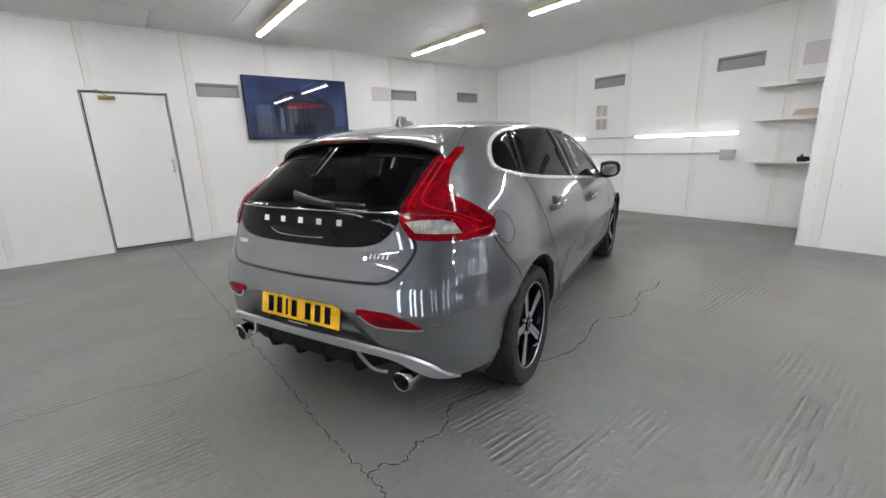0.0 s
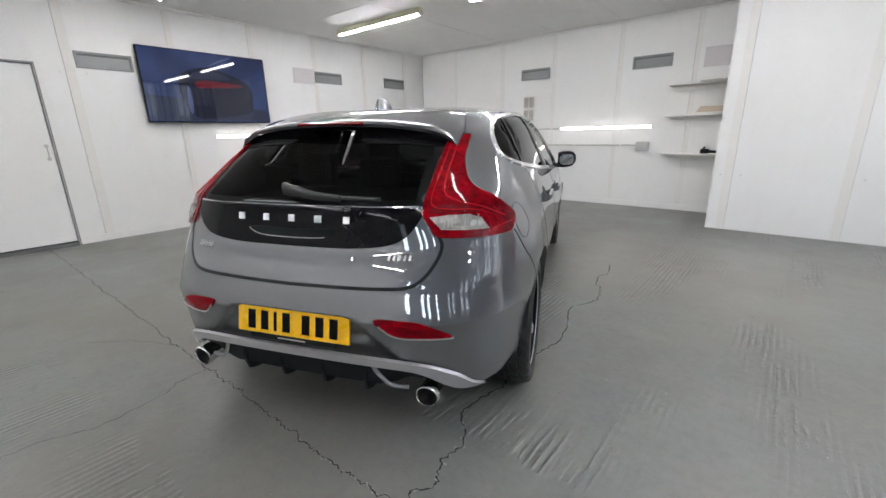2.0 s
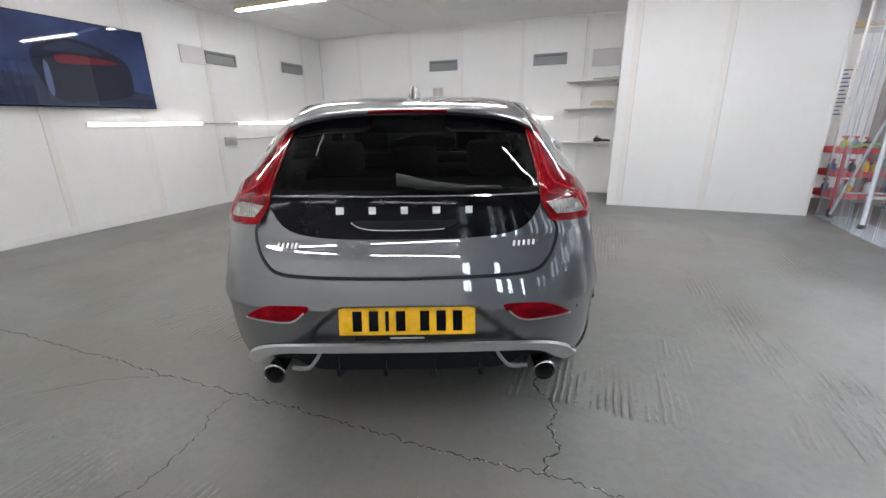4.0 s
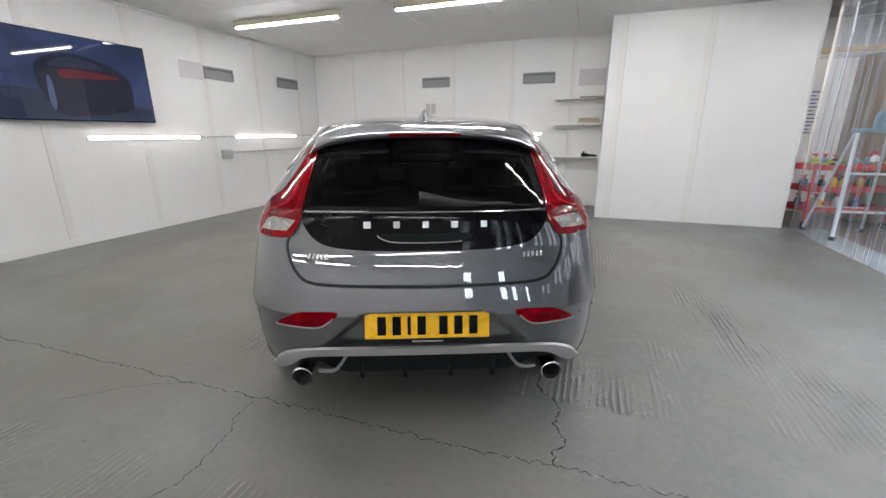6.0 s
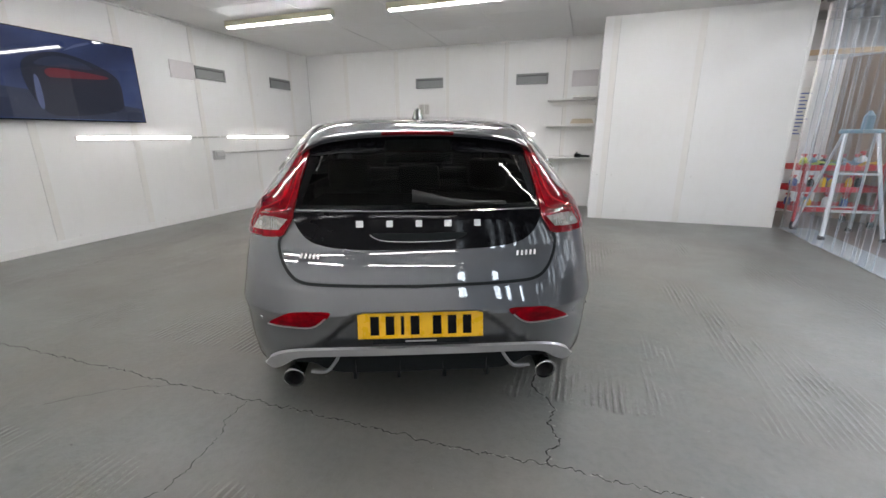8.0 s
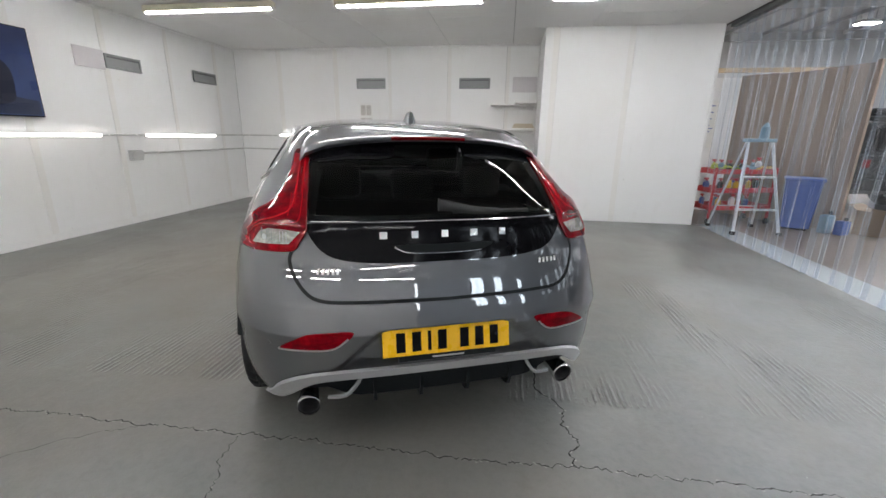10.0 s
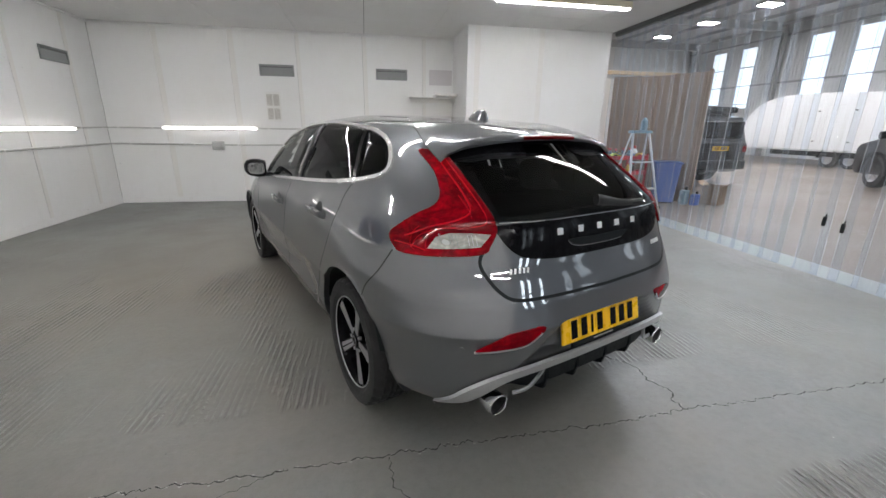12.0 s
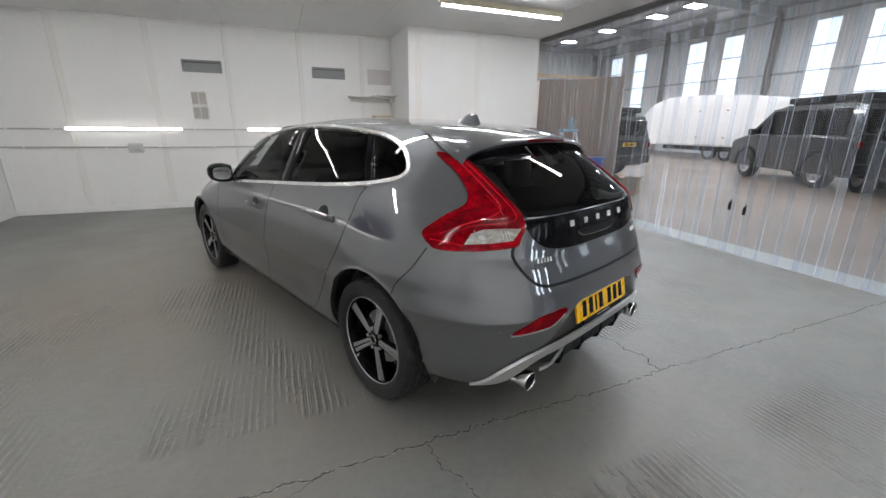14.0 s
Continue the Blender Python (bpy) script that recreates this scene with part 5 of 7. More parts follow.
def socket_box(m, label):
    o = thing("socket_box", m, label, "socket", "socket boxes")
    bm = bmesh.new()
    add_box(bm, -0.10, 0, -0.075, 0.10, 0.06, 0.075, bevel=0.008)
    part("box", bm, GREY_PLASTIC, o)
    bm = bmesh.new()
    add_box(bm, -0.088, 0.058, -0.03, 0.088, 0.085, 0.062, bevel=0.008)
    part("flap", bm, GREY_PLASTIC, o)
    return o


socket_box(Matrix.Translation((XL, 5.0, 1.005)) @ pose(0, 0, 0, 0, 0, -90), "pale weatherproof socket box on the white wall")
socket_box(Matrix.Translation((-5.13, YB, 1.02)) @ pose(0, 0, 0, 0, 0, 180), "pale weatherproof socket box on the white wall")
socket_box(Matrix.Translation((-1.99, YB, 1.01)) @ pose(0, 0, 0, 0, 0, 180), "pale weatherproof socket box beside the shelves")


def vent(m, w=0.58, h=0.19):
    o = thing("wall_vent", m, "grey metal wall vent with a recessed flap", "vent", "wall vents")
    bm = bmesh.new()
    t = 0.028
    add_box(bm, -w / 2, 0, h / 2 - t, w / 2, 0.022, h / 2, bevel=0.004)
    add_box(bm, -w / 2, 0, -h / 2, w / 2, 0.022, -h / 2 + t, bevel=0.004)
    add_box(bm, -w / 2, 0, -h / 2 + t, -w / 2 + t, 0.022, h / 2 - t, bevel=0.004)
    add_box(bm, w / 2 - t, 0, -h / 2 + t, w / 2, 0.022, h / 2 - t, bevel=0.004)
    part("frame", bm, VENT, o)
    bm = bmesh.new()
    add_box(bm, -w / 2 + t, 0.0, -h / 2 + t, w / 2 - t, 0.004, h / 2 - t)
    part("backing", bm, VENT_DARK, o)
    bm = bmesh.new()
    add_box(bm, -w / 2 + t + 0.004, -0.003, -h / 2 + t + 0.002, w / 2 - t - 0.004, 0.004, h / 2 - t - 0.02, m=pose(0, 0.008, 0, 6, 0, 0))
    part("flap", bm, VENT, o)
    return o


for y, z in ((1.765, 2.215), (5.085, 2.29), (6.755, 2.315)):
    vent(Matrix.Translation((XL, y, z)) @ pose(0, 0, 0, 0, 0, -90))
for x, z in ((-4.005, 2.315), (-1.98, 2.31)):
    vent(Matrix.Translation((x, YB, z)) @ pose(0, 0, 0, 0, 0, 180))

GREY_CARD = plain("pale_lilac_board", (0.62, 0.59, 0.60), 0.5)
for m, w, h, lab in ((Matrix.Translation((XL, 4.58, 2.29)) @ pose(0, 0, 0, 0, 0, -90), 0.42, 0.25, "pale blanking board screwed beside a vent"),
                     (Matrix.Translation((-1.05, YB, 2.285)) @ pose(0, 0, 0, 0, 0, 180), 0.44, 0.27, "pale blanking board above the shelves")):
    o = thing("blanking_board", m, lab, "board", "blanking boards")
    bm = bmesh.new()
    add_box(bm, -w / 2, 0, -h / 2, w / 2, 0.012, h / 2, bevel=0.003)
    part("board", bm, GREY_CARD, o)
    for sx in (-1, 1):
        for sz in (-1, 1):
            bm = bmesh.new()
            add_tube(bm, (sx * (w / 2 - 0.02), 0.010, sz * (h / 2 - 0.02)), (sx * (w / 2 - 0.02), 0.015, sz * (h / 2 - 0.02)), 0.006, seg=8)
            part("screw", bm, STEEL, o)

# switch panel: four grilled squares
PALE = plain("pale_grille", (0.50, 0.47, 0.43), 0.55)
o = thing("grille_panel", Matrix.Translation((-4.12, YB, 1.70)) @ pose(0, 0, 0, 0, 0, 180), "pale beige panel of four ribbed grilles", "grille")
bm = bmesh.new()
add_box(bm, -0.125, 0, -0.25, 0.125, 0.010, 0.25, bevel=0.003)
part("backing", bm, WHITE_PLASTIC, o)
for sx in (-0.0575, 0.0575):
    for sz in (-0.12, 0.12):
        bm = bmesh.new()
        for k in range(8):
            add_box(bm, sx - 0.045 + k * 0.0122, 0.009, sz - 0.095, sx - 0.038 + k * 0.0122, 0.018, sz + 0.095)
        part("grille", bm, PALE, o)

# ---- television ----
SCREEN_BLUE, nt, b = material("screen_blue_glow")
g = noise_tex(nt, 1.2, 3, 0.5)
c = mixc(nt, ramp(nt, g, [(0.3, 0.0), (0.7, 1.0)]), (0.008, 0.014, 0.042), (0.026, 0.045, 0.12))
nt.links.new(c, b.inputs["Emission Color"])
b.inputs["Emission Strength"].default_value = 1.0
b.inputs["Base Color"].default_value = (0.01, 0.01, 0.012, 1)
b.inputs["Roughness"].default_value = 0.03


def glow(name, color, strength):
    m, nt, b = material(name)
    b.inputs["Base Color"].default_value = (0.008, 0.008, 0.01, 1)
    b.inputs["Roughness"].default_value = 0.03
    b.inputs["Emission Color"].default_value = (*color, 1)
    b.inputs["Emission Strength"].default_value = strength
    return m


SCREEN_DARK = glow("screen_dark", (0.006, 0.008, 0.018), 1.0)
SCREEN_MID = glow("screen_mid", (0.014, 0.020, 0.040), 1.0)
SCREEN_RED = glow("screen_red", (0.085, 0.008, 0.014), 1.0)
SCREEN_PALE = glow("screen_pale", (0.05, 0.065, 0.13), 1.0)
tv = thing("television", Matrix.Translation((XL, 2.945, 1.975)) @ pose(0, 0, 0, 0, 0, -90), "large wall-mounted television showing a dark car picture", "television")
bm = bmesh.new()
add_box(bm, -0.855, 0.05, -0.48, 0.855, 0.095, 0.48, bevel=0.006)
part("case", bm, BLACK, tv)
bm = bmesh.new()
add_box(bm, -0.3, 0.0, -0.2, 0.3, 0.06, 0.2)
part("wall_bracket", bm, BLACK, tv)
bm = bmesh.new()
add_box(bm, -0.842, 0.090, -0.464, 0.842, 0.097, 0.468)
screen = part("screen", bm, SCREEN_BLUE, tv, "glowing blue screen picture")


def screen_shape(name, pts, mat, level):
    bm = bmesh.new()
    poly = [(-p[0], p[1]) for p in pts] if name == "picture_floor" else spline([(-p[0], p[1]) for p in pts], 4, True)
    a = [bm.verts.new((x, 0.0975 + level * 0.0012, z)) for x, z in poly]
    bm.faces.new(a)
    part(name, bm, mat, screen)


screen_shape("picture_floor", [(-0.82, -0.455), (0.82, -0.455), (0.82, -0.30), (0.1, -0.2), (-0.82, -0.12)], SCREEN_MID, 1)
screen_shape("picture_car", [(-0.42, 0.02), (-0.36, 0.17), (-0.1, 0.27), (0.15, 0.25), (0.42, 0.16), (0.58, 0.04), (0.60, -0.18), (0.52, -0.34), (0.0, -0.42), (-0.25, -0.40), (-0.38, -0.2)], SCREEN_DARK, 2)
screen_shape("picture_roof", [(-0.30, 0.12), (-0.1, 0.23), (0.15, 0.21), (0.30, 0.13), (0.0, 0.12)], SCREEN_MID, 3)
screen_shape("picture_lamp", [(-0.2, 0.07), (-0.05, 0.1), (0.42, 0.07), (0.40, 0.03), (-0.05, 0.0), (-0.18, 0.0)], SCREEN_RED, 3)
screen_shape("picture_wheel", [(-0.32, 0.0), (-0.28, -0.05), (-0.28, -0.3), (-0.31, -0.36), (-0.34, -0.25)], SCREEN_PALE, 3)
screen_shape("picture_light", [(0.02, 0.30), (0.16, 0.36), (0.32, 0.425), (0.30, 0.44), (0.14, 0.38)], SCREEN_PALE, 3)

# ---- shelves in the recess ----
SHELF = plain("white_shelf_board", (0.80, 0.79, 0.76), 0.5)
CARD = plain("beige_board", (0.58, 0.50, 0.38), 0.75)


def shelf(z, depth, label):
    o = thing("wall_shelf", pose(-1.655, YB - depth, z), label, "shelf", "wall shelves")
    bm = bmesh.new()
    add_box(bm, 0, 0, 0, 0.84, depth, 0.022, bevel=0.003)
    part("board", bm, SHELF, o)
    bm = bmesh.new()
    add_box(bm, 0.06, depth - 0.03, -0.07, 0.84, depth, -0.004, bevel=0.003)
    part("wall_batten", bm, SHELF, o)
    bm = bmesh.new()
    add_box(bm, 0.80, 0.02, -0.07, 0.838, depth - 0.03, -0.003, bevel=0.003)
    part("end_batten", bm, SHELF, o)
    return o


shelf(1.905, 0.28, "white painted board shelf across the recess")
shelf(1.462, 0.28, "white painted board shelf with a stack of boards")
shelf(0.893, 0.28, "white painted board shelf, slightly bowed")
o = thing("loose_board", pose(-1.21, YB - 0.52, 1.927), "short white board lying on the top shelf", "board")
bm = bmesh.new()
add_box(bm, 0, 0, 0, 0.38, 0.51, 0.035, bevel=0.003)
part("board", bm, SHELF, o)
random.seed(3)
for k in range(4):
    o = thing("card_sheet", pose(-1.25 + 0.015 * k, YB - 0.29 + 0.005 * k, 1.484 + 0.026 * k, 0, 0, random.uniform(-3, 3)), "beige board lying in a stack on the shelf", "board", "stacked boards")
    bm = bmesh.new()
    add_box(bm, 0, 0, 0, 0.42 - 0.03 * k, 0.28, 0.025, bevel=0.003)
    part("board", bm, CARD if k else SHELF, o)
o = thing("power_tool", pose(-1.13, YB - 0.22, 0.915), "small black hand tool lying on the lowest shelf", "tool")
bm = bmesh.new()
add_box(bm, 0.0, 0.0, 0.0, 0.12, 0.09, 0.07, bevel=0.02)
part("tool_body", bm, BLACK, o, "", True)
bm = bmesh.new()
add_tube(bm, (0.10, 0.05, 0.03), (0.27, 0.07, 0.022), 0.022, 0.018, 12)
part("tool_grip", bm, BLACK, o, "", True)
bm = bmesh.new()
add_tube(bm, (0.04, 0.05, 0.06), (0.05, 0.05, 0.10), 0.018, 0.012, 12)
part("tool_knob", bm, BLACK, o, "", True)

# ---- strip curtain between booth and hall ----
rail = thing("curtain_rail", pose(CURX, COLY, H), "dark steel rail that carries the strip curtain", "rail")
bm = bmesh.new()
add_box(bm, -0.05, YF - COLY, -0.055, 0.02, 0.0, 0.0)
part("channel", bm, VENT_DARK, rail)
curtain = thing("strip_curtain", pose(CURX, COLY, 0), "clear plastic strip curtain hanging to the floor", "strip curtain")
random.seed(21)
STRIP_W, PITCH = 0.25, 0.19
for k in range(int((COLY - YF) / PITCH)):
    bm = bmesh.new()
    bow = random.uniform(0.002, 0.005) * (1 if k % 2 else -1)
    tilt = random.uniform(-0.02, 0.02)
    lean = random.uniform(-0.012, 0.012)
    net = []
    for i, z in enumerate(np.concatenate([[0.006, 0.008, 0.03], np.linspace(0.09, H - 0.05, 8)])):
        f = (H - z) / H
        curl = (-0.022, -0.012, -0.004)[i] if i < 3 else 0.0
        net.append([bm.verts.new((curl + (0.004 if k % 2 else -0.004) + bow * (1 - (2 * u - 1) ** 2) + lean * f + 0.006 * math.sin(3.1 * z + k), -k * PITCH - (u - 0.5) * STRIP_W + tilt * f - 0.09, z)) for u in np.linspace(0, 1, 7)])
    for r0, r1 in zip(net, net[1:]):
        for j in range(6):
            bm.faces.new((r0[j], r0[j + 1], r1[j + 1], r1[j]))
    ob = part("plastic_strip", bm, CURTAIN_DULL if k > 8 and k % 5 in (0, 3) else CURTAIN, curtain, "", True, 80)
    # thickened, milky edges of each strip
    for u in (0, 6):
        bm = bmesh.new()
        pts = [(((0.004 if k % 2 else -0.004) + bow * (1 - (2 * u / 6 - 1) ** 2) + lean * ((H - z) / H) + 0.006 * math.sin(3.1 * z + k)), -k * PITCH - (u / 6 - 0.5) * STRIP_W + tilt * ((H - z) / H) - 0.09, z) for z in np.linspace(0.012, H - 0.05, 9)]
        for a, b in zip(pts, pts[1:]):
            add_tube(bm, a, b, 0.0018, seg=4, caps=False)
        ob = part("strip_edge", bm, EDGE, curtain)
for y, z in ((2.54, 0.55), (2.37, 0.52)):
    o = thing("curtain_tag", pose(CURX - 0.045, y, z), "small black tag hanging on the strip curtain", "tag", "curtain tags")
    bm = bmesh.new()
    add_box(bm, -0.012, -0.014, -0.045, 0.012, 0.014, 0.045, bevel=0.005)
    part("tag", bm, BLACK, o)
    bm = bmesh.new()
    add_box(bm, 0.004, -0.004, 0.04, 0.014, 0.004, 0.07)
    part("clip", bm, BLACK, o)

# ---- the hall beyond ----
HX0, HX1, HY0, HY1, HZ = CURX, 21.0, -12.0, 28.0, 7.2
bm = bmesh.new()
add_box(bm, HX0 + 0.001, HY0, -0.2, HX1 + 0.2, HY1, -0.003)
add_box(bm, -9, YB + 0.2, -0.2, HX0, HY1, -0.003)
setting("hall_floor", bm, HALL_FLOOR, "pale dusty concrete hall floor", "floor")
bm = bmesh.new()
add_box(bm, HX0 + 0.001, YF, -0.1, HX0 + 0.42, COLY + 0.1, 0.001)
setting("floor_apron", bm, APRON, "pale worn painted strip of floor outside the curtain", "floor strip")
WINS = [(-9.6, -8.5), (-7.4, -6.3), (-3.2, -2.1), (-1.0, 0.1), (3.2, 4.3), (5.4, 6.5), (9.6, 10.8), (11.8, 12.85), (16.05, 17.2), (18.2, 19.4), (22.5, 23.6), (24.7, 25.8)]
WZ0, WZ1 = 2.75, 6.35
# out of view; added for reflections and brightness on the car's rear
SOUTH_WINS = [(2.9, 4.0), (5.1, 6.2), (9.3, 10.4), (11.5, 12.6), (15.7, 16.8)]
bm = bmesh.new()
add_box(bm, HX1, HY0, 0, HX1 + 0.2, HY1, WZ0)
add_box(bm, HX1, HY0, WZ1, HX1 + 0.2, HY1, HZ + 0.6)
ys_ = [HY0] + [v for w in WINS for v in w] + [HY1]
for a, b in zip(ys_[::2], ys_[1::2]):
    add_box(bm, HX1, a, WZ0, HX1 + 0.2, b, WZ1)
hall_wall = setting("hall_wall_east", bm, CLAD, "grey corrugated metal hall wall with tall windows", "wall")
bm = bmesh.new()
add_box(bm, HX0 - 12, HY1, 0, HX1 + 0.2, HY1 + 0.2, HZ + 0.6)
setting("hall_wall_north", bm, CLAD, "grey corrugated metal hall wall", "wall")
bm = bmesh.new()
add_box(bm, HX0, HY0 - 0.2, 0, HX1 + 0.2, HY0, WZ0 - 1.2)
add_box(bm, HX0, HY0 - 0.2, WZ1, HX1 + 0.2, HY0, HZ + 0.6)
xs_ = [HX0] + [v for w in SOUTH_WINS for v in w] + [HX1 + 0.2]
for a, b in zip(xs_[::2], xs_[1::2]):
    add_box(bm, a, HY0 - 0.2, WZ0 - 1.2, b, HY0, WZ1)
setting("hall_wall_south", bm, CLAD, "grey corrugated metal hall wall", "wall")
bm = bmesh.new()
add_box(bm, HX0 - 12.2, YB + 0.2, 0, HX0 - 12, HY1, HZ + 0.6)
add_box(bm, HX0 - 12, YB + 0.15, H + 0.12, HX0, YB + 0.2, HZ + 0.6)
add_box(bm, HX0 - 0.06, HY0, H + 0.12, HX0, YB + 0.15, HZ + 0.6)
setting("hall_wall_west", bm, CLAD, "grey hall wall above the booth", "wall")
bm = bmesh.new()
add_box(bm, HX0 - 12.2, HY0 - 0.2, HZ, HX1 + 0.2, HY1 + 0.2, HZ + 0.15)
setting("hall_roof", bm, ROOF, "grey ribbed hall roof", "roof")
def hall_window(m, w, h, glow_mat, label):
    """A tall glazed opening: own y along the wall, own x outwards."""
    o = thing("hall_window", m, label, "window", "hall windows")
    bm = bmesh.new()
    for z in (0.0, 0.27, 1.35, 2.43, h - 0.05):
        add_box(bm, 0.01, -w / 2, z, 0.07, w / 2, z + 0.06)
    for y in (-w / 2, w / 2 - 0.05):
        add_box(bm, 0.012, y, 0, 0.068, y + 0.05, h)
    part("window_frame", bm, CLAD, o)
    for z0, z1 in ((0.06, 0.27), (0.33, 1.35), (1.41, 2.43), (2.49, h - 0.05)):
        bm = bmesh.new()
        add_box(bm, 0.035, -w / 2 + 0.05, z0, 0.045, w / 2 - 0.05, z1)
        part("pane", bm, glow_mat, o, "frosted pane bright with daylight")


for a, b in WINS:
    hall_window(pose(HX1, (a + b) / 2, WZ0), b - a, WZ1 - WZ0, PANE_DAY, "tall hall window with bright frosted panes")
for a, b in SOUTH_WINS:
    hall_window(pose((a + b) / 2, HY0, WZ0 - 1.2, 0, 0, -90), b - a, WZ1 - WZ0 + 1.2, PANE_BOOST, "tall hall window out of view, its panes glowing to brighten the car's tail")
# steel frame
for y in (-11.4, -5.0, 2.8, 7.9, 14.4, 20.8, 27.0):
    o = thing("steel_column", pose(HX1 - 0.2, y, 0), "grey steel column of the hall frame", "column", "hall columns")
    bm = bmesh.new()
    add_box(bm, -0.12, -0.10, 0, 0.12, -0.08, HZ - 0.3)
    add_box(bm, -0.12, 0.08, 0, 0.12, 0.10, HZ - 0.3)
    add_box(bm, -0.01, -0.08, 0, 0.01, 0.08, HZ - 0.3)
    part("column", bm, BEAM, o)
    o = thing("roof_beam", pose(HX0, y, HZ - 0.35), "grey steel roof beam", "beam", "roof beams")
    bm = bmesh.new()
    add_box(bm, 0, -0.10, 0.30, HX1 - HX0 - 0.1, 0.10, 0.34)
    add_box(bm, 0, -0.10, -0.10, HX1 - HX0 - 0.1, 0.10, -0.06)
    add_box(bm, 0, -0.012, -0.06, HX1 - HX0 - 0.1, 0.012, 0.30)
    part("beam", bm, BEAM, o)
for x in (4.5, 6.5, 8.5, 10.5, 12.5, 14.5, 16.5, 18.5, 20.5):
    o = thing("roof_purlin", pose(x, HY0, HZ - 0.02), "thin grey roof purlin", "purlin", "roof purlins")
    bm = bmesh.new()
    add_box(bm, -0.03, 0, -0.16, 0.03, HY1 - HY0, 0.0)
    part("purlin", bm, BEAM, o)
for z in (1.6, 4.1, 6.6):
    o = thing("wall_rail", pose(HX1 - 0.06, HY0, z), "horizontal grey cladding rail", "rail", "cladding rails")
    bm = bmesh.new()
    for a, b in zip(ys_[::2], ys_[1::2]) if z == 4.1 else ((HY0, HY1),):
        add_box(bm, -0.04, a - HY0 + 0.02, -0.05, 0.06, b - HY0 - 0.02, 0.05)
    part("rail", bm, BEAM, o)
for x in (6.4, 14.6):
    for y in (2.0, 5.4, 8.4, 11.0, 14.1, 16.1, 19.4, 22.7):
        o = thing("high_bay_lamp", pose(x, y, 6.55), "bright square high bay lamp under the roof", "lamp", "high bay lamps")
        bm = bmesh.new()
        add_box(bm, -0.42, -0.30, 0.0, 0.42, 0.30, 0.12, bevel=0.02)
        part("housing", bm, BEAM, o)
        bm = bmesh.new()
        add_box(bm, -0.38, -0.26, -0.012, 0.38, 0.26, 0.004)
        part("panel", bm, BAY, o, "glowing panel")
        bm = bmesh.new()
        for dx in (-0.3, 0.3):
            add_tube(bm, (dx, 0, 0.1), (dx, 0, 0.66), 0.008, seg=6)
        part("hanger", bm, BEAM, o)


# ---- vehicles in the hall ----
def prism(bm, outline, half, top_in=0.0, z_in=0.0, z_top=1.0, bevel=0.05):
    """Side outline (x, z) made as wide as 2 * half; above z_in it leans in by top_in."""
    def w(z):
        return half - top_in * max(0.0, (z - z_in) / (z_top - z_in)) if z_top > z_in else half
    a = [bm.verts.new((x, w(z), z)) for x, z in outline]
    b = [bm.verts.new((x, -w(z), z)) for x, z in outline]
    f1 = bm.faces.new(a)
    f2 = bm.faces.new(b[::-1])
    n = len(a)
    for k in range(n):
        bm.faces.new((a[k], b[k], b[(k + 1) % n], a[(k + 1) % n]))
    es = list(f1.edges) + list(f2.edges)
    bmesh.ops.bevel(bm, geom=es, offset=bevel, segments=3, affect="EDGES", profile=0.6)


def road_wheel(parent, x, y, r, w, s):
    hub = new("wheel")
    hub.parent = parent
    hub.matrix_basis = pose(x, y, r, 0, 0, 90 if s > 0 else -90)
    bm = bmesh.new()
    lathe(bm, [(-w / 2, r * 0.62), (-w / 2, r * 0.9), (-w * 0.42, r * 0.98), (-w * 0.3, r), (w * 0.3, r), (w * 0.42, r * 0.98), (w / 2, r * 0.9), (w / 2, r * 0.62)], 32)
    part("tyre", bm, RUBBER, hub, "", True)
    bm = bmesh.new()
    lathe(bm, [(w * 0.46, r * 0.64), (w * 0.40, r * 0.60), (w * 0.30, r * 0.5), (w * 0.36, r * 0.16), (w * 0.40, 0.002)], 24)
    part("rim", bm, SATIN, hub, "", True)
    for k in range(5):
        bm = bmesh.new()
        add_box(bm, w * 0.33, -0.03, r * 0.15, w * 0.44, 0.03, r * 0.62, m=pose(0, 0, 0, 72 * k, 0, 0))
        part("spoke", bm, SATIN, hub)


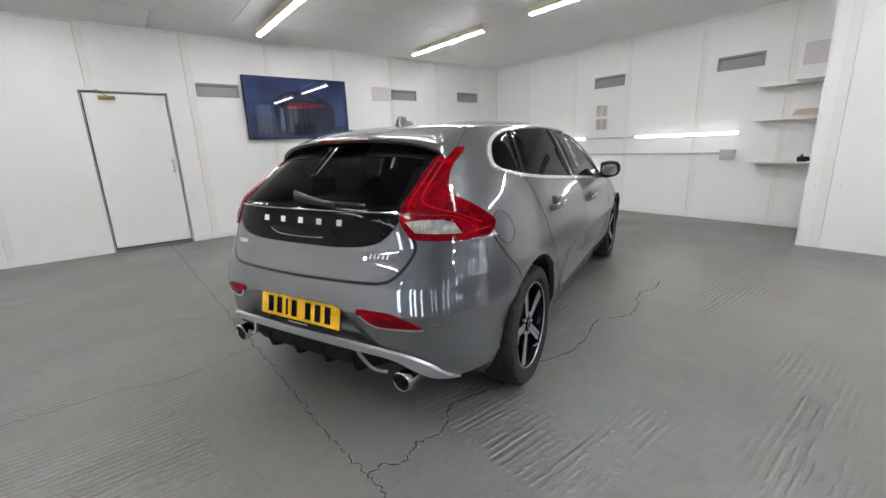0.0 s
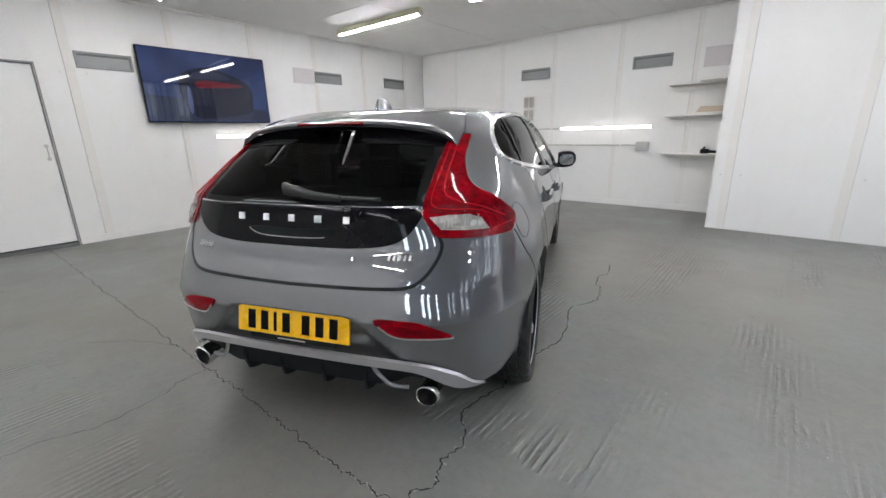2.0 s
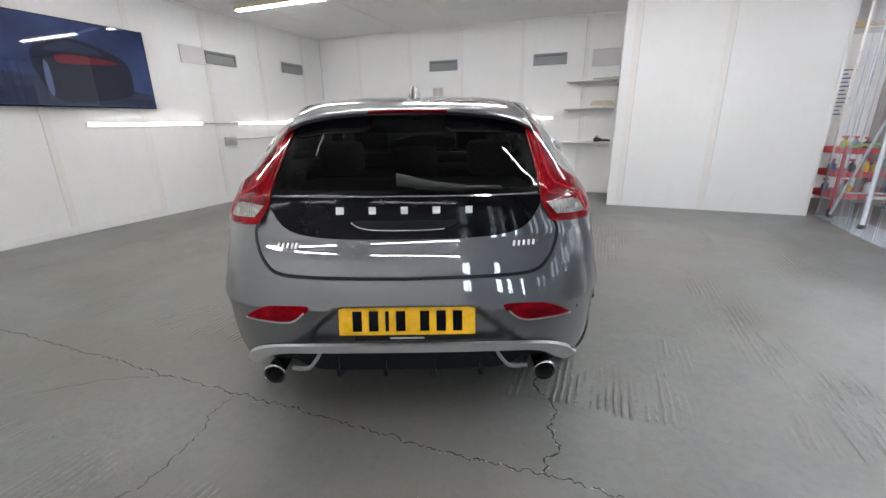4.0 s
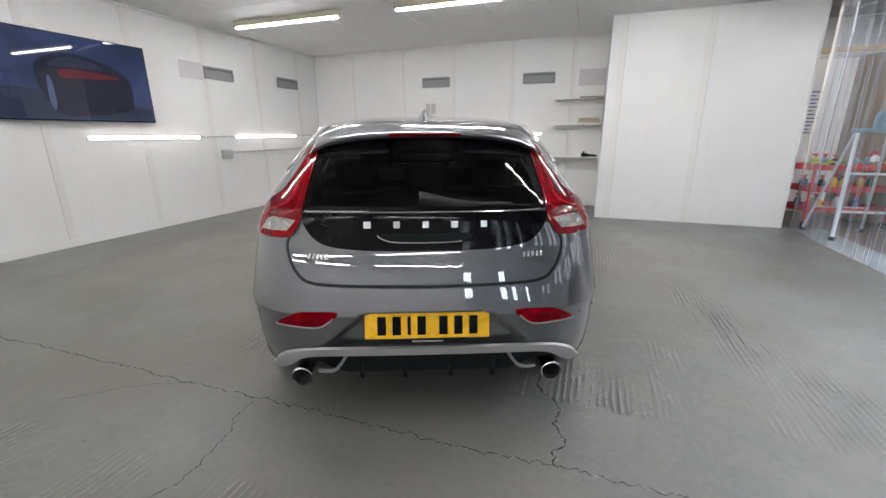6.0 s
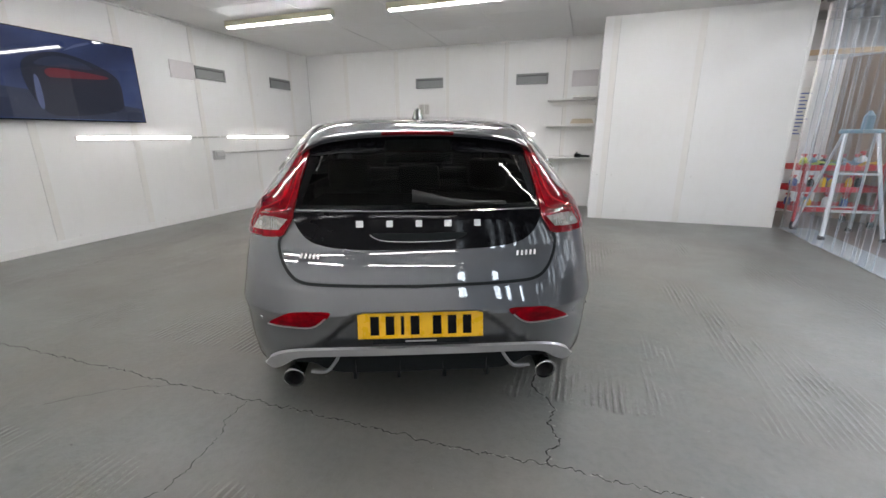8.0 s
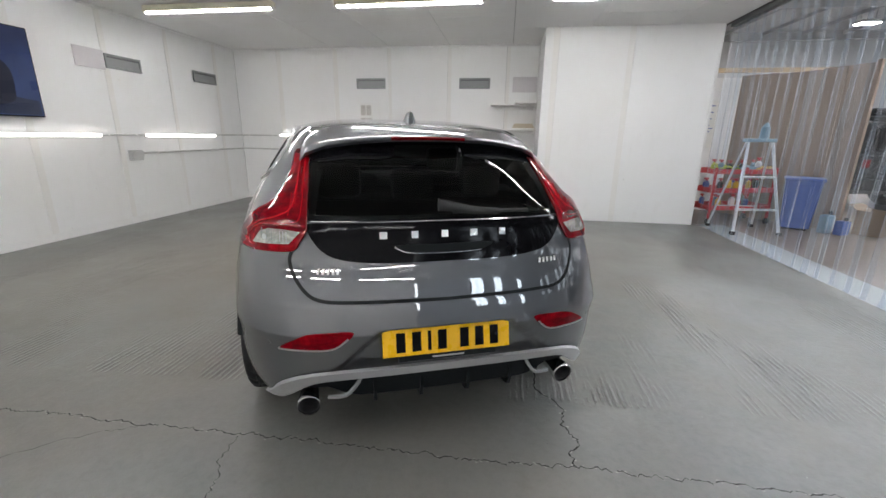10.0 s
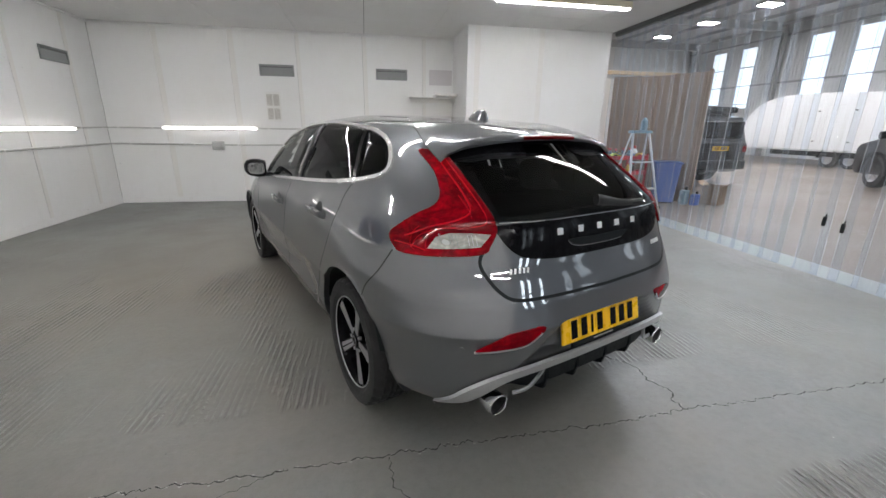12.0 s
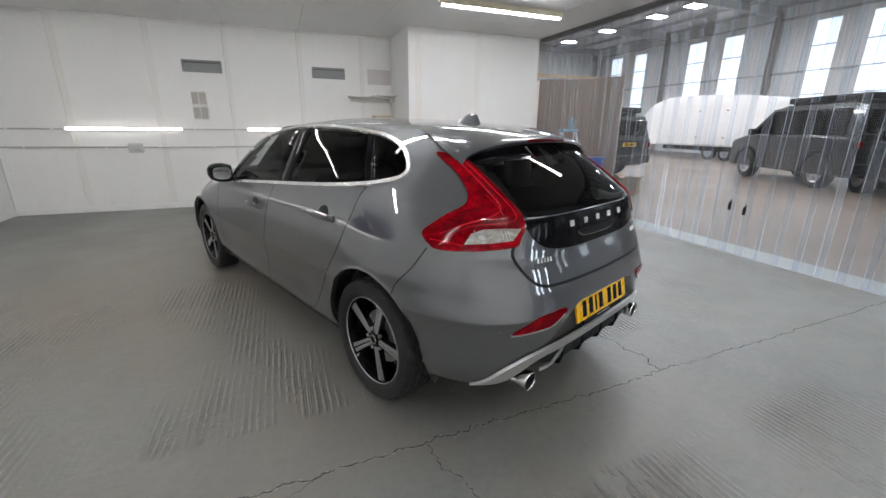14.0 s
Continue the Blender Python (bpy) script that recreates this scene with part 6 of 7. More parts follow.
def motor(m, label, name, length, height, half, hood, roof_box, plate_rear):
    """A far dark four-by-four: own x forwards, rear axle at x = 0."""
    o = thing(name, m, label, "car", "parked vehicles")
    base = 2.65
    front, rear = base + 0.85, base + 0.85 - length
    belt = 0.58 * height + 0.05
    bm = bmesh.new()
    prism(bm, [(rear, 0.55), (rear, belt), (rear + 0.05, belt + 0.04), (base + 0.05, belt + 0.04), (front - 0.1, belt - hood), (front, belt - hood - 0.12), (front, 0.45), (front - 0.15, 0.32), (rear + 0.2, 0.34)], half, bevel=0.07)
    part("body", bm, DARK_PAINT, o, "", True, 40)
    bm = bmesh.new()
    prism(bm, [(rear + 0.02, belt), (rear + 0.14, height - 0.06), (rear + 0.5, height), (base - 1.05, height), (base - 0.55, height - 0.07), (base + 0.22, belt)], half - 0.03, 0.14, belt, height, 0.06)
    part("cab", bm, DARK_PAINT, o, "", True, 40)
    bm = bmesh.new()
    add_box(bm, rear + 0.03, -half + 0.2, belt + 0.10, rear + 0.12, half - 0.2, height - 0.16, bevel=0.03)
    part("rear_window", bm, GLOSS_BLACK, o)
    for s in (-1, 1):
        bm = bmesh.new()
        quad = [(rear + 0.35, belt + 0.06), (rear + 0.42, height - 0.13), (base - 0.72, height - 0.13), (base - 0.05, belt + 0.06)]
        q = [bm.verts.new((x, s * (half - 0.008 - 0.14 * (z - belt) / (height - belt)), z)) for x, z in quad]
        bm.faces.new(q)
        bmesh.ops.solidify(bm, geom=bm.faces[:], thickness=0.01)
        part("side_window", bm, GLOSS_BLACK, o)
        for x in (0.0, base):
            road_wheel(o, x, s * (half - 0.12), 0.38, 0.24, s)
            bm = bmesh.new()
            loops = []
            for t in np.linspace(-0.1, math.pi + 0.1, 18):
                loops.append([bm.verts.new((x + r * math.cos(t), s * (half + e), 0.40 + r * math.sin(t))) for r, e in ((0.43, -0.02), (0.44, 0.03), (0.52, 0.03), (0.53, -0.01))])
            for l0, l1 in zip(loops, loops[1:]):
                for k in range(3):
                    bm.faces.new((l0[k], l0[k + 1], l1[k + 1], l1[k]))
            part("wheel_arch", bm, BLACK, o, "", True)
        bm = bmesh.new()
        add_box(bm, rear - 0.015, s * (half - 0.10) - 0.07, belt - 0.22, rear + 0.1, s * (half - 0.10) + 0.07, belt - 0.06, bevel=0.02)
        part("tail_lamp", bm, RED_DARK, o)
        bm = bmesh.new()
        add_box(bm, base - 0.25, s * (half + 0.1) - 0.09, belt + 0.02, base - 0.13, s * (half + 0.1) + 0.09, belt + 0.2, bevel=0.03)
        part("door_mirror", bm, BLACK, o)
    bm = bmesh.new()
    add_box(bm, rear - 0.08, -half + 0.05, 0.42, rear + 0.1, half - 0.05, 0.66, bevel=0.04)
    part("rear_bumper", bm, BLACK, o)
    if plate_rear:
        bm = bmesh.new()
        add_box(bm, rear - 0.03, -0.26, 0.90, rear - 0.005, 0.26, 1.01, bevel=0.004)
        pl = part("number_plate", bm, YELLOW, o, "yellow number plate")
        for k in range(7):
            bm = bmesh.new()
            y = -0.205 + k * 0.0585 + (0.02 if k > 3 else 0)
            add_box(bm, rear - 0.034, y, 0.918, rear - 0.028, y + 0.04, 0.992)
            part("character_bar", bm, GLOSS_BLACK, pl)
    if roof_box:
        bm = bmesh.new()
        add_box(bm, rear + 0.25, -half + 0.25, height + 0.05, base - 0.9, half - 0.25, height + 0.20, bevel=0.04)
        part("roof_rack", bm, BLACK, o)
        bm = bmesh.new()
        for x in (rear + 0.5, base - 1.2):
            add_box(bm, x - 0.03, -half + 0.2, height - 0.01, x + 0.03, half - 0.2, height + 0.06)
        part("rack_bar", bm, BLACK, o)
    return o


motor(pose(10.2, 5.2, 0, 0, 0, 65), "dark matt four-by-four with a roof rack in the hall", "off_road_car", 4.4, 2.02, 0.93, 0.12, True, False)
motor(pose(8.5, 2.1, 0, 0, 0, 52), "dark four-by-four parked beside another", "off_road_car", 4.4, 1.85, 0.92, 0.12, False, False)
motor(pose(6.22, 9.74, 0, 0, 0, 97), "glossy black four-by-four seen from behind in the hall", "off_road_car", 4.6, 1.78, 0.95, 0.12, True, True)

trailer = thing("box_trailer", pose(16.0, 14.3, 0), "white enclosed twin-axle car trailer in the hall", "trailer")
bm = bmesh.new()
side = spline([(-3.35, 0.62), (-3.42, 1.6), (-3.40, 2.55), (-3.0, 2.75), (-1.5, 2.88), (0.5, 2.95), (1.8, 2.85), (2.7, 2.45), (3.25, 1.7), (3.42, 0.95), (3.35, 0.62)], 5)
a = [bm.verts.new((0, y, z)) for y, z in side]
b = [bm.verts.new((2.2, y, z)) for y, z in side]
f1 = bm.faces.new(a)
f2 = bm.faces.new(b[::-1])
for k in range(len(a)):
    bm.faces.new((a[k], b[k], b[(k + 1) % len(a)], a[(k + 1) % len(a)]))
bmesh.ops.bevel(bm, geom=list(f1.edges) + list(f2.edges), offset=0.06, segments=3, affect="EDGES")
part("body", bm, TRAILER, trailer, "white smooth trailer body", True, 45)
bm = bmesh.new()
add_box(bm, 0.06, -3.1, 0.42, 2.1, 1.6, 0.64, bevel=0.02)
part("chassis", bm, BLACK, trailer)
for y0, y1 in ((-0.35, 0.62), (-1.7, -0.55)):
    bm = bmesh.new()
    t = 0.012
    add_box(bm, -0.012, y0, 0.85, -0.001, y0 + t, 2.45)
    add_box(bm, -0.012, y1 - t, 0.85, -0.001, y1, 2.45)
    add_box(bm, -0.012, y0 + t, 2.45 - t, -0.001, y1 - t, 2.45)
    part("door_edge", bm, GREY_CARD, trailer)
    for z in (1.0, 2.2):
        bm = bmesh.new()
        add_box(bm, -0.03, y0 + 0.06, z, -0.001, y0 + 0.14, z + 0.05, bevel=0.005)
        part("latch", bm, BLACK, trailer)
for y in (-0.95, -1.75):
    hub = new("wheel")
    hub.parent = trailer
    hub.matrix_basis = pose(0.16, y, 0.33, 0, 0, 180)
    bm = bmesh.new()
    lathe(bm, [(-0.1, 0.2), (-0.1, 0.3), (-0.07, 0.33), (0.07, 0.33), (0.1, 0.3), (0.1, 0.2)], 28)
    part("tyre", bm, RUBBER, hub, "", True)
    bm = bmesh.new()
    lathe(bm, [(0.09, 0.21), (0.06, 0.17), (0.07, 0.05), (0.08, 0.002)], 20)
    part("rim", bm, SATIN, hub, "", True)
    bm = bmesh.new()
    loops = []
    for t in np.linspace(0.1, math.pi - 0.1, 12):
        loops.append([bm.verts.new((x, y + 0.40 * math.cos(t), 0.33 + 0.40 * math.sin(t))) for x in (-0.02, 0.2)])
    for l0, l1 in zip(loops, loops[1:]):
        bm.faces.new((l0[0], l0[1], l1[1], l1[0]))
    bmesh.ops.solidify(bm, geom=bm.faces[:], thickness=0.02)
    part("mudguard", bm, BLACK, trailer)

# ---- things just outside the curtain ----
brown = thing("board_screen", pose(3.27, 7.25, 0, 0, 0, -57.4), "tall screen of brown hardboard sheets standing upright", "screen")
random.seed(8)
for k in range(6):
    bm = bmesh.new()
    x = -0.89 + k * 0.297
    add_box(bm, x, -0.02 + random.uniform(-0.012, 0.012), 0.0, x + 0.292, 0.0, 2.42 + random.uniform(-0.02, 0.03), bevel=0.003)
    part("board", bm, HARDBOARD, brown)
bm = bmesh.new()
add_box(bm, -0.88, 0.0, 2.25, 0.89, 0.05, 2.33)
add_box(bm, -0.88, 0.0, 0.2, 0.89, 0.05, 0.28)
add_box(bm, 0.895, -0.03, 0.0, 0.955, 0.05, 2.46)
part("batten", bm, HARDBOARD, brown, "brown timber batten")
o = thing("timber_rail", pose(2.1, 7.95, 2.50), "pale timber rail fixed high along the booth wall", "rail")
bm = bmesh.new()
add_box(bm, 0, -0.03, 0.0, 2.3, 0.03, 0.075, bevel=0.004)
part("rail", bm, TIMBER, o)
bm = bmesh.new()
add_box(bm, 1.9, -0.03, -2.5, 1.97, 0.03, 0.0)
part("post", bm, TIMBER, o)
bm = bmesh.new()
add_box(bm, XR - 0.11, COLY + 0.1, 0, XR - 0.005, 8.3, H + 0.1)
add_box(bm, XR - 0.005, 8.2, 0, 3.2, 8.3, 2.45)
setting("wall_outer", bm, WHITE, "white outer booth wall with a notice", "wall")
notice = thing("wall_notice", pose(2.27, 8.2, 1.65), "white printed notice with blue lines of small writing", "notice")
bm = bmesh.new()
add_box(bm, -0.3, -0.012, -0.45, 0.3, -0.001, 0.4)
part("sheet", bm, WHITE_PLASTIC, notice)
random.seed(2)
for k in range(12):
    for x0 in (-0.25, 0.02):
        bm = bmesh.new()
        add_box(bm, x0, -0.015, 0.30 - k * 0.058, x0 + random.uniform(0.12, 0.22), -0.011, 0.318 - k * 0.058)
        part("writing_bar", bm, BLUE, notice)

ladder = thing("step_ladder", pose(2.33, 6.22, 0, 0, 0, 6), "aluminium step ladder standing open by the curtain", "ladder")
TOPZ = 1.34
for s in (-1, 1):
    bm = bmesh.new()
    add_tube(bm, (s * 0.33, -0.30, 0.0), (s * 0.17, 0.0, TOPZ), 0.022, seg=8)
    part("front_leg", bm, ALU, ladder)
    bm = bmesh.new()
    add_tube(bm, (s * 0.35, 0.32, 0.0), (s * 0.17, 0.03, TOPZ), 0.016, seg=8)
    part("rear_leg", bm, ALU, ladder)
    for y in (-0.30, 0.32):
        bm = bmesh.new()
        add_box(bm, s * 0.335 - 0.03, y - 0.03, 0.0, s * 0.335 + 0.03, y + 0.03, 0.05, bevel=0.008)
        part("rubber_foot", bm, RUBBER, ladder)
for k in (1.4, 3.2):
    f = k / 5.2
    bm = bmesh.new()
    wx = 0.33 - 0.16 * f
    add_box(bm, -wx, -0.30 + 0.30 * f - 0.03, TOPZ * f - 0.012, wx, -0.30 + 0.30 * f + 0.06, TOPZ * f + 0.012, bevel=0.004)
    part("tread", bm, ALU, ladder)
bm = bmesh.new()
add_box(bm, -0.2, -0.06, TOPZ - 0.02, 0.2, 0.10, TOPZ + 0.03, bevel=0.012)
part("top_cap", bm, TEAL, ladder, "blue-grey plastic top")
bm = bmesh.new()
add_tube(bm, (-0.30, 0.24, 0.35), (0.30, 0.24, 0.35), 0.010, seg=6)
part("brace", bm, ALU, ladder)
o = thing("detergent_can", pose(2.36, 6.21, TOPZ + 0.03), "blue-grey spray can standing on the ladder top", "can")
bm = bmesh.new()
add_tube(bm, (0, 0, 0), (0, 0, 0.16), 0.06, 0.055, 20)
add_tube(bm, (0, 0, 0.16), (0, 0, 0.22), 0.05, 0.015, 16)
part("can", bm, TEAL, o, "", True)

trolley = thing("tool_trolley", pose(2.45, 6.98, 0, 0, 0, 15), "red three-tier trolley loaded with bottles and cloths", "trolley")
for z in (0.24, 0.52, 0.82):
    bm = bmesh.new()
    add_box(bm, -0.55, -0.25, z, 0.55, 0.25, z + 0.012)
    for a in ((-0.55, -0.25, 0.55, -0.235), (-0.55, 0.235, 0.55, 0.25), (-0.55, -0.235, -0.535, 0.235), (0.535, -0.235, 0.55, 0.235)):
        add_box(bm, a[0], a[1], z + 0.0, a[2], a[3], z + 0.075)
    part("tray", bm, RED_STEEL, trolley, "red steel tray")
for sx in (-0.53, 0.53):
    for sy in (-0.23, 0.23):
        bm = bmesh.new()
        add_box(bm, sx - 0.015, sy - 0.015, 0.10, sx + 0.015, sy + 0.015, 0.92)
        part("post", bm, RED_STEEL, trolley)
        bm = bmesh.new()
        add_tube(bm, (sx - 0.012, sy, 0.05), (sx + 0.012, sy, 0.05), 0.05, seg=14)
        part("castor", bm, BLACK, trolley)


def bottle(x, y, z, h, r, mat, label):
    o = thing("spray_bottle", trolley.matrix_world @ pose(x, y, z), label, "bottle", "bottles on the trolley")
    bm = bmesh.new()
    add_tube(bm, (0, 0, 0), (0, 0, h * 0.62), r, r, 14)
    add_tube(bm, (0, 0, h * 0.62), (0, 0, h * 0.78), r, r * 0.35, 14)
    part("bottle", bm, mat, o, "", True)
    bm = bmesh.new()
    add_tube(bm, (0, 0, h * 0.78), (0, 0, h * 0.9), r * 0.38, seg=10)
    add_box(bm, -r * 0.9, -r * 0.3, h * 0.88, r * 0.5, r * 0.3, h)
    part("trigger", bm, RED_STEEL if mat is not RED_STEEL else BLACK, o)


random.seed(14)
mats = [TEAL, BLUE, LIME, WHITE_PLASTIC, YELLOW, WHITE_PLASTIC, TEAL, BLACK]
names = {id(TEAL): "blue-grey", id(BLUE): "blue", id(LIME): "lime green", id(WHITE_PLASTIC): "white", id(YELLOW): "yellow", id(BLACK): "black"}
for z in (0.252, 0.532, 0.832):
    for k in range(7):
        mt = random.choice(mats)
        bottle(-0.45 + k * 0.145 + random.uniform(-0.02, 0.02), random.uniform(-0.15, 0.15), z, random.uniform(0.18, 0.25), random.uniform(0.035, 0.05), mt, names[id(mt)] + " plastic cleaning bottle on the red trolley")
for k, (x, y, mt, nm) in enumerate(((-0.3, -0.12, LIME, "lime green"), (0.05, -0.1, TEAL, "blue-grey"), (0.32, -0.12, YELLOW, "yellow"), (-0.05, 0.12, LIME, "lime green"))):
    o = thing("microfibre_cloth", trolley.matrix_world @ pose(x, y, 0.905), nm + " crumpled cloth lying over the trolley edge", "cloth", "cloths on the trolley")
    bm = bmesh.new()
    net = []
    for i in range(11):
        net.append([])
        for j in range(11):
            u, v = (i / 10 - 0.5) * 0.34, (j / 10 - 0.5) * 0.28
            net[-1].append(bm.verts.new((u, v, 0.02 + 0.05 * noise.noise((u * 9 + k * 5, v * 9, k)) - 0.5 * (u * u + v * v))))
    for r0, r1 in zip(net, net[1:]):
        for j in range(10):
            bm.faces.new((r0[j], r0[j + 1], r1[j + 1], r1[j]))
    bmesh.ops.solidify(bm, geom=bm.faces[:], thickness=0.006)
    part("cloth", bm, mt, o, "", True, 70)

bin_ = thing("wheel_bin", pose(3.28, 6.62, 0, 0, 0, -30), "blue plastic bin standing beside the trolley", "bin")
bm = bmesh.new()
vs0 = [bm.verts.new((x, y, 0.03)) for x, y in ((-0.18, -0.18), (0.18, -0.18), (0.18, 0.18), (-0.18, 0.18))]
vs1 = [bm.verts.new((x * 1.25, y * 1.25, 0.78)) for x, y in ((-0.18, -0.18), (0.18, -0.18), (0.18, 0.18), (-0.18, 0.18))]
for k in range(4):
    bm.faces.new((vs0[k], vs0[(k + 1) % 4], vs1[(k + 1) % 4], vs1[k]))
bm.faces.new(vs0[::-1])
bmesh.ops.bevel(bm, geom=[e for e in bm.edges if abs(e.verts[0].co.z - e.verts[1].co.z) > 0.5], offset=0.03, segments=3, affect="EDGES")
bmesh.ops.solidify(bm, geom=bm.faces[:], thickness=0.008)
part("tub", bm, BLUE, bin_, "", True)
bm = bmesh.new()
add_box(bm, -0.245, -0.245, 0.76, 0.245, 0.245, 0.80, bevel=0.012)
part("lid", bm, BLUE, bin_)
bm = bmesh.new()
add_box(bm, -0.15, -0.15, 0.0, 0.15, 0.15, 0.04)
part("foot", bm, BLACK, bin_)
for x, y, mt, nm, h in ((3.52, 6.32, TEAL, "blue-grey", 0.34), (3.66, 6.20, BLUE, "blue", 0.26), (3.60, 6.42, WHITE_PLASTIC, "white", 0.30)):
    o = thing("plastic_canister", pose(x, y, 0, 0, 0, 20), nm + " plastic canister on the hall floor", "canister", "floor canisters")
    bm = bmesh.new()
    add_box(bm, -0.08, -0.06, 0, 0.08, 0.06, h * 0.82, bevel=0.02)
    part("canister", bm, mt, o, "", True)
    bm = bmesh.new()
    add_tube(bm, (0.04, 0, h * 0.8), (0.04, 0, h), 0.022, seg=12)
    part("cap", bm, BLACK, o)
CARTON = plain("brown_cardboard", (0.24, 0.165, 0.10), 0.8, grain=0.12, scale=12)
crate = thing("cardboard_box", pose(4.15, 6.30, 0, 0, 0, 30) @ Matrix.Diagonal((0.8, 0.8, 1.0, 1.0)), "open brown cardboard box on the hall floor", "box")
bm = bmesh.new()
for a in ((-0.24, -0.2, 0.24, -0.192), (-0.24, 0.192, 0.24, 0.2), (-0.24, -0.192, -0.232, 0.192), (0.232, -0.192, 0.24, 0.192)):
    add_box(bm, a[0], a[1], 0, a[2], a[3], 0.36)
add_box(bm, -0.232, -0.192, 0, 0.232, 0.192, 0.008)
part("box", bm, CARTON, crate)
for s in (-1, 1):
    bm = bmesh.new()
    add_box(bm, -0.24, 0, 0, 0.24, 0.16, 0.006, m=pose(0, s * 0.2, 0.36, 25 if s > 0 else 155, 0, 0))
    part("flap", bm, CARTON, crate)

# ---- wall sheets, joint strips, skirting ----
def sheet(name, parent, dims, mat, cache={}):
    x0, y0, z0, x1, y1, z1 = dims
    key = tuple(round(v, 4) for v in (x1 - x0, y1 - y0, z1 - z0)) + (name,)
    if key not in cache:
        bm = bmesh.new()
        add_box(bm, 0, 0, 0, x1 - x0, y1 - y0, z1 - z0, bevel=0.0015)
        cache[key] = finish(name, bm, mat)
    ob = new(name, cache[key])
    ob.location = (x0, y0, z0)
    ob.parent = parent
    return ob


random.seed(11)
JY = [0.23 + 1.135 * k for k in range(-4, 7)]
edges = [YF] + JY + [YB]
for y0, y1 in zip(edges, edges[1:]):
    g = 0.0015
    if y1 > DOOR_Y0 - 0.03 and y0 < DOOR_Y1 + 0.03:
        a, b = DOOR_Y0 - 0.028, DOOR_Y1 + 0.028
        if y0 < a:
            sheet("wall_panel", wall_west, (XL - BK, y0 + g, 0, XL, min(a, y1 - g), H), WHITE)
        if y1 > b:
            sheet("wall_panel", wall_west, (XL - BK, max(b, y0 + g), 0, XL, y1 - g, H), WHITE)
        sheet("wall_panel", wall_west, (XL - BK, max(a, y0 + g), DOOR_H + 0.028, XL, min(b, y1 - g), H), WHITE)
    else:
        sheet("wall_panel", wall_west, (XL - BK, y0 + g, 0, XL, y1 - g, H), WHITE)
for y in JY[3:]:
    if y < YB - 0.2:
        low = DOOR_H + 0.06 if DOOR_Y0 - 0.1 < y < DOOR_Y1 + 0.1 else 0.10
        w = random.uniform(0.06, 0.10)
        sheet("joint_strip", wall_west, (XL, y + 0.003, low, XL + 0.0025, y + 0.003 + w, H - 0.03), TAPE)
JX = [-5.95, -4.77, -3.66, -2.50, -1.40]
edges = [XL] + JX + [COLX + BK]
for x0, x1 in zip(edges, edges[1:]):
    sheet("wall_panel", wall_north, (x0 + 0.0015, YB, 0, x1 - 0.0015, YB + BK, H), WHITE)
for x in JX:
    w = random.uniform(0.06, 0.10)
    sheet("joint_strip", wall_north, (x + 0.003, YB - 0.0025, 0.10, x + 0.003 + w, YB, H - 0.03), TAPE)
edges = [COLX, -0.60, 0.51, XR]
for x0, x1 in zip(edges, edges[1:]):
    sheet("wall_panel", wall_recess, (x0 + 0.001, COLY, 0, x1 - 0.001, COLY + BK, H), WHITE)
sheet("wall_panel", wall_recess, (COLX, COLY + BK, 0, COLX + BK, YB, H), WHITE)
for x in (-0.60, 0.51):
    sheet("joint_strip", wall_recess, (x - 0.09, COLY - 0.002, 0.0, x - 0.003, COLY, H), TAPE)
sheet("wall_panel", wall_recess, (XR, COLY, 0, XR + 0.004, COLY + 0.098, H), WHITE)
sheet("corner_trim", wall_recess, (COLX - 0.003, COLY - 0.003, 0, COLX + 0.03, COLY, H), WHITE)
sheet("corner_trim", wall_recess, (XR - 0.03, COLY - 0.006, 0, XR + 0.006, COLY, H), WHITE)
bm = bmesh.new()
add_box(bm, XL, YF, 0, XL + 0.010, DOOR_Y0 - 0.08, 0.09, bevel=0.003)
add_box(bm, XL, DOOR_Y1 + 0.075, 0, XL + 0.010, YB, 0.09, bevel=0.003)
add_box(bm, XL + 0.010, YB - 0.010, 0, COLX, YB, 0.09, bevel=0.003)
setting("baseboard", bm, WHITE, "low white painted skirting board, scuffed", "skirting")

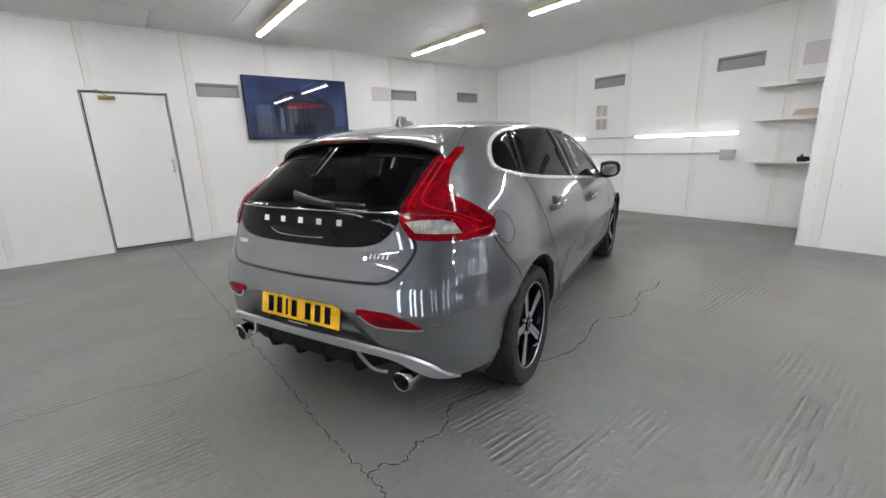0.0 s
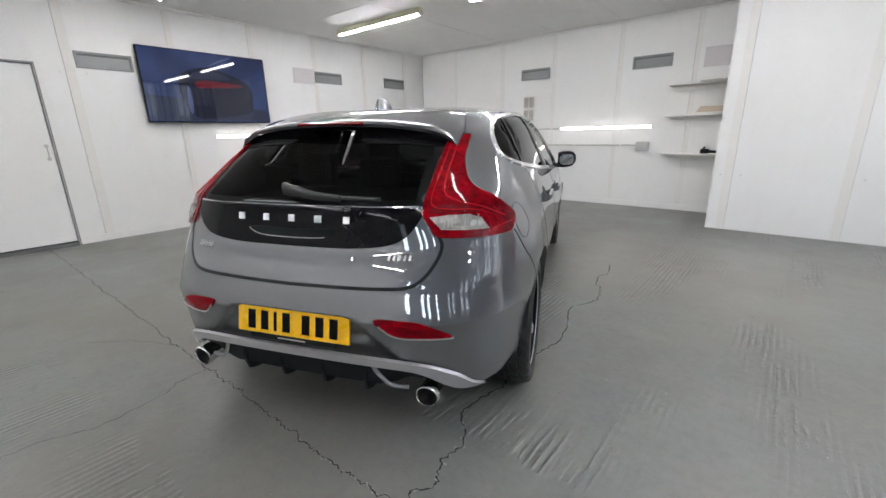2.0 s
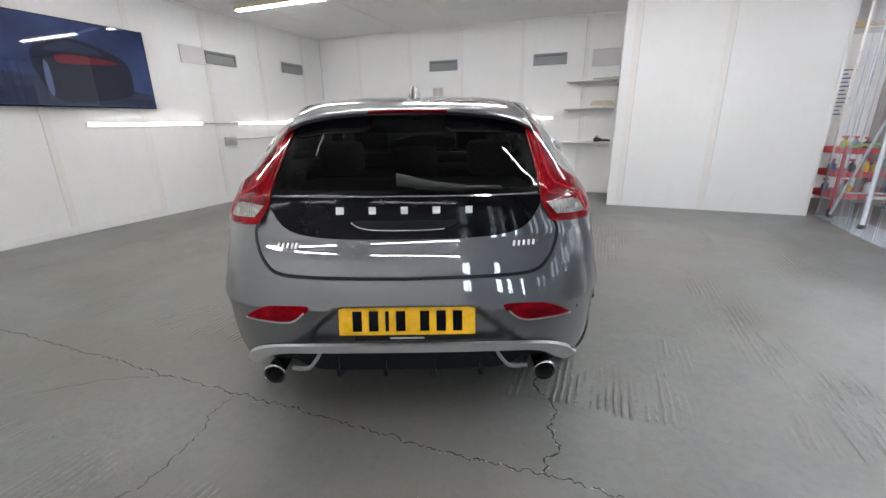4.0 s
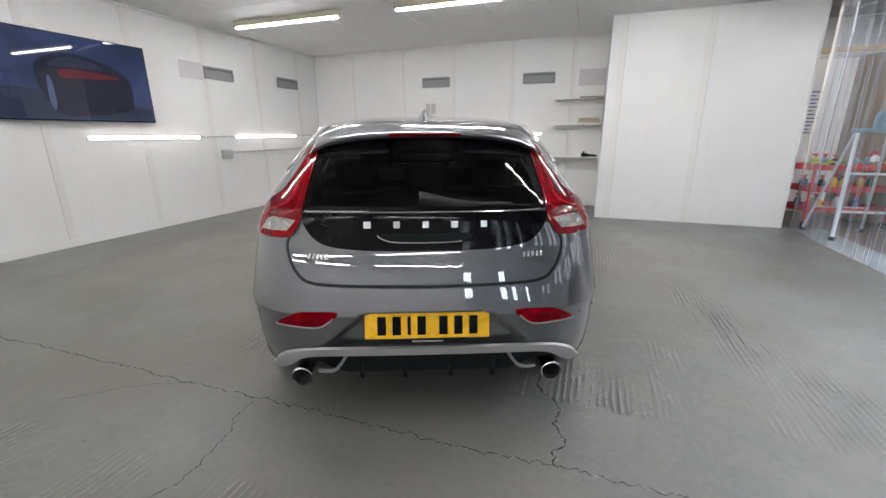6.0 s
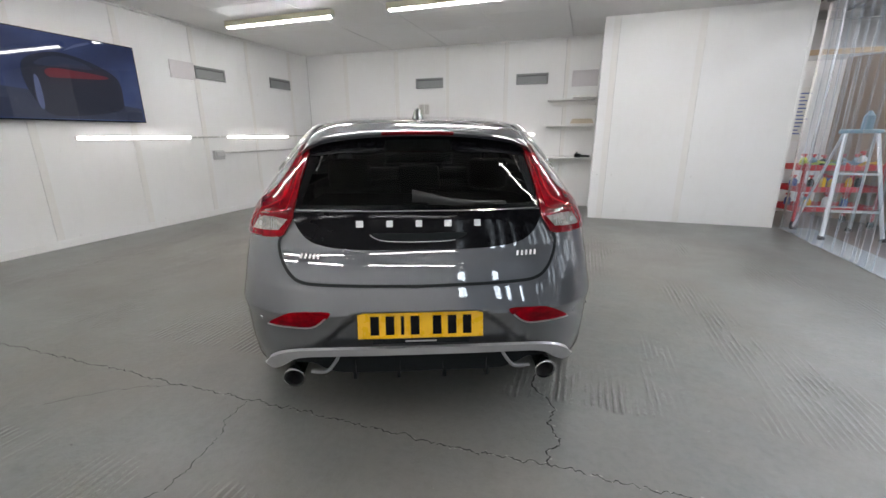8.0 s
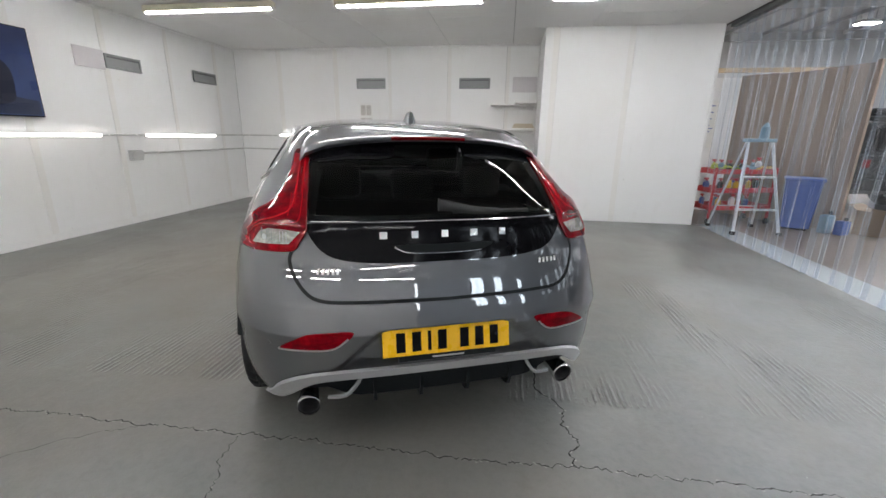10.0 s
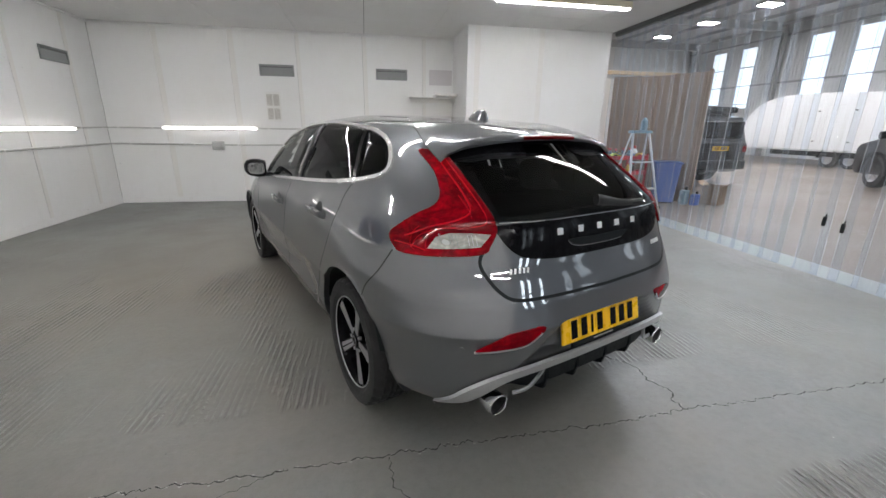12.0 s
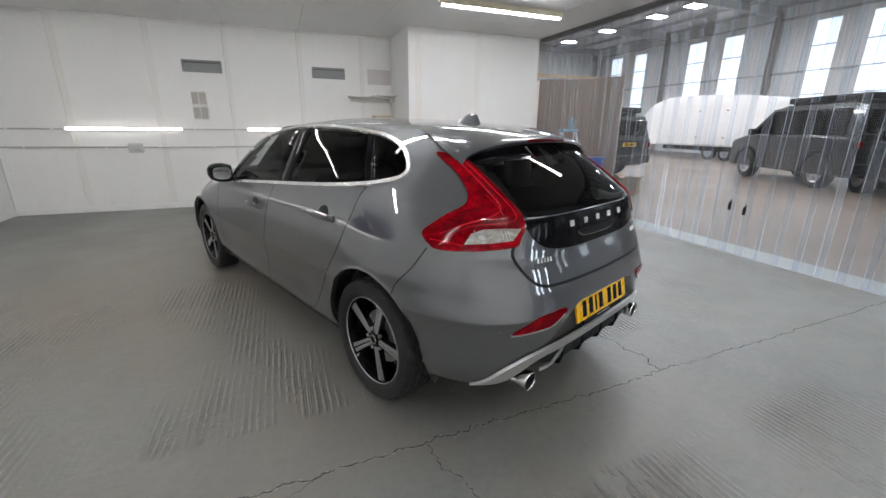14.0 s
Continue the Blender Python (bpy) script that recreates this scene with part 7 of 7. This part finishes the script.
# ---- floor cracks ----
def crack(pts, width, label, seed, chips=0.5):
    """A jagged open crack in the floor: a thin dark channel with chipped edges."""
    random.seed(seed)
    line = spline(pts, 10)
    n = len(line)
    bm = bmesh.new()
    chip = bmesh.new()
    prev = None
    off = 0.0
    for i, p in enumerate(line):
        q = line[min(i + 1, n - 1)] - line[max(i - 1, 0)]
        q = q / (np.linalg.norm(q) + 1e-9)
        nrm = np.array((-q[1], q[0]))
        off = 0.55 * off + random.uniform(-0.011, 0.011)
        w = width * random.uniform(0.35, 1.35)
        c = p + nrm * off
        a, b = c - nrm * w / 2, c + nrm * w / 2
        now = (bm.verts.new((a[0], a[1], 0.0016)), bm.verts.new((b[0], b[1], 0.0016)))
        if prev and random.random() > 0.05:
            bm.faces.new((prev[0], now[0], now[1], prev[1]))
        prev = now
        if random.random() < chips:
            r = random.uniform(0.4, 1.3) * width
            cc = c + nrm * random.choice((-1, 1)) * (w / 2 + r * 0.4)
            k = random.randint(5, 7)
            chip.faces.new([chip.verts.new((cc[0] + r * random.uniform(0.5, 1.3) * math.cos(t), cc[1] + r * random.uniform(0.4, 1.0) * math.sin(t), 0.0010)) for t in np.linspace(0, 2 * math.pi, k, endpoint=False)])
    o = part("floor_crack", bm, CRACK, floor, label)
    part("chipped_edge", chip, CHIP, floor)
    return o


joint = [(-6.84, 0.80), (-5.5, 0.825), (-4.6, 0.845), (-3.8, 0.865), (-3.25, 0.875), (-2.46, 0.90), (-2.0, 0.915), (-1.4, 0.915), (-0.96, 0.945), (-0.4, 0.95), (0.3, 0.97), (1.0, 0.995), (1.8, 1.025)]
dense = [tuple(p) for p in spline(joint, 5)]
crack(dense, 0.006, "long dark crack along the slab joint", 5, 0.5)
crack([(-0.96, 0.945), (-0.97, 1.03), (-0.92, 1.11), (-0.99, 1.21), (-0.97, 1.35), (-1.10, 1.50), (-1.08, 1.68), (-1.05, 1.82), (-1.09, 2.0), (-1.07, 2.18), (-1.03, 2.42), (-1.06, 2.64), (-1.16, 2.93), (-1.08, 3.2), (-1.13, 3.44), (-1.25, 3.69), (-1.22, 3.9), (-1.28, 4.16)], 0.008, "branching dark crack under the car", 6, 0.35)
crack([(-2.46, 0.90), (-2.46, 0.76), (-2.40, 0.62), (-2.375, 0.48), (-2.37, 0.36), (-2.42, 0.22), (-2.445, 0.05), (-2.44, -0.15), (-2.45, -0.32), (-2.42, -0.7), (-2.45, -1.1)], 0.0045, "thin wandering crack across the slab", 7, 0.3)
crack([(-2.9, 0.885), (-3.05, 0.83), (-3.26, 0.70), (-3.44, 0.53)], 0.003, "hairline crack in the slab", 8, 0.1)
